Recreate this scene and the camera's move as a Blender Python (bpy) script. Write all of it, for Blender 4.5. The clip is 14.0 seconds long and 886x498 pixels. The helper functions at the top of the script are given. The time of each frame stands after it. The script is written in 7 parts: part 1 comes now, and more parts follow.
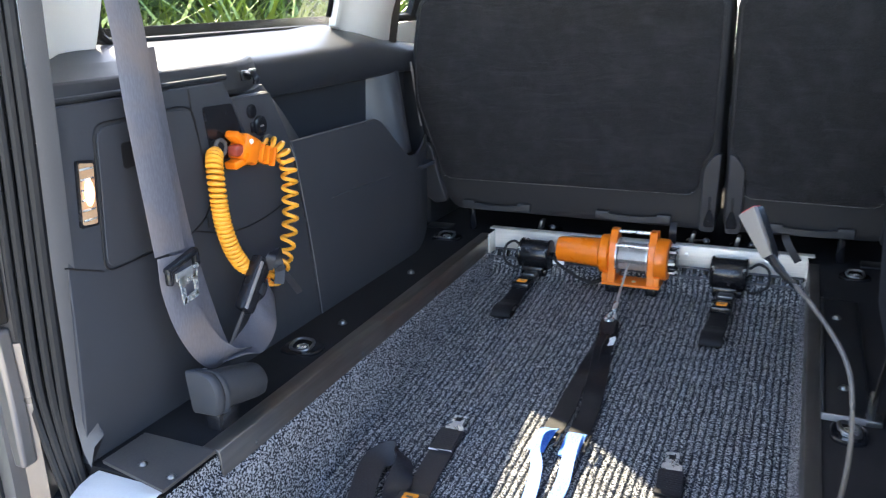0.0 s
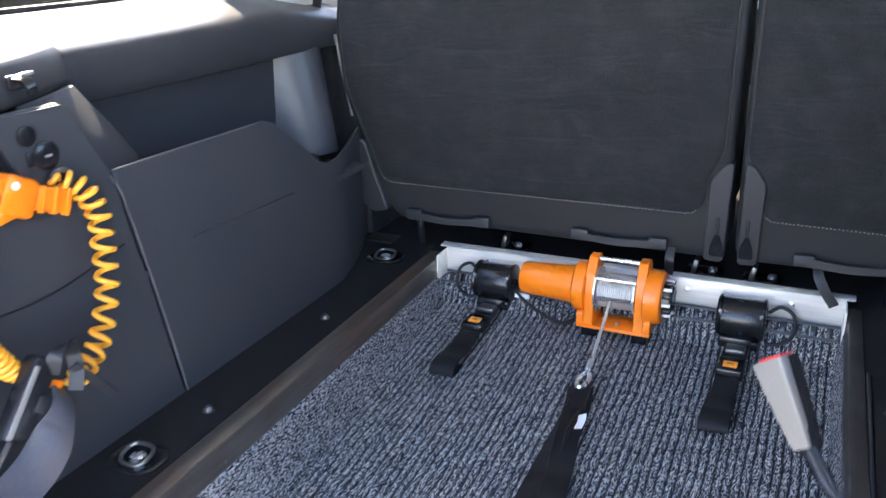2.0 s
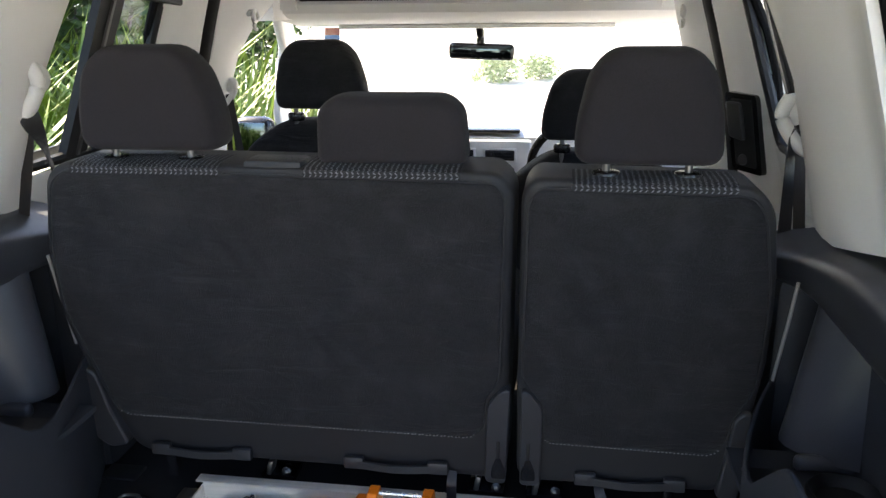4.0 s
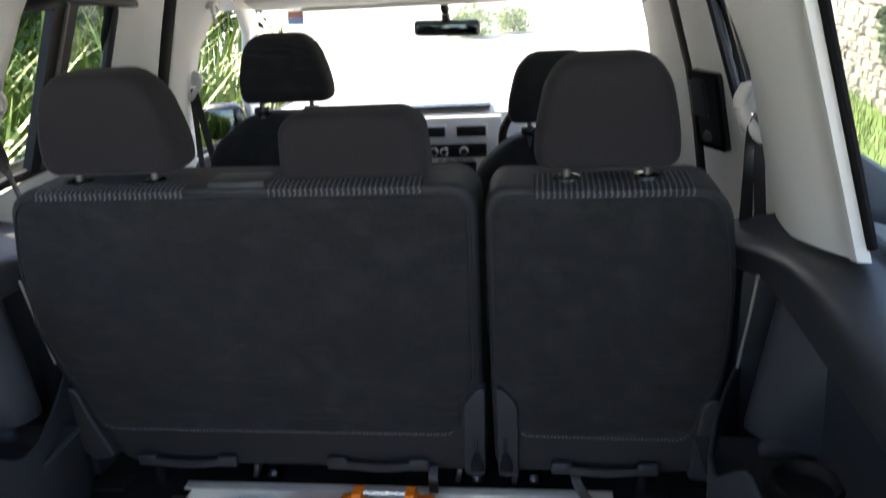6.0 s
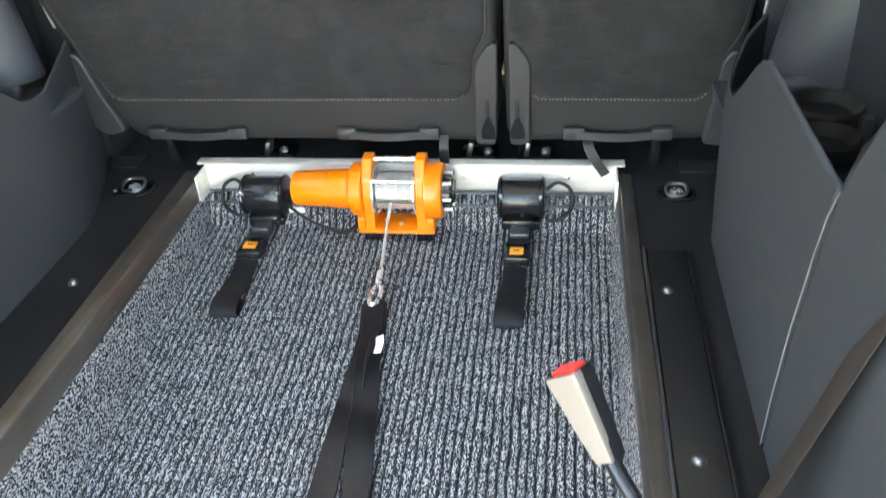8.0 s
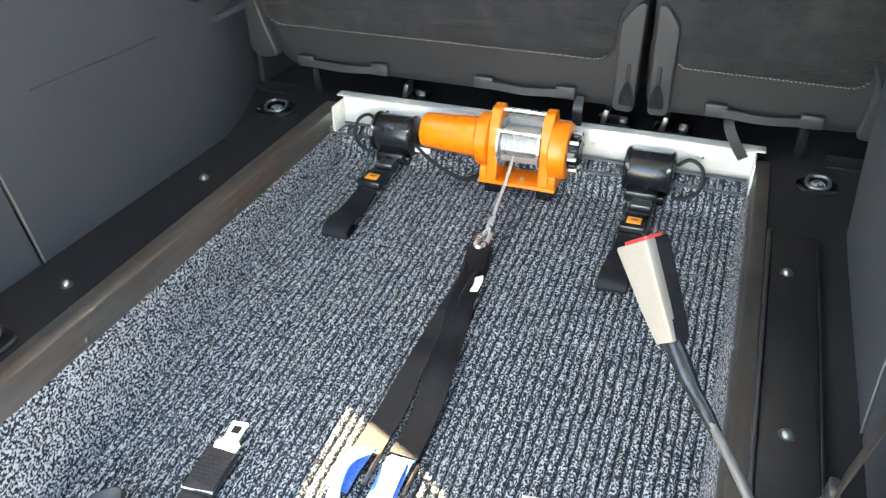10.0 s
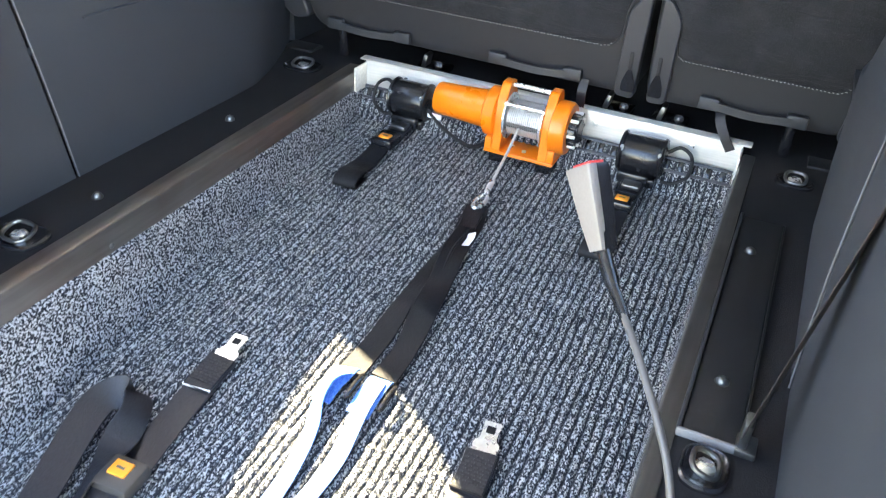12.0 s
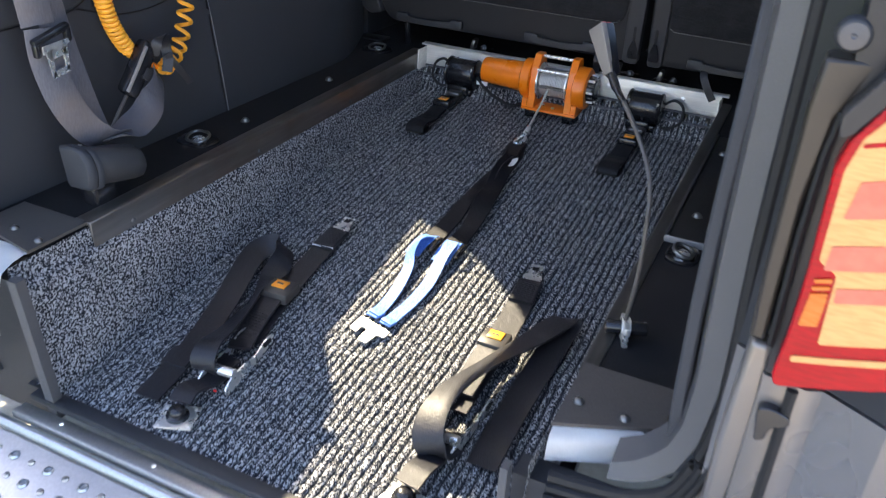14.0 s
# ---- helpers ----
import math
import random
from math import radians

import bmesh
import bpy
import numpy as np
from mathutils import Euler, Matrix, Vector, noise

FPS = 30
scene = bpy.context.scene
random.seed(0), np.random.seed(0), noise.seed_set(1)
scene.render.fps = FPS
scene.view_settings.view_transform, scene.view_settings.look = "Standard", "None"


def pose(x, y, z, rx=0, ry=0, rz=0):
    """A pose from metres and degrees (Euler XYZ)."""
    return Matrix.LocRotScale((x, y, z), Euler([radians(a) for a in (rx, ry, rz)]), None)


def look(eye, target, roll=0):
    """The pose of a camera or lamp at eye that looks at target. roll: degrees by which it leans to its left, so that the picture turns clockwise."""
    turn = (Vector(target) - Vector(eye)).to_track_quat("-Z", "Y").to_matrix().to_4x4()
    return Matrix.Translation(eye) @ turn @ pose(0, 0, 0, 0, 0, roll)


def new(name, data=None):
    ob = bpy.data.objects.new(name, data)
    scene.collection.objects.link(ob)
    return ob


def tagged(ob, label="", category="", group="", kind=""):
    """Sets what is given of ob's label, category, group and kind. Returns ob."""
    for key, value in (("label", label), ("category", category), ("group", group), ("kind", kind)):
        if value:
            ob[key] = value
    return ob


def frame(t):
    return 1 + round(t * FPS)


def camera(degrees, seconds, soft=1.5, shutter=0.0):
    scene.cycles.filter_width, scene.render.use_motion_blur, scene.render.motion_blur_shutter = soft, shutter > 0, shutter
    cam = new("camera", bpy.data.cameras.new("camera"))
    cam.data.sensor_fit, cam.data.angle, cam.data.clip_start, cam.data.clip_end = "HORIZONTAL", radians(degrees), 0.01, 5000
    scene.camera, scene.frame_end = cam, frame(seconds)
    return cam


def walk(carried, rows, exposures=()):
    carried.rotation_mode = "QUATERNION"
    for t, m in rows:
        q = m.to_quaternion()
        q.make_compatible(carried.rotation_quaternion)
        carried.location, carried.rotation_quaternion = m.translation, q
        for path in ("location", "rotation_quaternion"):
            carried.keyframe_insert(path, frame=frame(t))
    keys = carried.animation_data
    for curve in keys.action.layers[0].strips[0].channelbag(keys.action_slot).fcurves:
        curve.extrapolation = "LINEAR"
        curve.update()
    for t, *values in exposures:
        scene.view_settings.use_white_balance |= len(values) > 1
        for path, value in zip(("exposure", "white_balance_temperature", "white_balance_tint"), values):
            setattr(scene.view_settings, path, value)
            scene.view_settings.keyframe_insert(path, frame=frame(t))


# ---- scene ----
cam = camera(58.15, 14.0, soft=1.2, shutter=0.4)
PATH = [
    (0, (0.368, -2.006, 0.632), (-0.435, -0.274, 0.036), -1.8),
    (0.5, (0.34, -1.907, 0.612), (-0.537, -0.218, -0.004), -2.6),
    (1, (0.298, -1.759, 0.621), (-0.518, -0.069, -0.071), -2.3),
    (1.5, (0.299, -1.635, 0.626), (-0.497, 0.056, -0.084), -2.6),
    (2, (0.3222, -1.484, 0.6545), (-0.5015, 0.1878, -0.0715), -2.3),
    (2.5, (0.3416, -1.3598, 0.7144), (-0.4368, 0.321, -0.0394), -1.66),
    (3, (0.299, -1.262, 0.759), (-0.203, 0.525, 0.016), -0.0),
    (3.5, (0.279, -1.244, 0.831), (-0.118, 0.61, 0.193), 0.1),
    (3.7, (0.261, -1.251, 0.855), (-0.062, 0.634, 0.27), 0.5),
    (5.8, (0.293, -1.234, 0.984), (0.038, 0.652, 0.368), -3.5),
    (6, (0.293, -1.235, 0.975), (0.043, 0.625, 0.282), -3.4),
    (6.2, (0.2948, -1.2362, 0.9582), (0.0417, 0.5482, 0.2137), -3.4),
    (6.5, (0.298, -1.242, 0.924), (0.021, 0.539, 0.057), -3.4),
    (7, (0.2872, -1.2692, 0.8487), (-0.0033, 0.461, -0.111), -2.68),
    (7.5, (0.305, -1.293, 0.782), (-0.001, 0.383, -0.2645), -3.3),
    (8, (0.3057, -1.3157, 0.7288), (0.0088, 0.3155, -0.389), -4.5),
    (8.2, (0.3025, -1.322, 0.7165), (-0.008, 0.2823, -0.4359), -5.21),
    (10.3, (0.354, -1.362, 0.624), (-0.314, 0.184, -0.455), 0.6),
    (10.5, (0.342, -1.358, 0.636), (-0.331, 0.164, -0.473), 1.7),
    (11, (0.366, -1.366, 0.64), (-0.301, 0.156, -0.473), 2.4),
    (11.5, (0.389, -1.402, 0.642), (-0.259, 0.137, -0.459), 3.1),
    (12, (0.428, -1.465, 0.63), (-0.221, 0.081, -0.461), 4.1),
    (12.5, (0.457, -1.537, 0.618), (-0.234, -0.004, -0.464), 3.9),
    (13, (0.482, -1.668, 0.613), (-0.205, -0.119, -0.449), 3.8),
    (13.5, (0.513, -1.846, 0.606), (-0.204, -0.263, -0.384), 3.1),
    (14, (0.579, -1.973, 0.605), (-0.142, -0.384, -0.372), 3.1),
]
EXPOSURES = [(0.0, 3.0, 6500, 16), (1.0, 3.33, 6500, 18), (2.0, 3.6, 6500, 19), (3.0, 3.4, 6700, 20), (3.7, 2.55, 6800, 18), (5.8, 2.25, 6600, 15), (6.2, 2.15, 6600, 16), (6.5, 2.8, 6600, 19), (7.0, 3.34, 7100, 21), (7.5, 3.98, 7700, 17), (8.2, 4.45, 8300, 8), (10.3, 4.35, 8000, 10), (11.0, 4.3, 7800, 10), (12.0, 4.2, 7200, 13), (12.5, 4.02, 6900, 13), (13.0, 3.75, 6600, 13), (13.5, 3.24, 6200, 15), (14.0, 2.5, 6700, 18)]
walk(cam, [(t, look(eye, target, roll)) for t, eye, target, roll in PATH], EXPOSURES)

# ---- light ----
SUN_WAY = Vector((0.575, -0.37, -0.683)).normalized()
world = bpy.data.worlds.new("world")
scene.world = world
world.use_nodes = True
wn = world.node_tree
sky = wn.nodes.new("ShaderNodeTexSky")
sky.sky_type = "NISHITA"
sky.sun_disc = False
sky.sun_elevation = math.asin(-SUN_WAY.z)
sky.sun_rotation = math.atan2(-SUN_WAY.x, -SUN_WAY.y)
wn.links.new(sky.outputs[0], wn.nodes["Background"].inputs[0])
wn.nodes["Background"].inputs[1].default_value = 0.15
sun = new("sun", bpy.data.lights.new("sun", "SUN"))
sun.data.energy, sun.data.angle, sun.data.color = 3.6, radians(0.6), (1.0, 0.905, 0.64)
sun.matrix_world = look((-6, 4, 7), Vector((-6, 4, 7)) + SUN_WAY)


# ---- materials ----
def material(name, base, rough=0.6, metal=0.0, second=None, scale=40.0, amount=0.5, bump=0.0, bump_scale=None,
             stretch=(1, 1, 1), wear=None, wear_scale=4.0, wear_amount=0.25, spec=0.5, sheen=0.0, piece=0.0, rough_var=0.1, groove_shade=None, flecks=(0.4, 0.64), folds=0.0):
    """Principled surface with grain (base to second), large wear patches and fine relief, in metres."""
    m = bpy.data.materials.new(name)
    m.use_nodes = True
    nt = m.node_tree
    b = nt.nodes["Principled BSDF"]
    n, link = nt.nodes.new, nt.links.new
    co = n("ShaderNodeTexCoord")
    mp = n("ShaderNodeMapping")
    mp.inputs["Scale"].default_value = stretch
    link(co.outputs["Object"], mp.inputs[0])
    fine = n("ShaderNodeTexNoise")
    fine.inputs["Scale"].default_value, fine.inputs["Detail"].default_value = scale, 4
    link(mp.outputs[0], fine.inputs["Vector"])
    big = n("ShaderNodeTexNoise")
    big.inputs["Scale"].default_value, big.inputs["Detail"].default_value = wear_scale, 3
    link(co.outputs["Object"], big.inputs["Vector"])
    second = second or [min(1, c * 1.35 + 0.004) for c in base]
    wear = wear or [min(1, c * 1.25 + 0.006) for c in base]
    r1 = n("ShaderNodeMapRange")
    r1.inputs["From Min"].default_value, r1.inputs["From Max"].default_value = flecks
    r1.inputs["To Max"].default_value = amount
    link(fine.outputs[0], r1.inputs[0])
    mix = n("ShaderNodeMix")
    mix.data_type = "RGBA"
    mix.inputs["A"].default_value, mix.inputs["B"].default_value = (*base, 1), (*second, 1)
    link(r1.outputs[0], mix.inputs["Factor"])
    r2 = n("ShaderNodeMapRange")
    r2.inputs["From Min"].default_value, r2.inputs["From Max"].default_value = 0.45, 0.75
    r2.inputs["To Max"].default_value = wear_amount
    link(big.outputs[0], r2.inputs[0])
    mix2 = n("ShaderNodeMix")
    mix2.data_type = "RGBA"
    mix2.inputs["B"].default_value = (*wear, 1)
    link(r2.outputs[0], mix2.inputs["Factor"])
    link(mix.outputs["Result"], mix2.inputs["A"])
    out = mix2.outputs["Result"]
    # painted groove shade: low pile mixes towards a darker colour
    if groove_shade:
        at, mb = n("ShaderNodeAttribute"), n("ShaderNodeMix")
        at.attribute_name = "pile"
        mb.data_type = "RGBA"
        mb.inputs["A"].default_value = (*groove_shade, 1)
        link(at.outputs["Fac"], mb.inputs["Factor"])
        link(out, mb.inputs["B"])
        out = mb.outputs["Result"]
    if piece:
        info, hsv, mr = n("ShaderNodeObjectInfo"), n("ShaderNodeHueSaturation"), n("ShaderNodeMapRange")
        mr.inputs["To Min"].default_value, mr.inputs["To Max"].default_value = 1 - piece, 1 + piece
        link(info.outputs["Random"], mr.inputs[0])
        link(mr.outputs[0], hsv.inputs["Value"])
        link(out, hsv.inputs["Color"])
        out = hsv.outputs[0]
    link(out, b.inputs["Base Color"])
    r3 = n("ShaderNodeMapRange")
    r3.inputs["To Min"].default_value, r3.inputs["To Max"].default_value = max(0.02, rough - rough_var), min(1, rough + rough_var)
    link(big.outputs[0], r3.inputs[0])
    link(r3.outputs[0], b.inputs["Roughness"])
    b.inputs["Metallic"].default_value = metal
    b.inputs["Specular IOR Level"].default_value = spec
    if sheen:
        b.inputs["Sheen Weight"].default_value = sheen
        b.inputs["Sheen Roughness"].default_value = 0.5
    if bump:
        bp, bt = n("ShaderNodeBump"), fine
        if bump_scale:
            bt = n("ShaderNodeTexNoise")
            bt.inputs["Scale"].default_value, bt.inputs["Detail"].default_value = bump_scale, 3
            link(mp.outputs[0], bt.inputs["Vector"])
        bp.inputs["Strength"].default_value, bp.inputs["Distance"].default_value = bump, 0.002
        link(bt.outputs[0], bp.inputs["Height"])
        if folds:
            turn, crease, fb = n("ShaderNodeMapping"), n("ShaderNodeTexNoise"), n("ShaderNodeBump")
            turn.inputs["Rotation"].default_value = (0, radians(-38), 0)
            turn.inputs["Scale"].default_value = (7, 9, 26)
            crease.inputs["Scale"].default_value, crease.inputs["Detail"].default_value, crease.inputs["Distortion"].default_value = 1.0, 5, 0.8
            link(co.outputs["Object"], turn.inputs[0])
            link(turn.outputs[0], crease.inputs["Vector"])
            fb.inputs["Strength"].default_value, fb.inputs["Distance"].default_value = 0.8, folds
            link(crease.outputs[0], fb.inputs["Height"])
            link(fb.outputs[0], bp.inputs["Normal"])
        link(bp.outputs[0], b.inputs["Normal"])
    return m


def glass_material(name, tint=(0.92, 0.95, 0.93), gloss=0.06):
    m = bpy.data.materials.new(name)
    m.use_nodes = True
    nt = m.node_tree
    nt.nodes.remove(nt.nodes["Principled BSDF"])
    tr, gl, mx = nt.nodes.new("ShaderNodeBsdfTransparent"), nt.nodes.new("ShaderNodeBsdfGlossy"), nt.nodes.new("ShaderNodeMixShader")
    tr.inputs[0].default_value = (*tint, 1)
    gl.inputs["Roughness"].default_value = 0.03
    mx.inputs[0].default_value = gloss
    nt.links.new(tr.outputs[0], mx.inputs[1])
    nt.links.new(gl.outputs[0], mx.inputs[2])
    nt.links.new(mx.outputs[0], nt.nodes["Material Output"].inputs[0])
    return m


M_PLASTIC = material("black_plastic", (0.02, 0.021, 0.0245), 0.48, scale=900, amount=0.35, bump=0.25, bump_scale=1400, wear_scale=6, wear_amount=0.3)
M_PANEL = material("trim_panel", (0.034, 0.0363, 0.0425), 0.58, spec=0.32, scale=700, amount=0.35, bump=0.3, bump_scale=1100, wear_scale=5, wear_amount=0.35)
M_BEAM = material("beam_plastic", (0.030, 0.0315, 0.037), 0.40, scale=700, amount=0.3, bump=0.2, bump_scale=1200, wear_scale=5, wear_amount=0.3)
M_BULGE = material("smooth_grey_plastic", (0.048, 0.048, 0.055), 0.34, scale=500, amount=0.2, bump=0.1, bump_scale=900)
M_COVER = material("hinge_cover_grey", (0.032, 0.032, 0.036), 0.42, scale=700, amount=0.3, bump=0.2, bump_scale=1200)
M_EDGETRIM = material("edge_trim_grey", (0.064, 0.0625, 0.0645), 0.45, scale=700, amount=0.3, bump=0.2, bump_scale=1200)
M_BOLT = material("dull_zinc", (0.17, 0.17, 0.168), 0.36, 0.9, scale=200, amount=0.3, wear_scale=60, wear_amount=0.5, wear=(0.16, 0.15, 0.14))
M_FELT = material("felt_floor", (0.0105, 0.010, 0.0108), 0.9, scale=500, amount=0.5, bump=0.5, wear_scale=7, wear=(0.024, 0.0205, 0.0195), wear_amount=0.6, spec=0.2)
M_CARPET = material("ribbed_carpet", (0.020, 0.0235, 0.032), 0.95, second=(0.49, 0.49, 0.485), scale=320, flecks=(0.475, 0.58), amount=0.9, bump=0.6, bump_scale=520, wear_scale=9, wear_amount=0.2, wear=(0.17, 0.17, 0.16), spec=0.12, groove_shade=(0.021, 0.024, 0.030), stretch=(1.3, 0.8, 1))
M_SIDECARPET = material("flecked_carpet", (0.013, 0.015, 0.021), 0.95, second=(0.44, 0.44, 0.46), scale=290, flecks=(0.46, 0.585), amount=0.88, bump=0.8, wear_scale=8, wear_amount=0.3, spec=0.15)
M_STEEL = material("brushed_steel", (0.74, 0.71, 0.655), 0.42, 0.35, scale=160, stretch=(0.05, 1, 1), amount=0.4, bump=0.08, wear=(0.55, 0.53, 0.5), wear_scale=12, wear_amount=0.5)
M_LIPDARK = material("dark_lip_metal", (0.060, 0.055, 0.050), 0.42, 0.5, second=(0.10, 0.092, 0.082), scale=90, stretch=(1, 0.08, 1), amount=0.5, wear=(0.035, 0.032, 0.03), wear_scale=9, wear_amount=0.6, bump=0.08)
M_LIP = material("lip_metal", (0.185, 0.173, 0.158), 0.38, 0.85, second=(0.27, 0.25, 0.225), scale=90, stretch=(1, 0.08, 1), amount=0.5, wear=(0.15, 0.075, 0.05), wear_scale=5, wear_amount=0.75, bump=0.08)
M_PLATE = material("plate_brown", (0.075, 0.066, 0.06), 0.5, 0.2, scale=500, bump=0.15, wear_scale=18, wear_amount=0.3)
M_CHROME = material("zinc_steel", (0.78, 0.78, 0.76), 0.28, 0.8, scale=200, amount=0.3, wear_scale=60, wear_amount=0.4, wear=(0.45, 0.44, 0.42))
M_ORANGE = material("orange_paint", (0.9, 0.2, 0.006), 0.3, scale=300, amount=0.15, bump=0.04, wear_scale=25, wear_amount=0.15, wear=(0.9, 0.24, 0.03))
M_YELLOW = material("coil_plastic", (0.9, 0.38, 0.03), 0.38, scale=200, amount=0.15, wear_scale=20, wear_amount=0.2)
M_BUTTON = material("button_orange", (0.9, 0.3, 0.02), 0.45, scale=300, amount=0.1)
M_BLACKGLOSS = material("gloss_black", (0.011, 0.011, 0.013), 0.24, scale=400, amount=0.2, wear_scale=40, wear_amount=0.3)
M_SEAL = material("door_seal_rubber", (0.0055, 0.0055, 0.006), 0.85, scale=300, amount=0.3, bump=0.1, spec=0.12)
M_RUBBER = material("rubber", (0.010, 0.010, 0.011), 0.55, scale=300, amount=0.3, bump=0.1, spec=0.3)
M_WEB = material("black_webbing", (0.008, 0.008, 0.0105), 0.46, second=(0.02, 0.02, 0.026), scale=700, stretch=(1, 0.25, 1), amount=0.7, bump=0.4, spec=0.5)
M_HAUL = material("haul_webbing", (0.0055, 0.0055, 0.007), 0.6, second=(0.012, 0.012, 0.015), scale=700, stretch=(1, 0.25, 1), amount=0.6, bump=0.4, spec=0.3, wear_amount=0.1)
M_DECKBLACK = material("deck_black", (0.009, 0.009, 0.010), 0.5, scale=600, amount=0.3, bump=0.2, spec=0.35, wear_scale=9, wear=(0.016, 0.0155, 0.015), wear_amount=0.4)
# pale grey that paints the light caught along the trim joints
M_SEAMGLINT = material("seam_glint", (0.16, 0.16, 0.165), 0.5, scale=300, amount=0.2)
M_WEBTHREAD = material("webbing_thread", (0.02, 0.02, 0.025), 0.5, scale=600, amount=0.3)
M_BROWNBELT = material("brown_webbing", (0.026, 0.021, 0.0185), 0.5, second=(0.05, 0.04, 0.034), scale=500, stretch=(1, 1, 0.2), amount=0.5, bump=0.2)
M_BELT = material("grey_webbing", (0.078, 0.078, 0.094), 0.46, second=(0.12, 0.12, 0.14), scale=500, stretch=(1, 1, 0.2), amount=0.5, bump=0.2, wear_scale=11, wear=(0.15, 0.112, 0.092), wear_amount=0.8)
M_BLUEWEB = material("blue_webbing", (0.035, 0.15, 0.52), 0.6, second=(0.16, 0.34, 0.72), scale=500, stretch=(1, 0.2, 1), amount=0.6, bump=0.3)
M_STRAPBUCKLE = material("dusty_buckle", (0.038, 0.034, 0.031), 0.42, scale=400, amount=0.3, wear_scale=40, wear_amount=0.4, wear=(0.06, 0.054, 0.048))
M_BUCKLE = material("buckle_shell", (0.17, 0.15, 0.133), 0.42, scale=500, amount=0.2, wear_scale=40, wear_amount=0.3)
M_ROPE = material("steel_rope", (0.62, 0.605, 0.58), 0.42, 0.4, scale=900, amount=0.7, second=(0.2, 0.19, 0.18), bump=0.4)
M_SEAT = material("seat_fabric", (0.0132, 0.0129, 0.0146), 0.8, second=(0.0253, 0.0247, 0.0275), scale=420, amount=0.6, bump=0.6, wear_scale=22, wear=(0.038, 0.037, 0.040), wear_amount=0.5, spec=0.2, sheen=0.08, folds=0.012)
M_SEATTRIM = material("seat_trim", (0.015, 0.0148, 0.017), 0.6, scale=600, bump=0.2, amount=0.3)
def woven_material(name, ground, thread):
    """Rows of short slanting threads that turn from row to row, on a dark ground."""
    m = bpy.data.materials.new(name)
    m.use_nodes = True
    nt = m.node_tree
    n, link, b = nt.nodes.new, nt.links.new, nt.nodes["Principled BSDF"]

    def calc(op, a, c=None, clamp=False):
        k = n("ShaderNodeMath")
        k.operation, k.use_clamp = op, clamp
        for i, v in enumerate((a, c)):
            if v is None:
                continue
            if isinstance(v, (int, float)):
                k.inputs[i].default_value = v
            else:
                link(v, k.inputs[i])
        return k.outputs[0]

    co, sp, nz = n("ShaderNodeTexCoord"), n("ShaderNodeSeparateXYZ"), n("ShaderNodeTexNoise")
    nz.inputs["Scale"].default_value = 160
    link(co.outputs["Object"], sp.inputs[0])
    link(co.outputs["Object"], nz.inputs["Vector"])
    run = calc("ADD", sp.outputs[2], sp.outputs[1])
    row = calc("DIVIDE", run, 0.011)
    tri_ = calc("PINGPONG", row, 0.5)
    x = calc("ADD", calc("DIVIDE", sp.outputs[0], 0.0085), calc("ADD", calc("MULTIPLY", tri_, 0.9), calc("MULTIPLY", nz.outputs[0], 0.5)))
    near = calc("MULTIPLY", calc("PINGPONG", x, 0.5), 2)
    line = calc("MULTIPLY", calc("SUBTRACT", 0.42, near), 6, True)
    gap = calc("MULTIPLY", calc("SUBTRACT", calc("PINGPONG", calc("MULTIPLY", row, 2), 0.5), 0.12), 8, True)
    both = calc("MULTIPLY", line, gap)
    mix = n("ShaderNodeMix")
    mix.data_type = "RGBA"
    mix.inputs["A"].default_value, mix.inputs["B"].default_value = (*ground, 1), (*thread, 1)
    link(both, mix.inputs["Factor"])
    link(mix.outputs["Result"], b.inputs["Base Color"])
    b.inputs["Roughness"].default_value = 0.8
    bp = n("ShaderNodeBump")
    bp.inputs["Strength"].default_value, bp.inputs["Distance"].default_value = 0.5, 0.001
    link(both, bp.inputs["Height"])
    link(bp.outputs[0], b.inputs["Normal"])
    return m


M_SEATTOP = woven_material("woven_zigzag", (0.012, 0.012, 0.014), (0.16, 0.16, 0.175))
M_HEADREST = material("headrest_fabric", (0.024, 0.0215, 0.0245), 0.9, second=(0.035, 0.0315, 0.0355), scale=700, amount=0.6, bump=0.3, spec=0.15, sheen=0.05)
M_LINER = material("pale_trim", (0.89, 0.875, 0.855), 0.75, scale=500, amount=0.2, bump=0.12, wear_scale=5, wear=(0.84, 0.82, 0.79), wear_amount=0.4)
M_DASH = material("dash_grey", (0.58, 0.58, 0.58), 0.5, scale=500, amount=0.3, bump=0.2)
M_SILVER = material("silver_plastic", (0.68, 0.68, 0.68), 0.35, 0.3, scale=400, amount=0.2)
M_MIRRORGLASS = material("mirror_glass", (0.085, 0.11, 0.115), 0.03, 1.0)
# dark tone carries the reflections on the upper body corner
M_PAINT = material("dark_body_paint", (0.018, 0.019, 0.022), 0.32, 0.0, spec=0.3, scale=1500, amount=0.3, second=(0.035, 0.034, 0.036), wear_scale=7, wear_amount=0.3, wear=(0.03, 0.028, 0.026))
M_BODY = material("taupe_metallic", (0.17, 0.155, 0.145), 0.3, 0.55, scale=1500, amount=0.4, second=(0.24, 0.22, 0.205), wear_scale=7, wear_amount=0.3)
M_RED = material("red_lens", (0.36, 0.002, 0.007), 0.16, scale=60, amount=0.6, second=(0.2, 0.002, 0.005), stretch=(1, 1, 6), spec=0.2)
M_AMBER = material("amber_lens", (0.55, 0.13, 0.02), 0.16, scale=60, amount=0.5, second=(0.5, 0.2, 0.05), stretch=(1, 1, 6), spec=0.2)
M_ALU = material("aluminium", (0.46, 0.47, 0.475), 0.4, 1.0, scale=220, amount=0.3, wear_scale=10, wear_amount=0.4, wear=(0.45, 0.45, 0.46))
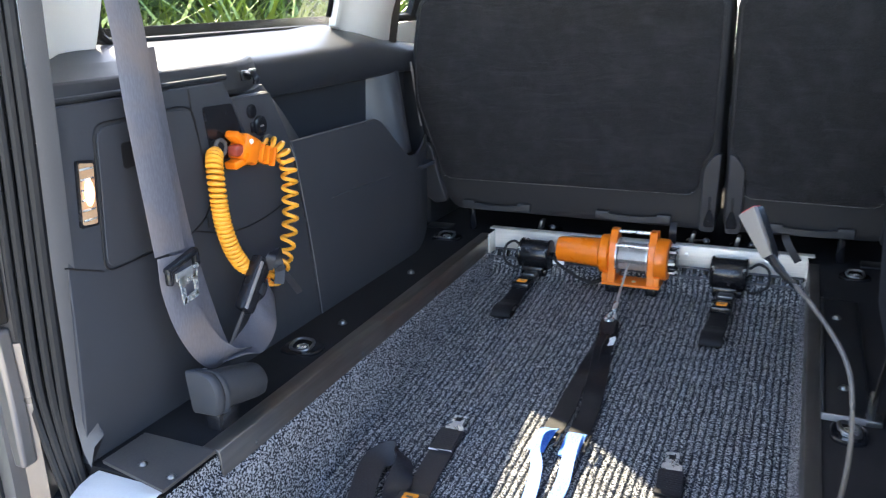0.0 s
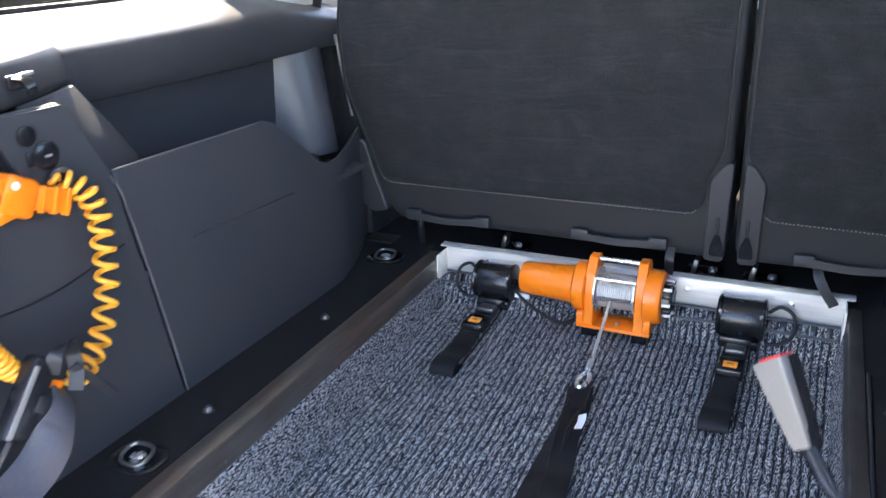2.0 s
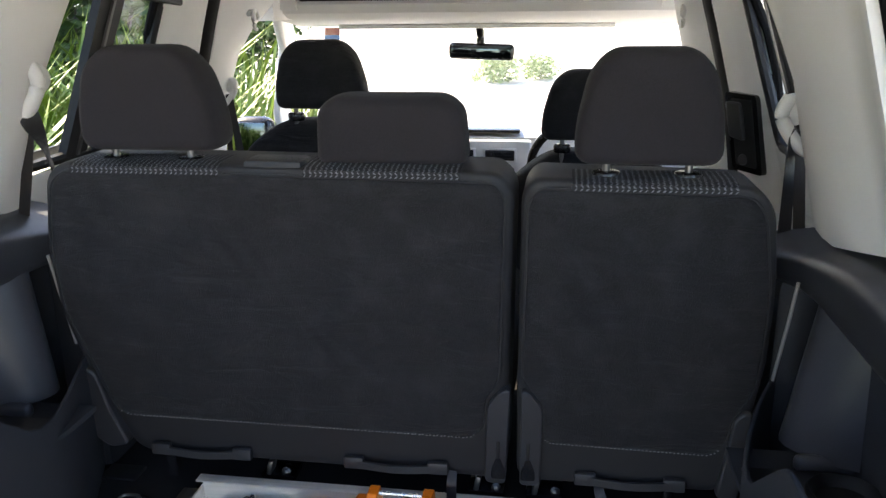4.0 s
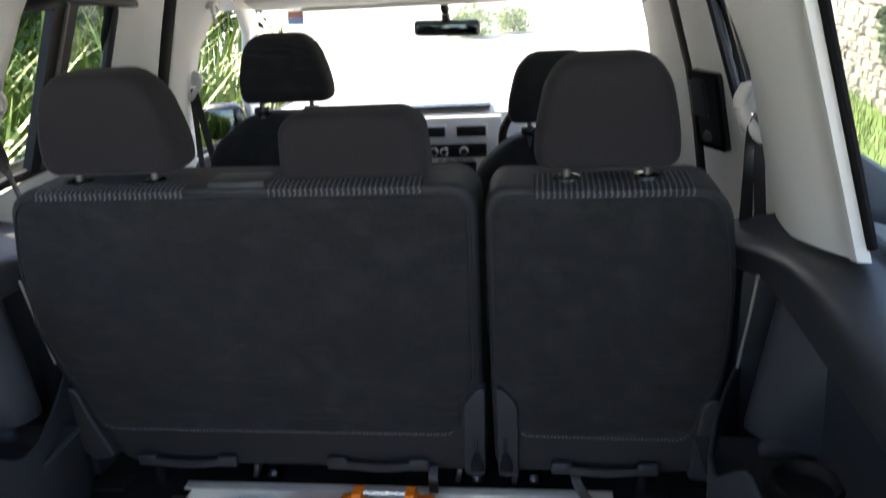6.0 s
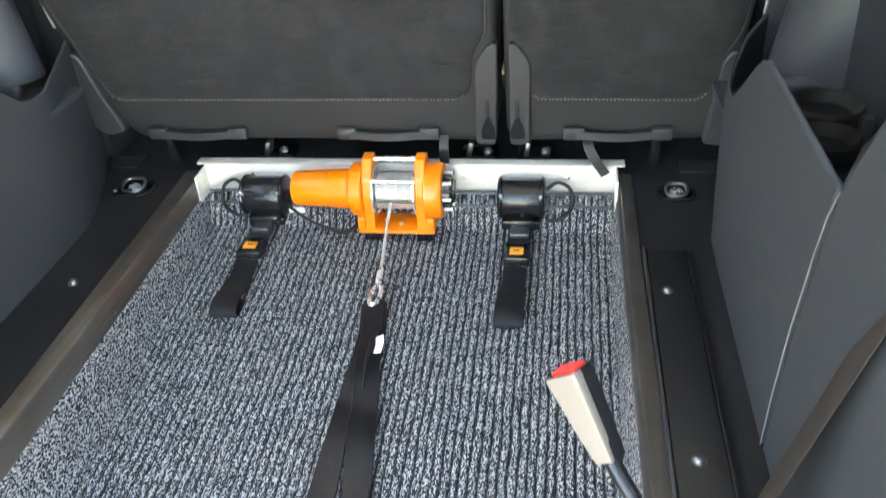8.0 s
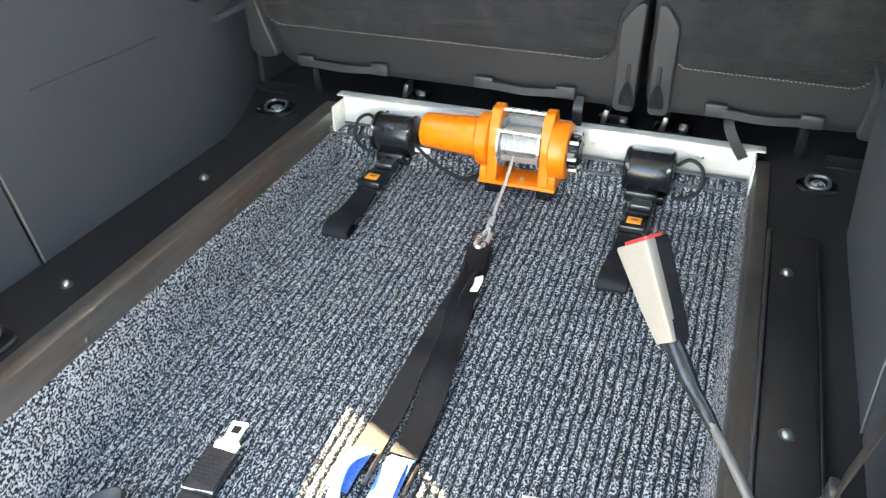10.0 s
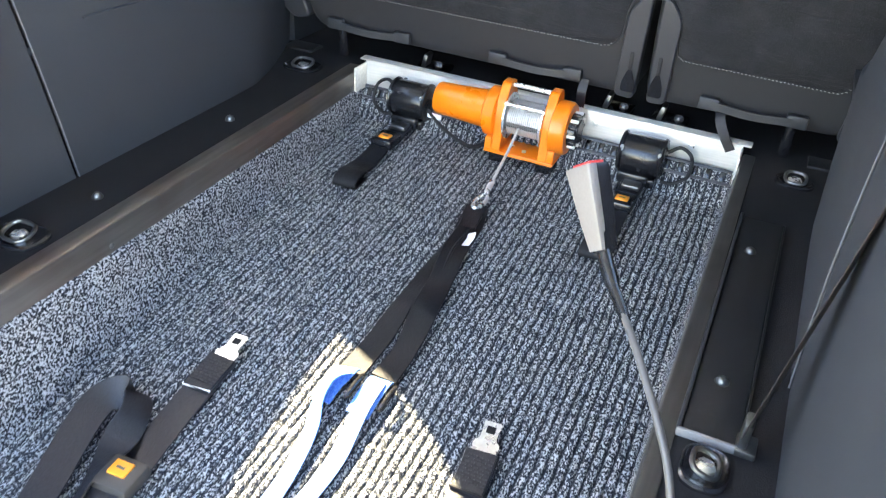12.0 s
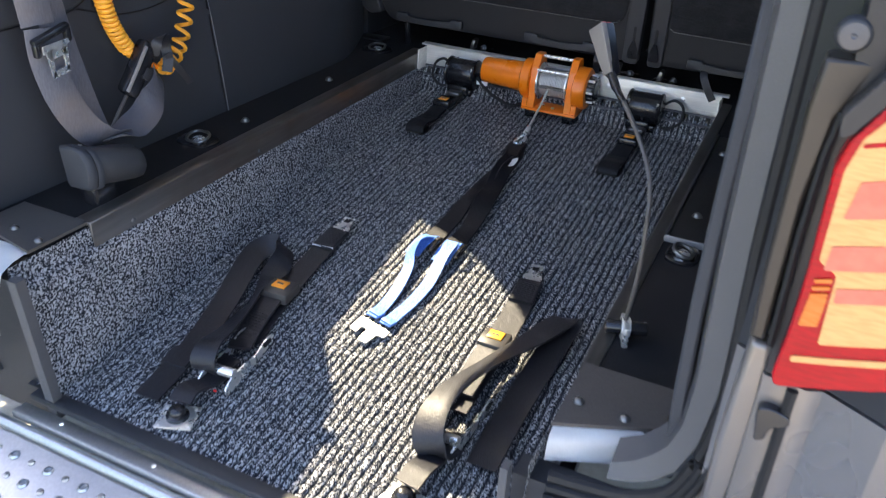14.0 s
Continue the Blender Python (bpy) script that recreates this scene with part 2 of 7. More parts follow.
M_WHITE = material("white_paint", (0.78, 0.77, 0.75), 0.5, scale=300, amount=0.1)
M_TAGWHITE = material("white_label", (0.8, 0.8, 0.78), 0.6)
M_REDPL = material("red_plastic", (0.7, 0.03, 0.025), 0.4)
M_STALK = material("stalk_dark", (0.075, 0.067, 0.062), 0.4, scale=400, amount=0.2, wear_scale=30)
M_HEADGREY = material("grey_plastic", (0.22, 0.205, 0.195), 0.45, scale=500, amount=0.2)
# warm base colour paints the bulb's glow into the lens
M_LAMPGLOW = material("glow_tinted_lens", (0.45, 0.28, 0.16), 0.12, scale=90, amount=0.5, second=(0.25, 0.15, 0.09))
# salmon and cream lens colours include the sunlight on the lamp
M_CLEAR = material("sunlit_salmon_lens", (0.5, 0.13, 0.085), 0.16, scale=80, amount=0.4, second=(0.55, 0.19, 0.12), spec=0.2)
M_CREAM = material("sunlit_cream_lens", (0.6, 0.32, 0.12), 0.16, scale=60, amount=0.6, second=(0.55, 0.22, 0.08), stretch=(1, 1, 6), spec=0.2)
M_JAMB = material("olive_jamb_paint", (0.03, 0.025, 0.021), 0.35, 0.3, scale=900, amount=0.2, wear_scale=9, wear_amount=0.3)
M_GRASS = material("grass_blades", (0.10, 0.19, 0.018), 0.5, second=(0.27, 0.36, 0.035), scale=3, amount=0.85, wear=(0.42, 0.38, 0.15), wear_scale=1.7, wear_amount=0.55)
M_LEAF = material("hedge_leaves", (0.03, 0.065, 0.012), 0.6, second=(0.08, 0.13, 0.025), scale=4, amount=0.8, wear_scale=2, wear=(0.1, 0.13, 0.03), wear_amount=0.5)
M_GROUND = material("gravel_ground", (0.56, 0.53, 0.47), 0.95, second=(0.66, 0.63, 0.57), scale=60, amount=0.7, bump=0.5, wear_scale=0.6, wear=(0.47, 0.45, 0.39), wear_amount=0.5)
# leaf green lightened to hold the glare haze over distant bushes
M_HAZELEAF = material("hazed_leaves", (0.34, 0.42, 0.2), 0.6, second=(0.3, 0.34, 0.17), scale=4, amount=0.8)
M_LAWN = material("lawn", (0.1, 0.17, 0.03), 0.9, second=(0.2, 0.26, 0.06), scale=30, amount=0.7, bump=0.5, wear_scale=2)
M_STONE = material("wall_stone", (0.26, 0.235, 0.19), 0.9, second=(0.36, 0.33, 0.28), scale=25, amount=0.7, bump=0.6, wear_scale=6, wear=(0.2, 0.19, 0.15), wear_amount=0.6, piece=0.25)
M_CLAD = material("grey_cladding", (0.4, 0.41, 0.43), 0.55, scale=50, amount=0.2, wear_scale=1.2)
M_DARKWALL = material("dark_wall", (0.042, 0.043, 0.045), 0.7, scale=30, amount=0.3)
M_MORTAR = material("mortar", (0.3, 0.28, 0.24), 0.95, scale=40, amount=0.5, bump=0.4)
M_GLASS = glass_material("window_glass", (0.96, 0.98, 0.97), 0.04)
M_COPPER = material("copper_red", (0.3, 0.05, 0.03), 0.4, scale=200)


# ---- mesh helpers ----
def finish(bm, angle=40):
    me = bpy.data.meshes.new("mesh")
    bmesh.ops.recalc_face_normals(bm, faces=bm.faces[:])
    bm.to_mesh(me)
    bm.free()
    me.shade_smooth()
    me.set_sharp_from_angle(angle=radians(angle))
    return me


def part(name, bm, mat, parent=None, label="", angle=40):
    me = finish(bm, angle) if isinstance(bm, bmesh.types.BMesh) else bm
    if not me.materials:
        me.materials.append(mat)
    ob = new(name, me)
    ob.parent = parent
    if label:
        tagged(ob, label)
    return ob


def thing(name, label, category, group="", kind=""):
    return tagged(new(name), label, category, group, kind)


def solid(name, bm, mat, label, category, group="", kind="", angle=40):
    return tagged(part(name, bm, mat, None, "", angle), label, category, group, kind)


def merge(bm, own):
    me = bpy.data.meshes.new("tmp")
    own.to_mesh(me)
    own.free()
    bm.from_mesh(me)
    bpy.data.meshes.remove(me)
    return bm


def g_box(bm, c, s, bevel=0.0, seg=2, turn=None):
    own = bmesh.new()
    bmesh.ops.create_cube(own, size=1.0)
    bmesh.ops.scale(own, vec=s, verts=own.verts[:])
    if bevel:
        bmesh.ops.bevel(own, geom=own.edges[:], offset=bevel, segments=seg, affect="EDGES", profile=0.5)
    if turn is not None:
        bmesh.ops.transform(own, matrix=turn.to_4x4(), verts=own.verts[:])
    bmesh.ops.translate(own, vec=c, verts=own.verts[:])
    return merge(bm, own)


def box(c, s, bevel=0.0, seg=2, turn=None):
    return g_box(bmesh.new(), c, s, bevel, seg, turn)


def turn_z(a):
    return Matrix.Rotation(radians(a), 3, "Z")


def turn_x(a):
    return Matrix.Rotation(radians(a), 3, "X")


def turn_y(a):
    return Matrix.Rotation(radians(a), 3, "Y")


def loft(rings, bm=None, cap=True, closed=True):
    """Skin between rings of equal point counts."""
    bm = bm or bmesh.new()
    vr = [[bm.verts.new(p) for p in r] for r in rings]
    n = len(rings[0])
    for a, b in zip(vr, vr[1:]):
        for i in range(n if closed else n - 1):
            j = (i + 1) % n
            bm.faces.new((a[i], a[j], b[j], b[i]))
    if cap and closed:
        bm.faces.new(vr[0][::-1])
        bm.faces.new(vr[-1])
    return bm


def frames_along(pts, up=Vector((0, 0, 1))):
    pts = [Vector(p) for p in pts]
    out = []
    for i, p in enumerate(pts):
        t = (pts[min(i + 1, len(pts) - 1)] - pts[max(i - 1, 0)]).normalized()
        u = up if abs(t.dot(up)) < 0.97 else (out[-1][2] if out else Vector((1, 0, 0)))
        s = t.cross(u).normalized()
        out.append((p, s, s.cross(t).normalized()))
    return out


def tube(pts, r, n=10, bm=None):
    rs = r if isinstance(r, (list, tuple)) else [r] * len(pts)
    rings = []
    for (p, s, u), q in zip(frames_along(pts), rs):
        rings.append([p + q * (math.cos(2 * math.pi * k / n) * s + math.sin(2 * math.pi * k / n) * u) for k in range(n)])
    return loft(rings, bm)


def curve_pts(pts, n=8):
    """Catmull-Rom through the points."""
    p = [Vector(q) for q in pts]
    p = [2 * p[0] - p[1]] + p + [2 * p[-1] - p[-2]]
    out = []
    for i in range(1, len(p) - 2):
        for k in range(n):
            t = k / n
            a, b, c, d = p[i - 1], p[i], p[i + 1], p[i + 2]
            out.append(0.5 * (2 * b + (c - a) * t + (2 * a - 5 * b + 4 * c - d) * t * t + (3 * b - a - 3 * c + d) * t ** 3))
    return out + [p[-2]]


def cyl(p0, p1, r0, r1=None, n=20, bevel=0.0, bm=None):
    """A turned rod from p0 to p1 with rounded rims."""
    r1 = r0 if r1 is None else r1
    p0, p1 = Vector(p0), Vector(p1)
    t = (p1 - p0).normalized()
    s = t.orthogonal().normalized()
    u = t.cross(s)
    length = (p1 - p0).length
    st = [(0, r0), (length, r1)]
    if bevel:
        st = [(0, r0 - bevel), (bevel * 0.3, r0 - bevel * 0.3), (bevel, r0), (length - bevel, r1), (length - bevel * 0.3, r1 - bevel * 0.3), (length, r1 - bevel)]
    rings = [[p0 + d * t + q * (math.cos(2 * math.pi * k / n) * s + math.sin(2 * math.pi * k / n) * u) for k in range(n)] for d, q in st]
    return loft(rings, bm)


def lathe(p0, axis, stations, n=24, bm=None):
    p0, t = Vector(p0), Vector(axis).normalized()
    s = t.orthogonal().normalized()
    u = t.cross(s)
    return loft([[p0 + d * t + q * (math.cos(2 * math.pi * k / n) * s + math.sin(2 * math.pi * k / n) * u) for k in range(n)] for d, q in stations], bm)


def ribbon(pts, width, thick=0.0025, side=None, n=6, bm=None, smooth=True):
    """A strap through the points; side: the direction of its width (one vector or one a point)."""
    c = curve_pts(pts, n) if smooth else [Vector(p) for p in pts]
    rings = []
    m = len(c)
    for i, p in enumerate(c):
        t = (c[min(i + 1, m - 1)] - c[max(i - 1, 0)]).normalized()
        if isinstance(side, list):
            f = i / (m - 1) * (len(side) - 1)
            k = min(int(f), len(side) - 2)
            s = Vector(side[k]).lerp(Vector(side[k + 1]), f - k)
        else:
            s = Vector(side) if side is not None else t.cross(Vector((0, 0, 1)))
        s = (s - t * s.dot(t)).normalized()
        u = s.cross(t).normalized()
        w, h = width / 2, thick / 2
        rings.append([p - w * s - h * 0.3 * u, p - w * 0.96 * s - h * u, p + w * 0.96 * s - h * u, p + w * s - h * 0.3 * u,
                      p + w * s + h * 0.3 * u, p + w * 0.96 * s + h * u, p - w * 0.96 * s + h * u, p - w * s + h * 0.3 * u])
    return loft(rings, bm)


def slab(poly, place, thick, cuts_a=(), cuts_b=(), bm=None):
    """A sheet with thickness: poly in (a, b), cut into strips, put in space by place(a, b) -> point; thick: a vector."""
    own = bmesh.new()
    own.faces.new([own.verts.new((a, b, 0)) for a, b in poly])
    for axis, cuts in ((0, cuts_a), (1, cuts_b)):
        for c in cuts:
            no = Vector((1, 0, 0)) if axis == 0 else Vector((0, 1, 0))
            bmesh.ops.bisect_plane(own, geom=own.verts[:] + own.edges[:] + own.faces[:], plane_co=no * c, plane_no=no, dist=1e-5)
    for v in own.verts:
        v.co = Vector(place(v.co.x, v.co.y))
    r = bmesh.ops.extrude_face_region(own, geom=own.faces[:])
    bmesh.ops.translate(own, vec=thick, verts=[g for g in r["geom"] if isinstance(g, bmesh.types.BMVert)])
    return own if bm is None else merge(bm, own)


def steps(a, b, n):
    return [a + (b - a) * i / n for i in range(1, n)]


def soften(ob, w=0.004, seg=2, angle=35):
    md = ob.modifiers.new("bevel", "BEVEL")
    md.width, md.segments, md.limit_method, md.angle_limit = w, seg, "ANGLE", radians(angle)
    return ob


def rounded(poly, r, n=4):
    """The polygon with its corners rounded."""
    out, m = [], len(poly)
    for i in range(m):
        p, a, b = Vector(poly[i]), Vector(poly[i - 1]), Vector(poly[(i + 1) % m])
        q = r[i] if isinstance(r, (list, tuple)) else r
        da, db = (a - p), (b - p)
        q = min(q, da.length * 0.48, db.length * 0.48)
        s, e = p + da.normalized() * q, p + db.normalized() * q
        for k in range(n + 1):
            t = k / n
            out.append(tuple((1 - t) ** 2 * s + 2 * t * (1 - t) * p + t * t * e))
    return out


def grid_mesh(fn, nu, nv):
    """A sheet from fn(i, j) -> point, quickly."""
    vs = [fn(i, j) for i in range(nu) for j in range(nv)]
    fs = [(i * nv + j, (i + 1) * nv + j, (i + 1) * nv + j + 1, i * nv + j + 1) for i in range(nu - 1) for j in range(nv - 1)]
    me = bpy.data.meshes.new("mesh")
    me.from_pydata(vs, [], fs)
    me.shade_smooth()
    return me


def carpet_z(y):
    return -0.085 + 0.1 * y


# ---- ground and surroundings ----
GROUND = -0.58
me = grid_mesh(lambda i, j: ((-1 + i / 20) * 220 * (1 if abs(i - 20) > 6 else 0.5), -150 + j * 9.0, GROUND + (0.02 * math.sin(i * 1.7 + j))), 41, 41)
solid("ground", me, M_GROUND, "pale gravel and dry earth ground in full sun", "ground", kind="structure")


# ---- the car's shell: floor, channel, side trims ----
def flat(x0, x1, y0, y1, z0, z1, bevel=0.0):
    return box(((x0 + x1) / 2, (y0 + y1) / 2, (z0 + z1) / 2), (x1 - x0, y1 - y0, z1 - z0), bevel)


def lip_left(y):
    return -0.406 - 0.022 * y


def lip_right(y):
    return 0.404 - 0.006 * y


# load floor either side of the lowered channel, and under the seats
for name, sgn in (("floor_left", -1), ("floor_right", 1)):
    edge = (lambda y: lip_left(y) - 0.012) if sgn < 0 else (lambda y: lip_right(y) + 0.012)
    back = -1.30 if sgn < 0 else -1.252
    bm = slab([(0, back), (1, back), (1, 0.02), (0, 0.02)], lambda a, y: (edge(y) * (1 - a) + a * sgn * 0.70, y, 0.0), (0, 0, -0.02), (), steps(-1.3, 0.02, 8))
    solid(name, bm, M_FELT, "black felt-covered load floor beside the lowered channel", "floor", kind="structure")
solid("floor_front", flat(-0.72, 0.72, 0.02, 0.5, -0.03, -0.002), M_FELT, "black felt floor under the rear seats", "floor", kind="structure")
solid("footwell", flat(-0.74, 0.74, 0.5, 2.4, -0.2, -0.16), M_FELT, "dark carpeted footwell floor of the front cabin", "floor", kind="structure")
solid("footwell_step", flat(-0.72, 0.72, 0.46, 0.499, -0.2, -0.03), M_FELT, "dark step between load floor and footwell", "floor", kind="structure")

# ribbed carpet on the sloping channel floor
RIB = 0.0132
X0, X1, Y0, Y1 = -0.398, 0.398, -1.345, 0.0


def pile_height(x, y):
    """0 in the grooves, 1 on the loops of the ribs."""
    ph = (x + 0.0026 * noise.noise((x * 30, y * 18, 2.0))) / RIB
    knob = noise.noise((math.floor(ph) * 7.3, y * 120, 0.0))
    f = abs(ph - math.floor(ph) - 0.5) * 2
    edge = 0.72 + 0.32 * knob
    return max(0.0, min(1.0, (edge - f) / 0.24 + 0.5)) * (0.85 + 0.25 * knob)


def carpet_point(i, j):
    x = X0 + (X1 - X0) * i / 470
    y = Y0 + (Y1 - Y0) * j / 330
    rib = pile_height(x, y)
    return (x, y, carpet_z(y) - 0.0055 + 0.0052 * rib + 0.0008 * noise.noise((x * 400, y * 400, 1)))


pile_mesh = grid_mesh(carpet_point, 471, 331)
# pile height steers how dark the grooves between ribs are painted
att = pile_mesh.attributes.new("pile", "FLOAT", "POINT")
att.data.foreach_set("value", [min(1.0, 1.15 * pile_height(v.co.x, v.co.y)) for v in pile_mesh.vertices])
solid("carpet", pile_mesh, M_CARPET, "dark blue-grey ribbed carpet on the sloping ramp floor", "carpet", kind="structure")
solid("channel_base", slab([(X0 - 0.02, Y0), (X1 + 0.02, Y0), (X1 + 0.02, Y1 + 0.05), (X0 - 0.02, Y1 + 0.05)], lambda x, y: (x, y, carpet_z(y) - 0.012), (0, 0, -0.02)), M_PLASTIC, "sheet metal pan under the carpet", "floor", kind="structure")


def side_foot(y):
    return -0.385 - 0.033 * y


def side_carpet(i, j):
    y = -1.355 + 1.345 * i / 420
    a = j / 40
    xb = side_foot(y) - 0.002
    z = -0.004 * (1 - a) + (carpet_z(y) - 0.006) * a
    out = max(0.0, min(1.0, (-0.030 - z) / 0.016))
    xt = lip_left(y) - 0.005 + 0.011 * out * out * (3 - 2 * out)  # tucked behind the folded edge
    n = 0.0022 * noise.noise((y * 190, z * 190, 5)) + 0.0012 * noise.noise((y * 420, z * 420, 9))
    return (xt + (xb - xt) * a ** 1.5 + n, y, z)


solid("channel_side_left", grid_mesh(side_carpet, 421, 41), M_SIDECARPET, "flecked grey carpet lining the upright channel side", "carpet", kind="structure")


def side_carpet_r(i, j):
    y = -1.345 + 1.345 * i / 300
    a = j / 30
    z = -0.012 * (1 - a) + (carpet_z(y) - 0.006) * a
    return (lip_right(y) - 0.001 - 0.012 * a + 0.002 * noise.noise((y * 190, z * 190, 3)), y, z)


solid("channel_side_right", grid_mesh(side_carpet_r, 301, 31), M_SIDECARPET, "flecked grey carpet lining the upright channel side", "carpet", kind="structure")

# folded metal lips along the channel
for name, sgn, lip in (("channel_lip_left", -1, lip_left), ("channel_lip_right", 1, lip_right)):
    lip_thing = thing(name, "brown-grey folded metal edging along the channel" if sgn < 0 else "dark folded metal edging along the channel", "edging", kind="structure")
    rings = []
    ya, yb = (-1.205, 0.0) if sgn < 0 else (-1.165, 0.0)
    for k in range(13):
        y = ya + (yb - ya) * k / 12
        e = lip(y)
        drop = -0.046 if sgn < 0 else -0.036
        wide = 0.034 if sgn < 0 else 0.022
        rings.append([(e + sgn * wide, y, -0.001), (e + sgn * wide, y, 0.003), (e + sgn * 0.004, y, 0.004), (e + sgn * 0.0006, y, 0.0025), (e - sgn * 0.001, y, -0.001),
                      (e - sgn * 0.004, y, drop), (e - sgn * 0.001, y, drop), (e + sgn * 0.003, y, -0.003)])
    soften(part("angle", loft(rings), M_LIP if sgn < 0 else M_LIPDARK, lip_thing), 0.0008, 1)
    for y in ((-0.06, -0.41, -0.77, -1.12) if sgn < 0 else (-0.1, -0.5, -0.9)):
        part("rivet", lathe((lip(y) - sgn * 0.003, y, -0.028), (-sgn, 0, 0), [(0, 0.0045), (0.001, 0.0044), (0.0022, 0.003), (0.0026, 0.0006)], 12), M_BOLT, lip_thing)


# inner skin of the side above the sill leans inwards
def skin(z):
    return 0.765 - 0.30 * (max(z, 0.5) - 0.57)


MID = -0.03  # the cabin's middle line


def wall_bottom(y):
    """Half width of the lower side trim."""
    return 0.528 + (0.12 * ((y + 0.22) / 0.32) ** 1.3 if y > -0.22 else 0.0)


def lower_x(y, z):
    return wall_bottom(y) + 0.012 * (1 - z / 0.376) * 0.9 - 0.004 * math.sin(math.pi * min(1, max(0, z / 0.376)))


for sgn, side in ((-1, "left"), (1, "right")):
    trim = thing("wall_" + side, "charcoal moulded plastic side trim of the load space", "wall", kind="structure")
    cut_y, cut_z = steps(-1.3, 0.3, 22), [0.1, 0.2, 0.3]
    # front panel with the pocket's edge
    fore = 0.037 if sgn > 0 else 0.0  # the joint sits further forward on this side
    p = [(-0.672 + fore, -0.01), (0.3, -0.01), (0.3, 0.275), (-0.05, 0.276), (-0.13, 0.270), (-0.20, 0.262), (-0.245, 0.262), (-0.27, 0.272), (-0.30, 0.297), (-0.37, 0.355), (-0.395, 0.372), (-0.42, 0.380), (-0.70, 0.383), (-0.746 + fore, 0.383)]
    soften(part("pocket_panel", slab(p, lambda y, z: (sgn * lower_x(y, z), y, z), (sgn * 0.007, 0, 0), cut_y, cut_z), M_PANEL, trim), 0.0025)
    # rear panel, with a shallow joint to the front one
    p = [(-1.30, -0.01), (-0.677 + fore, -0.01), (-0.751 + fore, 0.383), (-0.806 + fore, 0.484), (-0.91, 0.484), (-0.925, 0.513), (-1.275, 0.513)]
    soften(part("rear_panel", slab(p, lambda y, z: (sgn * (lower_x(y, min(z, 0.376)) + 0.001), y, z), (sgn * 0.014, 0, 0), cut_y, cut_z), M_PANEL, trim), 0.003)
    # highlight on the joint's edge, drawn as a thin pale tube
    part("seam_highlight", tube([(sgn * (lower_x(y, z) - 0.0008), y + fore, z) for y, z in ((-0.6745, 0.0), (-0.693, 0.1), (-0.712, 0.2), (-0.731, 0.3), (-0.741, 0.35), (-0.757, 0.385))], 0.0009, 6), M_SEAMGLINT, trim, "joint line, its edge highlight put into the pale colour")
    # slanting front face of the switch column, down into the pocket
    rings = []
    for z in (0.20, 0.376, 0.43, 0.486):
        yi = -0.745 - 0.55 * max(0.0, z - 0.376) + fore
        tuck = 0.012 * max(0.0, min(1.0, (z - 0.376) / 0.054)) + 0.020 * max(0.0, (z - 0.43) / 0.056)
        rings.append([(sgn * (x + tuck * (x < 0.6)), yi + dy, z) for x, dy in ((0.545, -0.03), (0.5325, -0.012), (0.531, 0.0), (0.535, 0.010), (0.572, 0.085), (0.582, 0.094), (0.70, 0.106), (0.70, -0.03))])
    part("column_face", loft(rings), M_PANEL, trim, "", 50)
    # shelf box above the rear panel
    prof = [(0.70, 0.484), (0.549, 0.484), (0.542, 0.492), (0.546, 0.53), (0.556, 0.541), (0.70, 0.552)]
    rings = [[(sgn * (x + dx), y, max(z, zl + 0.25 * (z - zl)) if z < 0.52 else z) for x, z in prof] for y, dx, zl in ((-1.285, 0.01, 0.513), (-1.27, 0.0, 0.513), (-0.94, 0.0, 0.513), (-0.91, 0.0, 0.484), (-0.865, 0.0, 0.484), (-0.81, 0.022, 0.484), (-0.752, 0.055, 0.484), (-0.713, 0.078, 0.484), (-0.69, 0.115, 0.484))]
    soften(part("shelf_box", loft(rings), M_PLASTIC, trim), 0.004)
    # groove line and ridge of the shelf
    part("ridge", tube([(sgn * 0.540, y, 0.519) for y in (-1.26, -1.1, -0.95, -0.905)], 0.0045, 8), M_PLASTIC, trim)
    # rounded beam under the window and sloping sill
    prof = [(0.76, 0.446), (0.672, 0.446), (0.652, 0.451), (0.642, 0.467), (0.641, 0.49), (0.643, 0.511), (0.647, 0.522), (0.655, 0.530), (0.668, 0.5355), (0.70, 0.545), (0.80, 0.574), (0.80, 0.5)]
    rings = [[(sgn * (x - 3.0 * max(0.0, y + 0.02) ** 2 * (x < 0.75) - 0.10 * max(0.0, y + 0.03) * (x < 0.75)), y, z - lo * max(0.0, min(1.0, (z - 0.45) / 0.08))) for x, z in prof] for y, lo in ((-1.28, 0), (-0.7, 0), (-0.35, -0.002), (-0.26, -0.006), (-0.18, -0.006), (-0.11, 0.002), (-0.05, 0.013), (0.01, 0.025), (0.08, 0.038), (0.17, 0.05))]
    part("beam", loft(rings), M_BEAM, trim)
    # recess behind the pocket
    part("recess", slab([(-0.78, 0.2), (0.30, 0.2), (0.30, 0.47), (-0.78, 0.47)], lambda y, z: (sgn * 0.70, y, z), (sgn * 0.01, 0, 0)), M_PANEL, trim)
    part("pocket_floor", slab([(-0.78, 0.53), (-0.1, 0.53), (-0.1, 0.72), (-0.78, 0.72)], lambda y, x: (sgn * x, y, 0.225), (0, 0, -0.01)), M_PANEL, trim)
    # rounded wheel-housing bulge in front of the recess
    rings = []
    for k in range(9):
        z = 0.24 + 0.215 * k / 8
        rings.append([(sgn * (0.72 - (0.112 - 0.04 * k / 8) * math.sin(math.pi * q / 10) ** 0.8), -0.182 + 0.02 * k / 8 + (0.178 - 0.01 * k / 8) * q / 10, z) for q in range(11)])
    part("bulge", loft(rings, closed=False, cap=False), M_BULGE, trim)
    part("seat_side_trim", box((sgn * 0.665, 0.17, 0.215), (0.085, 0.22, 0.47), 0.02), M_PLASTIC, trim)
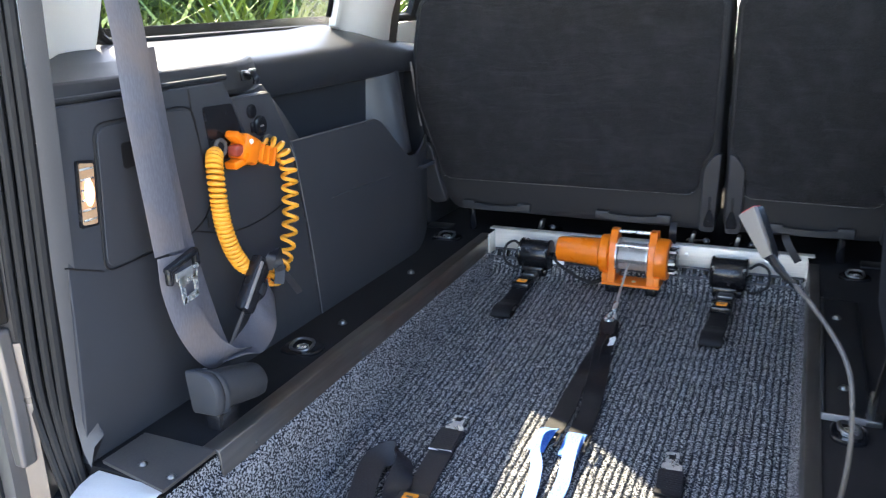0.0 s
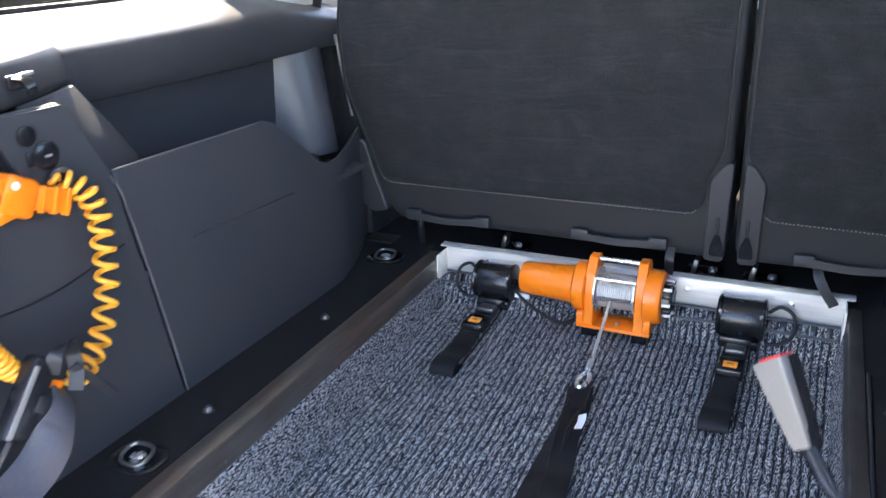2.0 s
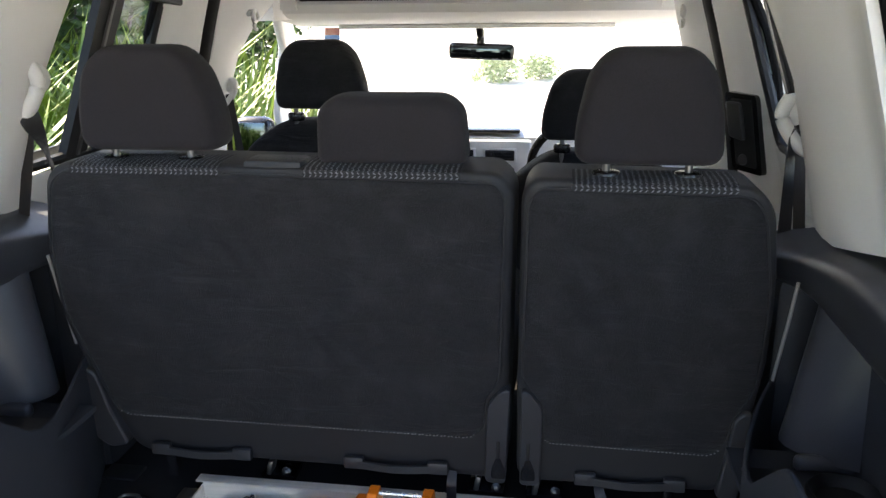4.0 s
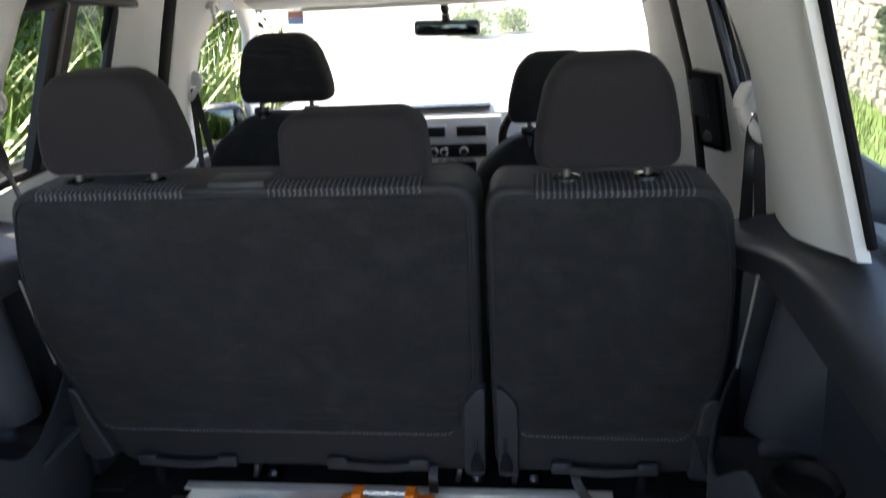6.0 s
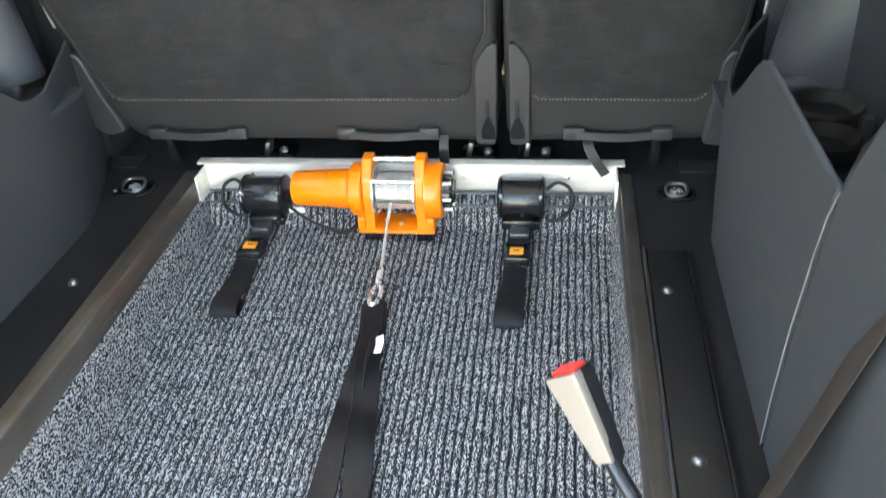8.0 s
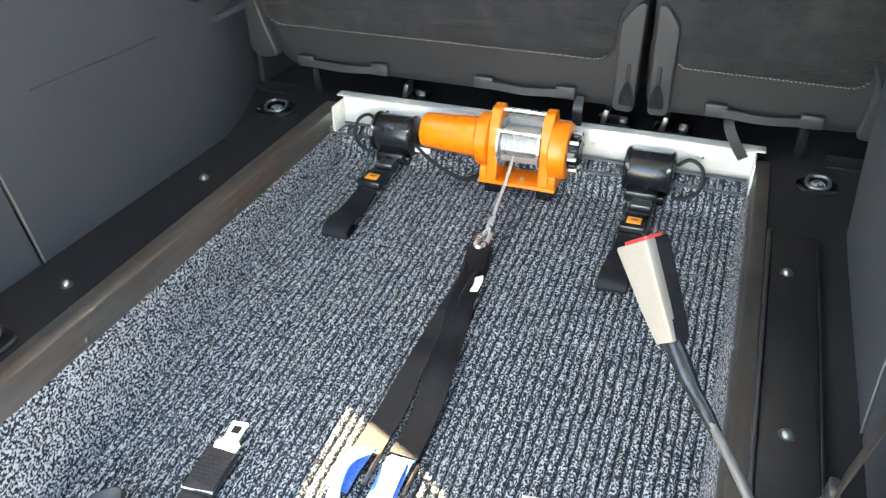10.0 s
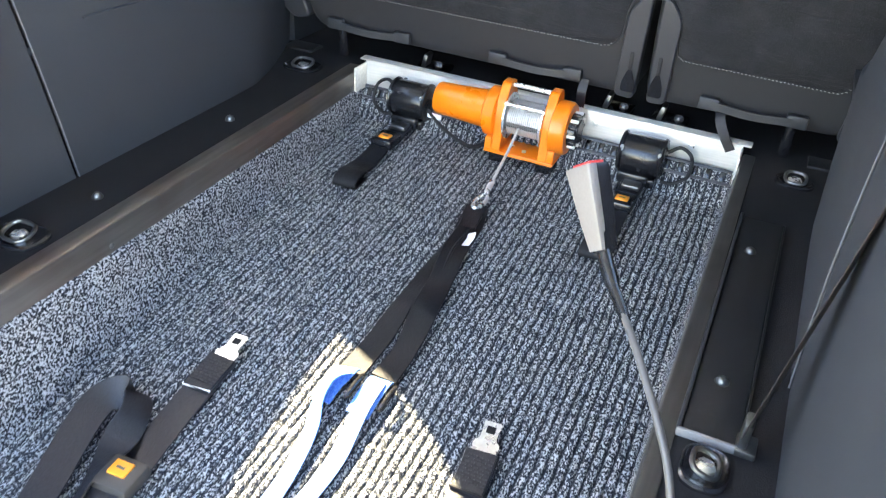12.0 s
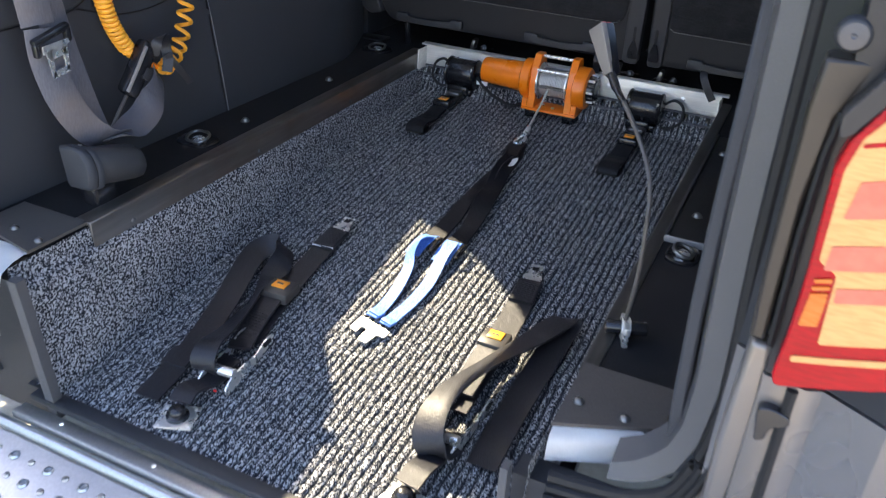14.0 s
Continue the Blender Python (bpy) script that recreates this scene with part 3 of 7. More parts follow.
    # slim bright gasket line by the seat side
    part("gasket", tube([(sgn * 0.628, -0.028, 0.475), (sgn * 0.622, -0.02, 0.40), (sgn * 0.612, -0.01, 0.30)], 0.003, 6), M_HEADGREY, trim)
    # outer skin below the window line, closing the side
    part("outer_skin", slab([(-1.36, -0.4), (2.4, -0.4), (2.4, 0.38), (0.98, 0.40), (0.94, 0.60), (-1.36, 0.60)], lambda y, z: (sgn * 0.85, y, z), (sgn * 0.01, 0, 0)), M_PAINT, trim)


# pale pillar trims, windows, roof
def pillar(name, poly, sgn, depth=0.03, bulge=0.0, base=skin, parent=None):
    """poly in (y, z) on the leaning inner skin."""
    zs = [z for _, z in poly]
    ys = [y for y, _ in poly]
    return soften(part(name, slab(poly, lambda y, z: (MID + sgn * base(z), y, z), (sgn * depth, 0, 0), steps(min(ys), max(ys), 4), steps(min(zs), max(zs), 5)), M_LINER, parent), 0.008, 3)


def corner_skin(y, z):
    return skin(z) - max(0.0, (-1.02 - y)) * 0.62


ROOF = 1.12
for sgn, side in ((-1, "left"), (1, "right")):
    up = thing("pillars_" + side, "pale grey fabric-grained pillar trims", "pillar trim", kind="structure")
    # rear corner trim wraps towards the tailgate opening
    p = [(-1.285, 0.548), (-0.945, 0.56), (-0.94, 0.62), (-0.925, 0.95), (-0.905, 1.10), (-1.285, 1.10)]
    soften(part("corner_pillar", slab(p, lambda y, z: (sgn * corner_skin(y, z) + MID * 0.5, y, z), (sgn * 0.04, 0, 0), steps(-1.285, -0.95, 8), steps(0.55, 1.1, 4)), M_LINER, up), 0.006, 2)
    rings = []
    for z in (0.48, 0.53, 0.58, 0.64, 0.70, 0.76, 0.82, 0.88, 0.92, 0.95, 0.975, 1.0, 1.08):
        yr = -0.247 if sgn > 0 else -0.213 - 0.075 * min(1.3, max(0.0, z - 0.80) / 0.13) ** 1.4
        yf = 0.20 + 0.13 * (z - 0.5) if sgn > 0 else 0.15 + 0.22 * (z - 0.7)
        foot = max(0.0, (0.66 - z) / 0.18) * 0.10  # the foot rises towards the rear
        xr = 0.676 - 0.295 * (z + foot - 0.636)
        xf = 0.683 - 0.21 * (z - 0.612) - 0.21 * max(0.0, min(z, 1.0) - 0.77) - 12.0 * max(0.0, min(z, 1.0) - 0.93) ** 2
        ring = [(xr + 0.022, yr + 0.03), (xr + 0.012, yr + 0.002), (xr - 0.004, yr + 0.006), (xr - 0.005, yr + 0.028), (xr + 0.001, yr + 0.034)]
        for k in range(1, 8):
            f = k / 8
            ring.append((xr + (xf - xr) * f - 0.014 * math.sin(math.pi * f), yr + 0.034 + (yf - yr - 0.034) * f))
        ring += [(xf, yf - 0.012), (xf + 0.012, yf), (xf + 0.07, yf - 0.005)]
        rings.append([(MID + sgn * (x - MID), y, z + foot * max(0.0, min(1.0, (yf - y) / (yf - yr)))) for x, y in ring])
    part("centre_pillar", loft(rings), M_LINER, up, "", 60)
    # frame of the sliding door, turned towards the rear, and the post ahead of it
    heights = (0.15, 0.30, 0.42, 0.52, 0.60, 0.67, 0.75, 0.83, 0.90, 0.985)
    inset = 0.0 if sgn > 0 else 1.0

    def line(*xs):
        return list(zip(xs, heights))

    door_near = [(x - inset * 0.018 * max(0.0, min(1.0, (0.95 - z) / 0.15)), z) for x, z in line(0.790, 0.782, 0.770, 0.752, 0.736, 0.724, 0.707, 0.681, 0.647, 0.600)]
    door_far = line(0.730, 0.720, 0.706, 0.691, 0.676, 0.662, 0.640, 0.618, 0.597, 0.570)
    post_near = [(x + inset * 0.014, z) for x, z in line(0.722, 0.710, 0.700, 0.686, 0.673, 0.659, 0.636, 0.613, 0.592, 0.562)]
    post_far = line(0.660, 0.645, 0.632, 0.622, 0.612, 0.603, 0.592, 0.572, 0.555, 0.51) if sgn > 0 else line(0.72, 0.705, 0.69, 0.68, 0.666, 0.648, 0.622, 0.568, 0.50, 0.46)

    def edge(pt, y, out=0.0):
        wide = 0.05 * max(0.0, min(1.0, (y - 0.9) / 0.25)) if sgn < 0 else 0.0
        return (MID + sgn * (pt[0] + out + wide - MID), y, pt[1])

    def frame_strip(name, near, far, yn, yf, mat):
        rows_ = []
        for n_, f_ in zip(near, far):
            m_ = ((n_[0] + f_[0]) / 2 - 0.004, (n_[1] + f_[1]) / 2)
            rows_.append([edge(n_, yn - 0.004, 0.014), edge(n_, yn - 0.002, 0.006), edge(n_, yn + 0.006), edge(m_, (yn + yf) / 2), edge(f_, yf - 0.008), edge(f_, yf, 0.006), edge(f_, yf + 0.002, 0.06)])
        return part(name, loft(rows_), mat, up, "", 60)

    frame_strip("door_trim", door_near, door_far, 0.62, 0.80, M_LINER)
    frame_strip("b_pillar", post_near, post_far, 0.90, 1.15, M_LINER)
    frame_strip("door_seal", [(x + 0.006, z) for x, z in door_far], [(x - 0.002, z) for x, z in post_near], 0.806, 0.892, M_SEAL)
    part("glass_seal", tube([edge(p_, 0.612, 0.010) for p_ in door_near[3:]], 0.010, 8), M_SEAL, up)
    pillar("door_waist", [(0.02, 0.475), (0.61, 0.475), (0.61, 0.585), (0.02, 0.56)], sgn, base=lambda z: skin(z) - 0.0, parent=up)
    pillar("door_lower", [(0.02, 0.2), (0.61, 0.2), (0.61, 0.472), (0.02, 0.472)], sgn, base=lambda z: skin(z) + 0.003, parent=up).data.materials[0] = M_PANEL if sgn < 0 else M_LINER
    pillar("a_pillar", [(1.72, 0.40), (1.86, 0.40), (1.66, 0.80), (1.45, 0.93), (1.40, 0.89), (1.58, 0.75)], sgn, base=lambda z: skin(z) - 0.01, parent=up)
    pillar("front_door_lower", [(1.0, -0.1), (1.9, -0.1), (1.9, 0.38), (1.02, 0.40)], sgn, base=lambda z: 0.77, parent=up).data.materials[0] = M_PANEL
    # roof side rail
    rings = [[(MID * 0.7 + sgn * x, y, z) for x, z in ((0.57, ROOF), (0.605, 1.07), (0.630, 1.0 + up_), (0.642, 0.958 + up_), (0.70, 0.955 + up_), (0.72, 1.0 + up_), (0.70, ROOF + 0.02))] for y, up_ in ((-1.30, 0.04), (-0.6, 0.05), (-0.2, 0.05), (0.05, 0.0), (0.2, 0.0), (0.9, 0.0), (1.42, 0.0))]
    part("roof_rail", loft(rings), M_LINER, up)
    pillar("door_head", [(0.02, 0.936), (0.64, 0.930), (0.64, 1.03), (0.02, 1.03)], sgn, base=lambda z: skin(z) + 0.004, parent=up)
    # quarter window and sliding door window
    win = thing("window_quarter_" + side, "tinted rear quarter window in a black surround", "window", kind="structure")
    top = 0.99
    wp = rounded([(-0.93, 0.575), (-0.05, 0.575), (-0.05, 0.80), (-0.05, top), (-0.905, top)], [0.06, 0.025, 0.1, 0.04, 0.06])
    part("pane", slab(wp, lambda y, z: (MID + sgn * (skin(z) + 0.02), y, z), (sgn * 0.004, 0, 0)), M_GLASS, win).visible_shadow = False
    part("gasket", tube([(MID + sgn * (skin(z) + 0.012), y, z) for y, z in wp + wp[:1]], 0.0075, 8), M_RUBBER, win)
    # black edge strip where the pane meets the centre pillar
    strip = []
    for k in range(9):
        z = 0.60 + 0.047 * k
        yr = -0.247 if sgn > 0 else -0.213 - 0.075 * min(1.3, max(0.0, z - 0.80) / 0.13) ** 1.4
        strip.append((MID + sgn * (0.676 - 0.295 * (z - 0.636) + 0.015 - MID), yr - 0.001, z))
    part("edge_strip", tube(strip, 0.007, 8), M_SEAL, win)
    win = thing("window_door_" + side, "sliding door window with a black dividing bar", "window", kind="structure")
    wp = rounded([(0.02, 0.585), (0.585, 0.585), (0.63, 0.925), (0.02, 0.925)], 0.03)
    part("pane", slab(wp, lambda y, z: (MID + sgn * (skin(z) + 0.02), y, z), (sgn * 0.004, 0, 0)), M_GLASS, win).visible_shadow = False
    part("gasket", tube([(MID + sgn * (skin(z) + 0.01), y, z) for y, z in wp + wp[:1]], 0.012, 8), M_RUBBER, win)
    part("divider", slab([(0.303, 0.585), (0.382, 0.585), (0.455, 0.925), (0.362, 0.925)], lambda y, z: (MID + sgn * (skin(z) + 0.0), y, z), (sgn * 0.02, 0, 0)), M_RUBBER, win)
    part("rail", box((MID + sgn * 0.662, 0.45, 0.931), (0.03, 0.50, 0.024), 0.006, turn=turn_x(-5.5)), M_RUBBER, win)
    part("divider_rib", slab([(0.338, 0.585), (0.347, 0.585), (0.412, 0.925), (0.403, 0.925)], lambda y, z: (MID + sgn * (skin(z) - 0.006), y, z), (sgn * 0.008, 0, 0)), M_EDGETRIM, win)

# ceiling
solid("ceiling", slab([(-1.36, -0.66), (1.35, -0.66), (1.35, 0.66), (-1.36, 0.66)], lambda y, x: (x, y, ROOF + 0.03 * (1 - (x / 0.66) ** 2)), (0, 0, 0.03), steps(-1.36, 1.35, 4), steps(-0.66, 0.66, 10)), M_LINER, "pale grey fabric headliner", "ceiling", kind="structure")
solid("roof_skin", slab([(-1.38, -0.74), (1.5, -0.74), (1.5, 0.74), (-1.38, 0.74)], lambda y, x: (x, y, ROOF + 0.07 + 0.03 * (1 - (x / 0.74) ** 2)), (0, 0, 0.01), steps(-1.38, 1.5, 4), steps(-0.74, 0.74, 10)), M_PAINT, "painted steel roof skin", "roof", kind="structure")


# ---- rear seats ----
def lean(z):
    """Where the seat backs stand at a height."""
    return 0.02 - 0.16 * (z - 0.09)


def on_back(x, z, out=0.0):
    return (x, lean(z) - out, z)


def cushion(outline, out, depth, mat, name, parent, edge=0.02, wrinkle=0.0, label="", nx=70, nz=50):
    """A padded panel: outline in (x, z), puffed towards the rear, with soft rounded edges."""
    pts = outline
    cx = sum(p[0] for p in pts) / len(pts)
    cz = sum(p[1] for p in pts) / len(pts)
    rings = []
    for k, (f, o) in enumerate(((1.0, -depth), (1.0, out - edge), (0.998, out - edge * 0.55), (0.99, out - edge * 0.2), (0.975, out), (0.93, out + 0.001), (0.87, out + 0.002), (0.8, out + 0.002), (0.73, out + 0.003), (0.66, out + 0.003), (0.58, out + 0.004), (0.5, out + 0.004), (0.42, out + 0.005), (0.34, out + 0.005), (0.25, out + 0.005), (0.15, out + 0.005), (0.06, out + 0.005))):
        ring = []
        for x, z in pts:
            px, pz = cx + (x - cx) * f, cz + (z - cz) * f
            w = wrinkle * (noise.noise((px * 11 + pz * 5, pz * 6 - px * 3, 3.0)) + 0.7 * noise.noise((px * 30 + pz * 16, pz * 12, 7.0))) if f < 0.97 else 0.0
            ring.append(on_back(px, pz, o + w))
        rings.append(ring)
    return part(name, loft(rings), mat, parent, label, 60)


def dense(poly, step=0.02):
    out = []
    for i, p in enumerate(poly):
        a, b = Vector(p), Vector(poly[(i + 1) % len(poly)])
        n = max(1, int((b - a).length / step))
        out += [tuple(a + (b - a) * k / n) for k in range(n)]
    return out


def head_restraint(name, x0, x1, z0, z1, taper, y, deep, mat, label, group, pins=True):
    """A padded head restraint on two steel pins."""
    o = thing(name, label, "head restraint", group)
    cx, w, h = (x0 + x1) / 2, (x1 - x0) / 2, z1 - z0
    out = rounded([(-w, 0.0), (w, 0.0), (w * 0.985, 0.34 * h), (w * (1 - taper), 0.80 * h), (w * (0.80 - taper * 1.5), h), (-w * (0.80 - taper * 1.5), h), (-w * (1 - taper), 0.80 * h), (-w * 0.985, 0.34 * h)], [0.028, 0.028, 0.06, 0.06, 0.028 + 0.2 * taper, 0.028 + 0.2 * taper, 0.06, 0.06], 5)
    out = dense(out, 0.02)
    rings = []
    for f, dy in ((0.3, -0.5), (0.7, -0.495), (0.86, -0.47), (0.94, -0.40), (0.985, -0.27), (1.0, -0.1), (1.0, 0.1), (0.985, 0.28), (0.93, 0.42), (0.8, 0.49), (0.4, 0.5)):
        rings.append([(cx + a * f, y + dy * deep - 0.10 * b, z0 + h * 0.48 + (b - h * 0.48) * f) for a, b in out])
    part("pad", loft(rings), mat, o, "", 60)
    for sx in (-0.55, 0.55) if pins else ():
        part("pin", cyl((cx + sx * w, y - 0.028, z0 - 0.06), (cx + sx * w, y - 0.028, z0 + 0.04), 0.006, n=12), M_BOLT, o, "chrome pin")
        part("collar", cyl((cx + sx * w, y - 0.028, z0 - 0.03), (cx + sx * w, y - 0.028, z0 - 0.0085), 0.022, n=16, bevel=0.004), M_BLACKGLOSS, o)
    return o


def rear_seat(label, outline, inner, band_z, patterns, handles, brackets):
    o = thing("rear_bench", label, "seat", "rear seats")
    cushion(dense(rounded(outline, 0.035), 0.03), 0.0, 0.13, M_SEATTRIM, "back_frame", o, 0.02)
    cushion(dense(rounded(inner, [0.03] * len(inner)), 0.02), 0.009, 0.02, M_SEAT, "back_panel", o, 0.009, 0.0075, "worn black felt back panel")
    rim = [on_back(x, z, 0.006) for x, z in rounded(inner, 0.03)]
    part("piping", tube([Vector(p) for p in rim + rim[:1]], 0.0022, 6), M_SEATTRIM, o)
    # lower stitching
    bz = min(z for _, z in inner)
    xs = [x for x, z in inner if z < bz + 0.012]
    bm = bmesh.new()
    line = dense(rounded(inner, 0.03), 0.0066)
    cx, cz_ = sum(p[0] for p in inner) / len(inner), sum(p[1] for p in inner) / len(inner)
    for k, (x, z) in enumerate(line):
        if z < bz + 0.012:
            f = 0.991 + 0.0035 * (k % 2)
            g_box(bm, on_back(cx + (x - cx) * f, cz_ + (z - cz_) * f, 0.0095), (0.0034, 0.0015, 0.0011))
    tagged(part("stitching", bm, M_HEADGREY, o), kind="stuff")
    # woven top band
    for a, b in patterns:
        rings = [[(x, lean(z) - out, z) for x in (a, a + (b - a) * 0.33, a + (b - a) * 0.66, b)] for z, out in ((band_z, 0.012), (band_z + 0.010, 0.010), (band_z + 0.014, 0.002), (band_z + 0.0175, -0.02), (band_z + 0.018, -0.07))]
        part("woven_band", loft(rings, closed=False, cap=False), M_SEATTOP, o, "grey zigzag woven band")
    # fold handles along the foot
    for a, b in handles:
        h = part("fold_handle", ribbon([on_back(x, 0.083 - 0.006 * math.sin(math.pi * (x - a) / (b - a)), 0.016 + 0.006 * math.sin(math.pi * (x - a) / (b - a))) for x in (a + 0.02, (a + b) / 2, b - 0.02)], 0.015, 0.006, (0, 0, 1)), M_PLASTIC, o, "charcoal moulded grip")
        for e in (a, b - 0.038):
            part("end_cap", box(on_back(e + 0.019, 0.082, 0.014), (0.038, 0.014, 0.024), 0.004), M_PLASTIC, h)
    for poly in brackets:
        b = part("hinge_cover", slab(rounded(poly, 0.012), lambda x, z: on_back(x, z, 0.016), (0, 0.03, 0)), M_COVER, o)
        soften(b, 0.004, 2)
    return o


def hinge_lever(x, parent):
    l = part("lever", slab(rounded([(x - 0.013, 0.072), (x + 0.013, 0.072), (x + 0.012, 0.092), (x + 0.003, 0.118), (x - 0.003, 0.118), (x - 0.012, 0.092)], 0.006), lambda a, z: on_back(a, z, 0.021), (0, 0.006, 0)), M_BLACKGLOSS, parent, "glossy black release lever")
    part("slot", box(on_back(x, 0.135, 0.017), (0.007, 0.004, 0.036), 0.0015), M_RUBBER, l)


double = rear_seat("wide black fabric double rear seat back, upright, seen from behind",
                   [(-0.54, 0.06), (0.181, 0.055), (0.184, 0.26), (0.193, 0.612), (0.169, 0.646), (-0.545, 0.653), (-0.585, 0.630), (-0.618, 0.50), (-0.626, 0.36), (-0.604, 0.253)],
                   [(-0.555, 0.152), (0.122, 0.150), (0.142, 0.175), (0.148, 0.24), (0.170, 0.275), (0.179, 0.608), (0.163, 0.631), (-0.54, 0.640), (-0.572, 0.618), (-0.603, 0.50), (-0.61, 0.37), (-0.575, 0.24)],
                   0.636, ((-0.528, -0.274), (-0.135, 0.112)), ((-0.498, -0.298), (-0.119, 0.076)),
                   ([(0.142, 0.058), (0.180, 0.056), (0.189, 0.262), (0.172, 0.258), (0.148, 0.225)], [(-0.585, 0.075), (-0.545, 0.085), (-0.567, 0.17), (-0.577, 0.24), (-0.59, 0.255), (-0.608, 0.25), (-0.625, 0.11)]))
hinge_lever(0.167, double)
part("release_cup", box((-0.19, lean(0.65) + 0.035, 0.647), (0.098, 0.06, 0.022), 0.008), M_PLASTIC, double, "black backrest release cup")
single = rear_seat("narrow black fabric single rear seat back, upright, seen from behind",
                   [(0.198, 0.056), (0.545, 0.06), (0.583, 0.075), (0.590, 0.235), (0.600, 0.33), (0.596, 0.47), (0.578, 0.596), (0.548, 0.631), (0.222, 0.639), (0.203, 0.612), (0.198, 0.26)],
                   [(0.25, 0.150), (0.532, 0.146), (0.552, 0.17), (0.557, 0.225), (0.584, 0.27), (0.588, 0.34), (0.585, 0.46), (0.562, 0.59), (0.540, 0.618), (0.231, 0.624), (0.214, 0.60), (0.207, 0.275), (0.24, 0.235), (0.243, 0.175)],
                   0.622, ((0.278, 0.517),), ((0.302, 0.494),),
                   ([(0.205, 0.056), (0.241, 0.058), (0.245, 0.225), (0.222, 0.258), (0.207, 0.262)], [(0.545, 0.06), (0.583, 0.055), (0.589, 0.238), (0.572, 0.242), (0.558, 0.225), (0.553, 0.14)]))
hinge_lever(0.220, single)
for lab, x0, x1, z0, z1, tp in (("grey fabric head restraint on the double seat", -0.526, -0.286, 0.664, 0.834, 0.19), ("low grey fabric middle head restraint", -0.126, 0.117, 0.647, 0.758, 0.05), ("grey fabric head restraint on the single seat", 0.280, 0.502, 0.653, 0.828, 0.17)):
    head_restraint("rear_head_restraint", x0, x1, z0, z1, tp, 0.0, 0.11, M_HEADREST, lab, "rear head restraints")

for x0, x1, par in ((-0.60, 0.185, double), (0.21, 0.58, single)):
    part("cushion", box(((x0 + x1) / 2, 0.36, 0.21), (x1 - x0, 0.44, 0.20), 0.05, 3), M_SEAT, par)

# seat legs and catches between the backs and the floor
for x, y in ((-0.484, 0.03), (0.470, 0.025)):
    o = solid("seat_post", cyl((x, y + 0.02, -0.002), (x, y + 0.012, 0.075), 0.010, n=14, bevel=0.002), M_BLACKGLOSS, "black steel support post under a seat back", "post", "seat posts")
for x in (-0.27, 0.14, 0.25):
    o = thing("seat_catch", "steel seat catch with a bolt on the floor", "catch", "seat catches")
    part("bracket", box((x - 0.016, 0.07, 0.022), (0.010, 0.03, 0.030), 0.002, turn=turn_y(12)), M_BOLT, o)
    part("bolt", lathe((x + 0.02, 0.055, 0.02), (0, -1, 0.3), [(0, 0.009), (0.006, 0.009), (0.007, 0.006), (0.012, 0.006), (0.013, 0.003)], 12), M_BLACKGLOSS, o)
    part("foot", box((x, 0.08, 0.004), (0.07, 0.05, 0.012), 0.003), M_BLACKGLOSS, o)
for lab, pts in (("narrow dark web pull hanging from the seat fold grip", [(0.345, 0.012, 0.075), (0.348, -0.005, 0.06), (0.362, -0.012, 0.035), (0.380, -0.012, 0.008)]), ("narrow dark web pull hanging behind the winch", [(0.083, 0.012, 0.075), (0.083, -0.002, 0.055), (0.082, 0.004, 0.03), (0.082, 0.004, -0.01)])):
    solid("web_pull", ribbon(pts, 0.018, 0.003, (1, 0, 0)), M_WEB, lab, "strap", "web pulls")

# ---- cross bar and track ----
o = thing("cross_bar", "bright brushed steel cross bar at the head of the channel", "bar")
part("web_plate", box((0, 0.002, -0.008), (0.80, 0.004, 0.056), 0.001), M_STEEL, o)
part("top_flange", box((0, 0.012, 0.0185), (0.83, 0.024, 0.004), 0.0015), M_STEEL, o)
for x in (-0.400, 0.400):
    part("end_return", box((x, -0.024, -0.022), (0.004, 0.05, 0.072), 0.0012), M_STEEL, o)
for x in (-0.3, 0.12, 0.31):
    part("screw", lathe((x, 0.0, -0.005), (0, -1, 0), [(0, 0.006), (0.002, 0.006), (0.003, 0.003)], 10), M_CHROME, o)
def upstand_point(i, j):
    x, a = -0.395 + 0.79 * i / 470, j / 24
    puff = 0.0065 * pile_height(x, a * 0.07) * (1.0 - a) ** 0.5
    return (x, -0.050 + 0.043 * a - 0.83 * puff, -0.097 + 0.064 * a + 0.55 * puff)


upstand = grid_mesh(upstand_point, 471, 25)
# same painted groove darkening on the turned-up carpet
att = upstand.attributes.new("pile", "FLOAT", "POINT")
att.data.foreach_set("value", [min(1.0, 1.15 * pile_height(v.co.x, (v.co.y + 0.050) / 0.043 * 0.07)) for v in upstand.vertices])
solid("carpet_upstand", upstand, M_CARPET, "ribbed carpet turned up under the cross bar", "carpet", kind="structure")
o = thing("floor_track", "black slotted anchor track along the cross bar", "track")
for y, z in ((-0.010, -0.035), (-0.024, -0.055)):
    part("rail", box((0, y, z), (0.79, 0.006, 0.007), 0.0015, turn=turn_x(50)), M_BULGE, o)
for k in range(30):
    part("tooth", box((-0.38 + k * 0.0262, -0.0165, -0.045), (0.012, 0.020, 0.006), 0.002, turn=turn_x(55)), M_BLACKGLOSS, o)

# ---- winch ----
AX, AZ = -0.052, -0.006
o = thing("winch", "orange electric winch with steel rope on a bolted base", "winch")
part("motor", lathe((-0.201, AX, AZ + 0.002), (1, 0, 0), [(0, 0.026), (0.002, 0.031), (0.006, 0.033), (0.06, 0.035), (0.112, 0.0385), (0.115, 0.046), (0.118, 0.0495), (0.139, 0.0505), (0.141, 0.048)], 40), M_ORANGE, o)
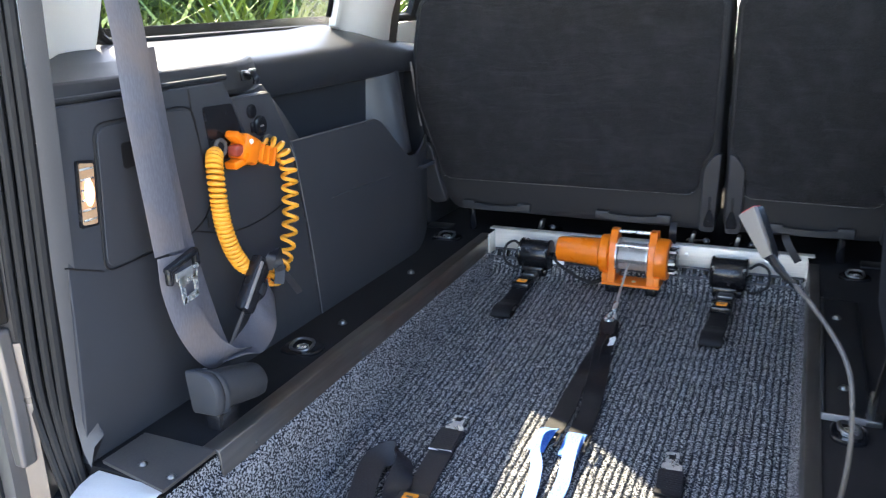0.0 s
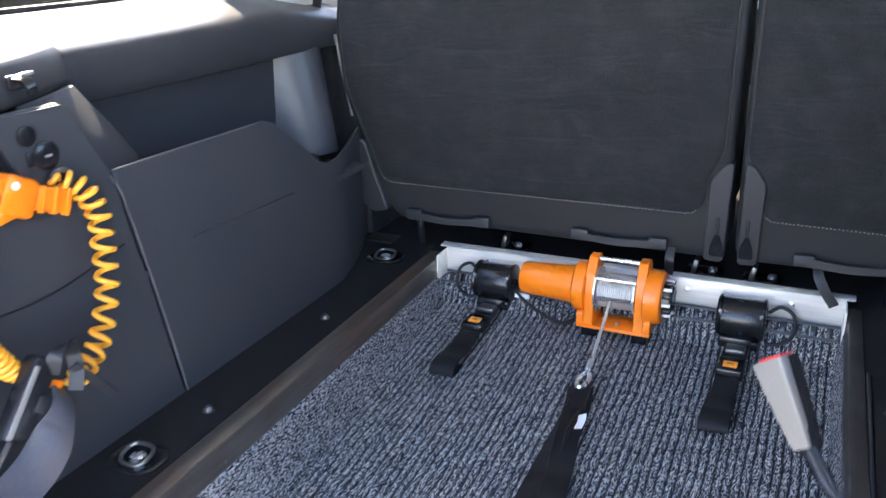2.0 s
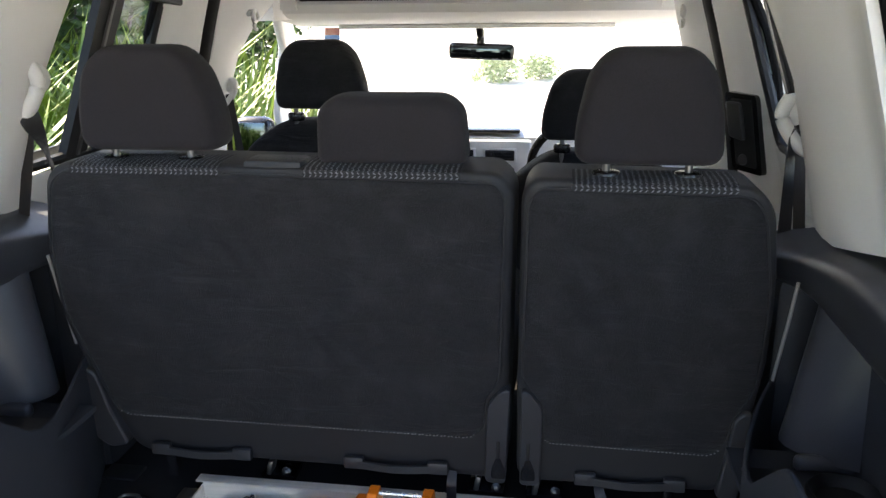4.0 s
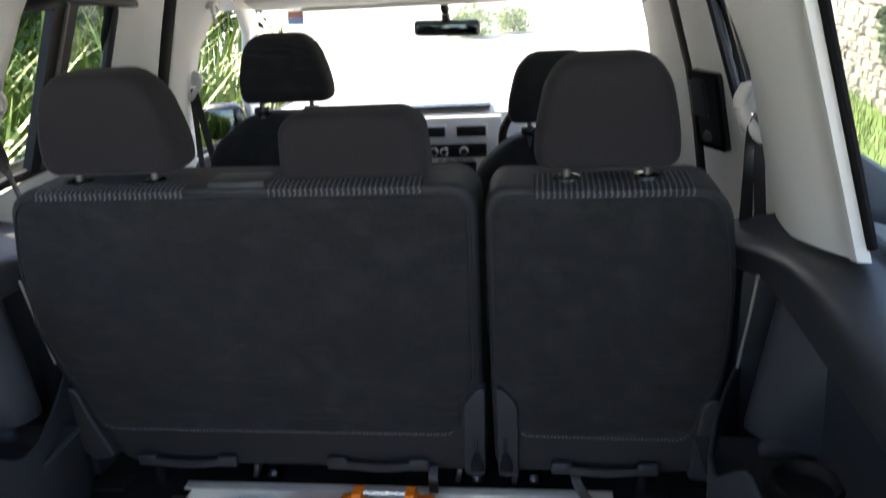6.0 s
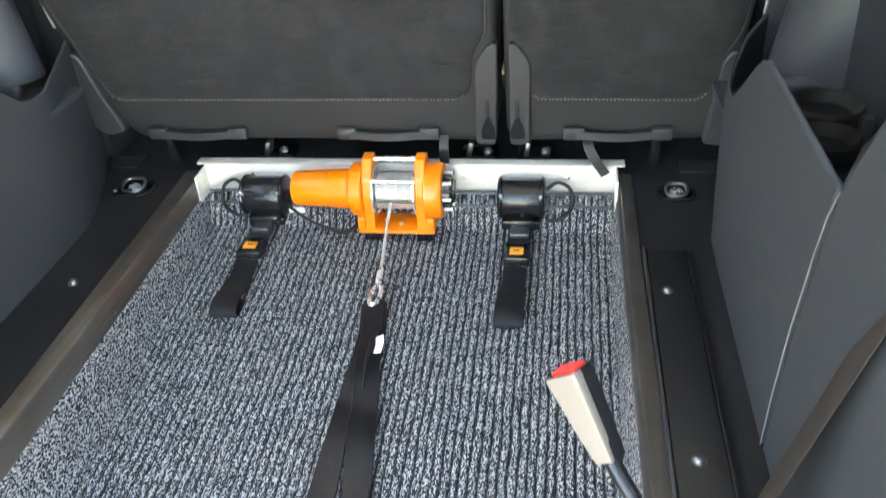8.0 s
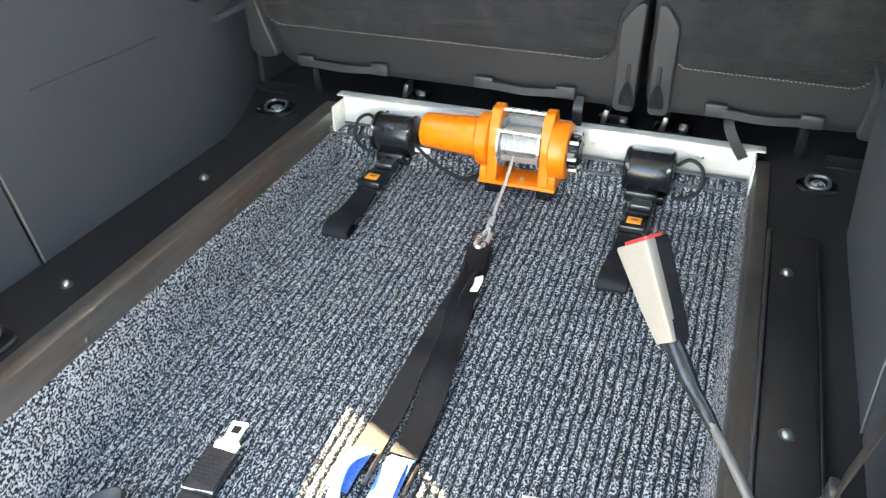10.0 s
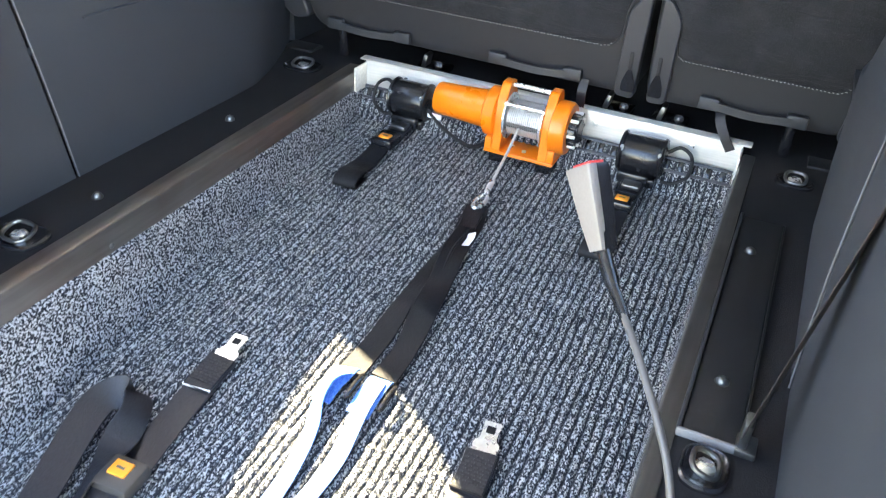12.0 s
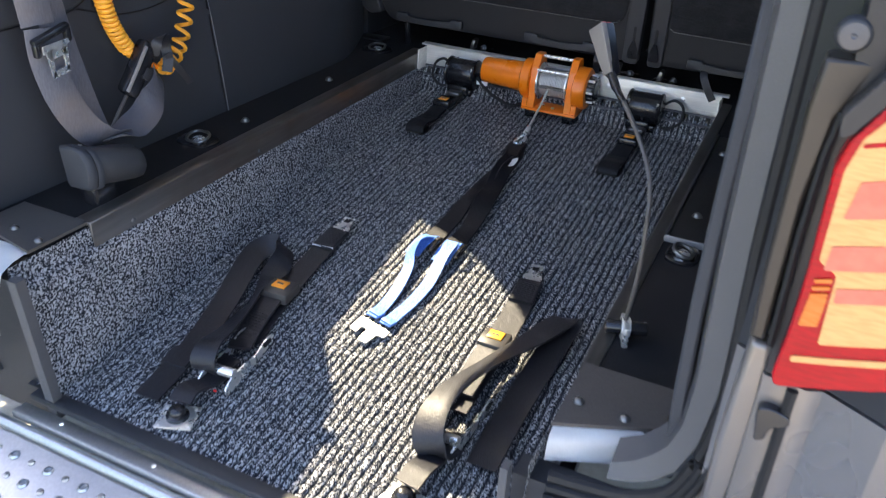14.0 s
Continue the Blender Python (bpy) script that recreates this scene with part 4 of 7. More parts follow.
part("gear_housing", lathe((0.054, AX, AZ), (1, 0, 0), [(0, 0.050), (0.002, 0.0525), (0.027, 0.0525), (0.032, 0.049), (0.033, 0.034)], 40), M_ORANGE, o)
clutch = part("clutch_knob", lathe((0.086, AX, AZ), (1, 0, 0), [(0, 0.034), (0.014, 0.033), (0.016, 0.024), (0.019, 0.023)], 24), M_BLACKGLOSS, o, "black finned clutch knob")
for k in range(14):
    a = 2 * math.pi * k / 14
    part("fin", box((0.096, AX + 0.034 * math.cos(a), AZ + 0.034 * math.sin(a)), (0.016, 0.005, 0.006), 0.001), M_STEEL if k % 2 else M_BLACKGLOSS, clutch)
hexa = rounded([(-0.096, -0.070), (-0.004, -0.070), (-0.004, -0.045), (-0.010, -0.01), (-0.018, 0.030), (-0.032, 0.064), (-0.062, 0.064), (-0.083, 0.034), (-0.090, 0.0), (-0.092, -0.045)], 0.005)
for x in (-0.060, 0.038):
    soften(part("side_plate", slab(hexa, lambda y, z: (x, y, z), (0.019, 0, 0)), M_ORANGE, o), 0.002)
for x in (-0.067, 0.0635):
    soften(part("foot_flange", slab(rounded([(-0.096, -0.067), (-0.02, -0.067), (-0.02, -0.052), (-0.085, -0.040), (-0.094, -0.045)], 0.003), lambda y, z: (x - 0.007, y, z), (0.014, 0, 0)), M_ORANGE, o), 0.002)
base = part("base_plate", box((-0.0015, -0.053, -0.0705), (0.145, 0.090, 0.007), 0.002), M_ORANGE, o)
for x, y in ((-0.026, -0.062), (0.004, -0.075)):
    part("bolt", lathe((x, y, -0.067), (0, 0, 1), [(0, 0.005), (0.003, 0.005), (0.004, 0.002)], 6), M_CHROME, base)
for y, z in ((-0.047, 0.057), (-0.085, 0.030)):
    part("tie_rod", cyl((-0.042, y, z), (0.039, y, z), 0.0046, n=14), M_CHROME, o, "chrome tie rod")
for x in (-0.042, 0.0345):
    part("drum_flange", lathe((x, AX, AZ), (1, 0, 0), [(0, 0.047), (0.003, 0.047), (0.003, 0.02)], 32), M_CHROME, o)
drum = part("rope_drum", cyl((-0.039, AX, AZ), (0.035, AX, AZ), 0.024, n=24), M_STEEL, o)
pts = []
for k in range(34 * 20):
    a, f = 2 * math.pi * k / 20, k / (34 * 20)
    lay = f * 2
    x = -0.036 + 0.068 * (lay if lay < 1 else 2 - lay) + 0.0018 * noise.noise((k * 0.02, 4, 0))
    r = 0.0285 + (0.0045 if lay > 1 else 0) + 0.0016 * noise.noise((k * 0.03, 0, 0))
    pts.append(Vector((x, AX + r * math.cos(a), AZ + r * math.sin(a))))
part("rope_winding", tube(pts, 0.0024, 6), M_ROPE, drum, "silver steel rope layers")
rope = curve_pts([(-0.010, AX - 0.032, AZ - 0.010), (-0.011, -0.13, -0.045), (-0.010, -0.19, -0.07), (-0.010, -0.232, -0.088)], 10)
part("rope", tube(rope, 0.0030, 8), M_ROPE, o)
for s in (-1, 1):
    part("packer", box((s * 0.05, -0.05, -0.084), (0.03, 0.08, 0.022), 0.002), M_BLACKGLOSS, o)
wire = [(-0.205, -0.085, -0.025), (-0.178, -0.094, -0.042), (-0.14, -0.098, -0.062), (-0.10, -0.095, -0.075), (-0.075, -0.07, -0.07)]
for dz in (0, 0.006):
    part("cable", tube(curve_pts([(x, y - dz, z + dz) for x, y, z in wire], 6), 0.0032, 8), M_RUBBER, o)
part("terminal", box((-0.190, -0.088, -0.031), (0.030, 0.008, 0.009), 0.0015, turn=turn_z(-4)), M_TAGWHITE, o, "white cable terminal")
# snap hook at the rope's end
o = thing("snap_hook", "galvanised steel snap hook joining rope and strap", "hook")
ring = [Vector((-0.011 + 0.0085 * math.cos(a), -0.259 + 0.027 * math.sin(a), -0.094)) for a in [2 * math.pi * k / 24 for k in range(25)]]
part("body", tube(ring, 0.0042, 8), M_CHROME, o)
part("eye", tube([Vector((-0.010, -0.234 + 0.008 * math.sin(a), -0.089 + 0.008 * math.cos(a))) for a in [2 * math.pi * k / 16 for k in range(17)]], 0.003, 8), M_CHROME, o)
part("ferrule", cyl((-0.0105, -0.205, -0.077), (-0.010, -0.232, -0.088), 0.0055, n=12, bevel=0.001), M_CHROME, o)


def cz(y, up):
    return carpet_z(y) + up


def lay(pts):
    """(x, y, height over the carpet) to places."""
    return [(x, y, cz(y, h)) for x, y, h in pts]


# ---- hauling straps from the winch ----
o = thing("haul_strap", "wide black doubled hauling strap lying on the carpet", "strap", "haul straps")
part("left_leg", ribbon(lay([(-0.012, -0.275, 0.010), (-0.008, -0.33, 0.007), (-0.006, -0.42, 0.018), (-0.007, -0.49, 0.010), (-0.009, -0.56, 0.017), (-0.011, -0.64, 0.006), (-0.016, -0.716, 0.004)]), 0.041, 0.0035, [(1, 0.1, 0), (1, 0.15, 0.5), (1, 0.2, 0.75), (1, 0.15, 0.1), (1, 0.1, 0.45), (1, 0.1, 0.1), (1, -0.25, 0)], 8), M_HAUL, o)
part("right_leg", ribbon(lay([(-0.008, -0.275, 0.014), (0.002, -0.34, 0.012), (0.010, -0.42, 0.022), (0.019, -0.49, 0.014), (0.028, -0.56, 0.021), (0.036, -0.64, 0.008), (0.034, -0.710, 0.006)]), 0.041, 0.0035, [(1, 0.1, 0), (1, 0, -0.5), (1, 0, -0.7), (1, 0, 0.1), (1, 0, -0.4), (1, 0, 0.25), (1, 0.1, 0)], 8), M_HAUL, o)
part("sewn_end", ribbon(lay([(-0.011, -0.27, 0.012), (-0.008, -0.30, 0.015), (-0.003, -0.345, 0.016)]), 0.036, 0.007, (1, 0.1, 0)), M_HAUL, o)
part("label", ribbon(lay([(0.016, -0.358, 0.020), (0.020, -0.375, 0.021), (0.019, -0.395, 0.020)]), 0.015, 0.001, (1, 0.3, 0.4)), M_TAGWHITE, o, "small white sewn label")
for x, y in ((-0.017, -0.727), (0.036, -0.727)):
    o = thing("slider_buckle", "black plastic slider buckle joining black and blue webbing", "buckle", "slider buckles")
    part("frame", box((x, y, cz(y, 0.009)), (0.040, 0.007, 0.006), 0.002), M_RUBBER, o)
    part("cross_bar", box((x, y - 0.022, cz(y, 0.007)), (0.040, 0.006, 0.006), 0.002), M_RUBBER, o)
    loop = [Vector((x + 0.024 + 0.004 * math.cos(a), y - 0.020 + 0.024 * math.sin(a), cz(y - 0.02, 0.014) + 0.011 * math.cos(a))) for a in [2 * math.pi * k / 20 for k in range(21)]]
    part("side_loop", tube(loop, 0.0032, 8), M_BLACKGLOSS, o, "upright black side loop")
o = thing("blue_leg_straps", "pair of blue webbing straps with a steel end hook", "strap", "haul straps")
part("left_tab", ribbon(lay([(-0.017, -0.716, 0.010), (-0.018, -0.728, 0.016), (-0.024, -0.755, 0.013), (-0.027, -0.782, 0.006)]), 0.033, 0.0025, (1, 0.15, 0.1)), M_BLUEWEB, o)
part("right_tab", ribbon(lay([(0.036, -0.716, 0.010), (0.036, -0.728, 0.017), (0.035, -0.757, 0.016), (0.034, -0.786, 0.009)]), 0.035, 0.0025, (1, 0.05, 0)), M_BLUEWEB, o)
part("left_strap", ribbon(lay([(-0.014, -0.730, 0.020), (-0.022, -0.760, 0.026), (-0.022, -0.795, 0.018), (-0.008, -0.833, 0.012), (0.001, -0.89, 0.007), (0.004, -0.945, 0.006), (-0.001, -0.98, 0.007)]), 0.024, 0.0025, [(1, 0.2, 0), (0.7, 0.1, 0.7), (0.8, 0.2, 0.6), (1, 0.1, 0.2), (1, 0, 0), (1, -0.2, 0)]), M_BLUEWEB, o)
part("right_strap", ribbon(lay([(0.036, -0.730, 0.021), (0.038, -0.775, 0.020), (0.041, -0.81, 0.013), (0.046, -0.86, 0.008), (0.043, -0.915, 0.006), (0.036, -0.962, 0.006), (0.031, -0.99, 0.007)]), 0.025, 0.0025, [(1, 0.1, 0), (1, 0, 0.15), (1, -0.1, 0), (1, -0.25, 0), (1, -0.35, 0)]), M_BLUEWEB, o)
for c, w in (((0.004, -0.968, 0.008), 0.026), ((0.034, -0.980, 0.008), 0.026)):
    part("sleeve", box((c[0], c[1], cz(c[1], c[2])), (w, 0.016, 0.005), 0.001, turn=turn_z(-18)), M_BLUEWEB, o)
hook = part("end_hook", slab(rounded([(-0.016, -0.985), (0.05, -1.003), (0.046, -1.02), (0.032, -1.018), (0.026, -1.045), (0.008, -1.04), (0.010, -1.012), (-0.002, -1.010), (-0.004, -1.026), (-0.02, -1.02)], 0.004), lambda x, y: (x, y, cz(y, 0.004)), (0, 0, 0.003)), M_CHROME, o, "bright steel double hook")


# ---- front retractors with buckle straps ----
def retractor(x, side, sx, tail):
    o = thing("belt_retractor", "black drum belt retractor clipped in the floor track", "retractor", "front retractors")
    y, z = -0.034, -0.030
    part("drum", cyl((x - 0.036, y, z), (x + 0.036, y, z), 0.0365, n=32, bevel=0.003), M_BLACKGLOSS, o)
    for s in (-1, 1):
        part("end_cap", lathe((x + s * 0.036, y, z), (s, 0, 0), [(0, 0.039), (0.003, 0.040), (0.006, 0.038), (0.008, 0.03)], 32), M_BLACKGLOSS, o)
        part("clip", box((x + s * 0.036, y - 0.030, z + 0.016), (0.006, 0.006, 0.018), 0.001, turn=turn_x(25)), M_CHROME, o)
    part("foot", box((x, y, -0.077), (0.07, 0.05, 0.018), 0.003), M_BLACKGLOSS, o)
    part("outlet", box((x + sx * 0.2, y - 0.030, -0.066), (0.058, 0.024, 0.020), 0.004), M_BLACKGLOSS, o)
    lx = x + side * 0.045
    part("pull_loop", tube(curve_pts([(lx, y + 0.01, z + 0.012), (lx + side * 0.022, y + 0.016, z + 0.024), (lx + side * 0.045, y + 0.012, z + 0.010), (lx + side * 0.046, y - 0.004, z - 0.022), (lx + side * 0.02, y - 0.012, z - 0.04), (lx, y - 0.008, z - 0.042)], 6), 0.0036, 8), M_RUBBER, o, "black pull cord loop")
    # tongue plate, buckle and folded web end
    def at(d, h, off=0.0):
        yy = -0.06 - d
        return (x + sx * d + off, yy, cz(yy, h))
    part("short_web", ribbon([at(0.0, 0.022), at(0.03, 0.016), at(0.07, 0.014)], 0.044, 0.004, (1, 0.05, 0)), M_WEB, o)
    part("tongue_cover", box(at(0.028, 0.022), (0.034, 0.028, 0.010), 0.003), M_BOLT, o, "dull metal tongue cover")
    b = part("buckle", box(at(0.088, 0.020), (0.046, 0.052, 0.020), 0.004), M_BLACKGLOSS, o)
    part("push_button", box(at(0.092, 0.0305), (0.024, 0.020, 0.004), 0.0012), M_BUTTON, b, "orange push button")
    part("mark", box(at(0.092, 0.0327, 0.0), (0.011, 0.004, 0.0005)), M_PLATE, b)
    part("latch_plate", box(at(0.122, 0.014), (0.040, 0.022, 0.004), 0.001), M_CHROME, o)
    part("stitched_web", ribbon([at(0.118, 0.016), at(0.15, 0.013), at(0.19, 0.012)], 0.042, 0.007, (1, 0.05, 0)), M_HAUL, o)
    e = [at(0.165, 0.013), at(0.195, 0.017), at(0.225, 0.024), at(0.247, 0.022), at(0.256, 0.014), at(0.250, 0.006), at(0.21, 0.004)]
    part("folded_end", ribbon(e, 0.049, 0.0035, (1, 0.06, 0)), M_HAUL, o)


retractor(-0.268, -1, 0.0, 0.0)
retractor(0.228, 1, -0.03, 0.0)


# ---- rear tie-down straps ----
def tongue(parent, c, ang):
    x, y = c
    t = turn_z(ang)
    def pt(a, b):
        v = t @ Vector((a, b, 0))
        return (x + v.x, y + v.y)
    prof = rounded([(-0.016, -0.02), (0.016, -0.02), (0.018, -0.004), (0.011, 0.002), (0.012, 0.032), (-0.012, 0.032), (-0.011, 0.002), (-0.018, -0.004)], 0.003)
    bm = bmesh.new()
    outer = [pt(a, b) for a, b in prof]
    # plate as a frame round its slot
    hole = [pt(a, b) for a, b in ((-0.006, 0.012), (0.006, 0.012), (0.006, 0.024), (-0.006, 0.024))]
    slab(outer[:], lambda a, b: (a, b, cz(b, 0.011)), (0, 0, 0.0028), bm=bm)
    p = part("tongue", bm, M_CHROME, parent, "zinc-plated buckle tongue")
    part("slot", slab(hole, lambda a, b: (a, b, cz(b, 0.0135)), (0, 0, 0.0008)), M_RUBBER, p)


def anchor(parent, x, y, ang):
    p = part("anchor_plate", box((x, y, cz(y, 0.003)), (0.056, 0.05, 0.004), 0.001, turn=turn_z(ang)), M_CHROME, parent, "square steel floor plate")
    part("knob", lathe((x, y, cz(y, 0.004)), (0, 0, 1), [(0, 0.017), (0.006, 0.017), (0.008, 0.013), (0.014, 0.013), (0.018, 0.010), (0.020, 0.004)], 20), M_BLACKGLOSS, p)
    for a, b in ((-1, -1), (1, -1), (1, 1), (-1, 1)):
        v = turn_z(ang) @ Vector((a * 0.022, b * 0.019, 0))
        part("screw", lathe((x + v.x, y + v.y, cz(y, 0.005)), (0, 0, 1), [(0, 0.003), (0.0012, 0.002)], 8), M_STEEL, p)


def ratchet(parent, a, b):
    """Steel ratchet frame from a to b, (x, y) each."""
    (x0, y0), (x1, y1) = a, b
    d = Vector((x1 - x0, y1 - y0))
    n = Vector((-d.y, d.x)).normalized()
    r = part("ratchet", cyl((x0 + d.x * 0.2, y0 + d.y * 0.2, cz(y0, 0.032)), (x0 + d.x * 0.2 + n.x * 0.05, y0 + d.y * 0.2 + n.y * 0.05, cz(y0, 0.032)), 0.008, n=12), M_CHROME, parent, "galvanised ratchet tensioner")
    for s in (0, 0.05):
        prof = rounded([(0, 0.005), (0.10, 0.004), (0.14, 0.008), (0.142, 0.019), (0.12, 0.024), (0.08, 0.017), (0.06, 0.024), (0.02, 0.028), (0.0, 0.020)], 0.005)
        u = d.normalized()
        c = part("cheek", slab(prof, lambda p, z: (x0 + u.x * p + n.x * s, y0 + u.y * p + n.y * s, cz(y0 + u.y * p, z)), (n.x * 0.003, n.y * 0.003, 0)), M_CHROME, r)
        part("pawl_slot", box((x0 + u.x * 0.118 + n.x * (s - 0.001), y0 + u.y * 0.118 + n.y * (s - 0.001), cz(y0, 0.03)), (0.004, 0.02, 0.008), 0.001), M_RUBBER, c)
    part("pull_tab", box((x0 + n.x * 0.02, y0 + n.y * 0.02, cz(y0, 0.012)), (0.006, 0.004, 0.003), 0.001), M_REDPL, r)


def sewn_bars(parent, pts, across, n):
    """Rows of raised thread across a sewn web end."""
    bm = bmesh.new()
    (x0, y0, h0), (x1, y1, h1) = pts
    for k in range(n):
        f = (k + 0.5) / n
        y = y0 + (y1 - y0) * f
        for j in range(5):
            g_box(bm, (x0 + (x1 - x0) * f + across * (j / 4 - 0.5) + 0.002 * (k % 2), y, cz(y, h0 + (h1 - h0) * f)), (0.0045, 0.0022, 0.0014))
    tagged(part("thread", bm, M_WEBTHREAD, parent), kind="stuff")


o = thing("rear_tie_down", "black ratchet tie-down strap coiled on the carpet with orange-button buckle", "tie-down strap", "rear tie-downs")
anchor(o, -0.141, -1.308, 22)
part("anchor_web", ribbon(lay([(-0.141, -1.300, 0.026), (-0.144, -1.275, 0.030), (-0.140, -1.240, 0.018), (-0.137, -1.19, 0.012)]), 0.038, 0.005, (1, 0.1, 0)), M_WEB, o)
ratchet(o, (-0.101, -1.245), (-0.113, -1.118))
part("slack_web", ribbon(lay([(-0.210, -1.300, 0.008), (-0.214, -1.24, 0.010), (-0.222, -1.17, 0.012), (-0.243, -1.07, 0.018), (-0.272, -0.965, 0.028), (-0.274, -0.922, 0.030), (-0.246, -0.898, 0.030), (-0.222, -0.925, 0.028), (-0.212, -0.98, 0.020), (-0.198, -1.06, 0.020), (-0.175, -1.15, 0.040), (-0.160, -1.205, 0.058), (-0.154, -1.232, 0.045), (-0.150, -1.225, 0.022), (-0.142, -1.18, 0.018)]), 0.045, 0.003,
                          [(1, 0.1, 0), (1, 0.1, 0.0), (1, 0.1, -0.2), (0.9, 0.1, -0.5), (0.5, 0.4, -0.8), (0.7, -0.4, 0.7), (1, 0.1, 0.3), (1, 0.1, 0), (1, 0.1, 0)], 8), M_WEB, o)
part("sewn_patch", ribbon(lay([(-0.217, -1.232, 0.014), (-0.221, -1.195, 0.015)]), 0.046, 0.005, (1, 0.1, 0), smooth=False), M_WEB, o)
part("main_web", ribbon(lay([(-0.150, -1.13, 0.010), (-0.163, -1.07, 0.007), (-0.176, -0.99, 0.006), (-0.186, -0.90, 0.006), (-0.190, -0.83, 0.007), (-0.190, -0.782, 0.011)]), 0.046, 0.003, (1, 0.06, 0)), M_WEB, o)
part("sewn_end", ribbon(lay([(-0.190, -0.845, 0.011), (-0.191, -0.81, 0.012), (-0.191, -0.782, 0.013)]), 0.043, 0.006, (1, 0.06, 0)), M_WEB, o)
part("edge_stripe", ribbon(lay([(-0.212, -0.845, 0.0125), (-0.168, -0.842, 0.0125)]), 0.003, 0.003, (0, 1, 0), smooth=False), M_TAGWHITE, o)
sewn_bars(o, ((-0.190, -0.835, 0.0155), (-0.191, -0.79, 0.0165)), 0.032, 8)
sewn_bars(o, ((-0.166, -1.07, 0.0235), (-0.150, -1.14, 0.0205)), 0.028, 11)
tongue(o, (-0.192, -0.765), 4)
part("buckle_web", ribbon(lay([(-0.172, -1.030, 0.022), (-0.166, -1.07, 0.020), (-0.155, -1.12, 0.018), (-0.142, -1.16, 0.020)]), 0.040, 0.005, (1, 0.08, 0)), M_WEB, o)
b = part("buckle", box((-0.170, -1.008, cz(-1.008, 0.022)), (0.052, 0.050, 0.022), 0.005, turn=turn_z(4)), M_STRAPBUCKLE, o)
part("push_button", box((-0.172, -1.004, cz(-1.004, 0.0335)), (0.026, 0.022, 0.004), 0.0012, turn=turn_z(4)), M_BUTTON, b, "orange push button")
part("mark", box((-0.172, -1.004, cz(-1.004, 0.0357)), (0.012, 0.004, 0.0005)), M_PLATE, b)

o = thing("rear_tie_down", "black ratchet tie-down strap half in sunlight with yellow-button buckle", "tie-down strap", "rear tie-downs")
anchor(o, 0.232, -1.292, -14)
part("anchor_web", ribbon(lay([(0.232, -1.285, 0.026), (0.236, -1.255, 0.028), (0.240, -1.21, 0.014), (0.236, -1.16, 0.010)]), 0.038, 0.005, (1, 0.0, 0)), M_WEB, o)
ratchet(o, (0.262, -1.215), (0.270, -1.095))
part("main_web", ribbon(lay([(0.222, -1.12, 0.010), (0.222, -1.05, 0.007), (0.222, -0.97, 0.006), (0.220, -0.88, 0.006), (0.216, -0.82, 0.008), (0.213, -0.772, 0.011)]), 0.046, 0.003, (1, 0.0, 0)), M_WEB, o)
part("sewn_end", ribbon(lay([(0.217, -0.832, 0.011), (0.215, -0.80, 0.012), (0.212, -0.772, 0.013)]), 0.043, 0.006, (1, 0.0, 0)), M_WEB, o)
part("edge_stripe", ribbon(lay([(0.194, -0.834, 0.0125), (0.240, -0.834, 0.0125)]), 0.003, 0.003, (0, 1, 0), smooth=False), M_RUBBER, o)
sewn_bars(o, ((0.217, -0.825, 0.0155), (0.213, -0.78, 0.0165)), 0.032, 8)
tongue(o, (0.211, -0.752), 6)
b = part("buckle", box((0.222, -0.962, cz(-0.962, 0.020)), (0.048, 0.046, 0.018), 0.005), M_STRAPBUCKLE, o)
part("push_button", box((0.222, -0.958, cz(-0.958, 0.0295)), (0.026, 0.022, 0.004), 0.0012), M_YELLOW, b, "yellow push button")
part("mark", box((0.222, -0.958, cz(-0.958, 0.0317)), (0.012, 0.004, 0.0005)), M_PLATE, b)
part("buckle_web", ribbon(lay([(0.222, -0.984, 0.022), (0.220, -1.03, 0.018), (0.222, -1.09, 0.016)]), 0.040, 0.005, (1, 0.0, 0)), M_WEB, o)
part("slack_web", ribbon(lay([(0.304, -1.20, 0.010), (0.304, -1.13, 0.012), (0.306, -1.04, 0.012), (0.310, -0.94, 0.013), (0.315, -0.882, 0.018), (0.316, -0.866, 0.026), (0.306, -0.885, 0.033), (0.280, -0.95, 0.035), (0.250, -1.03, 0.045), (0.228, -1.115, 0.062), (0.222, -1.178, 0.066), (0.229, -1.218, 0.052), (0.242, -1.222, 0.026), (0.252, -1.19, 0.018)]), 0.046, 0.003,
                          [(1, 0.1, 0), (1, 0.15, 0), (1, 0.1, 0), (1, 0.1, 0), (1, 0.2, 0.1), (0.9, 0.4, 0.3), (0.9, 0.3, 0.3), (1, 0.2, 0.1), (1, 0.1, 0)], 8), M_WEB, o)

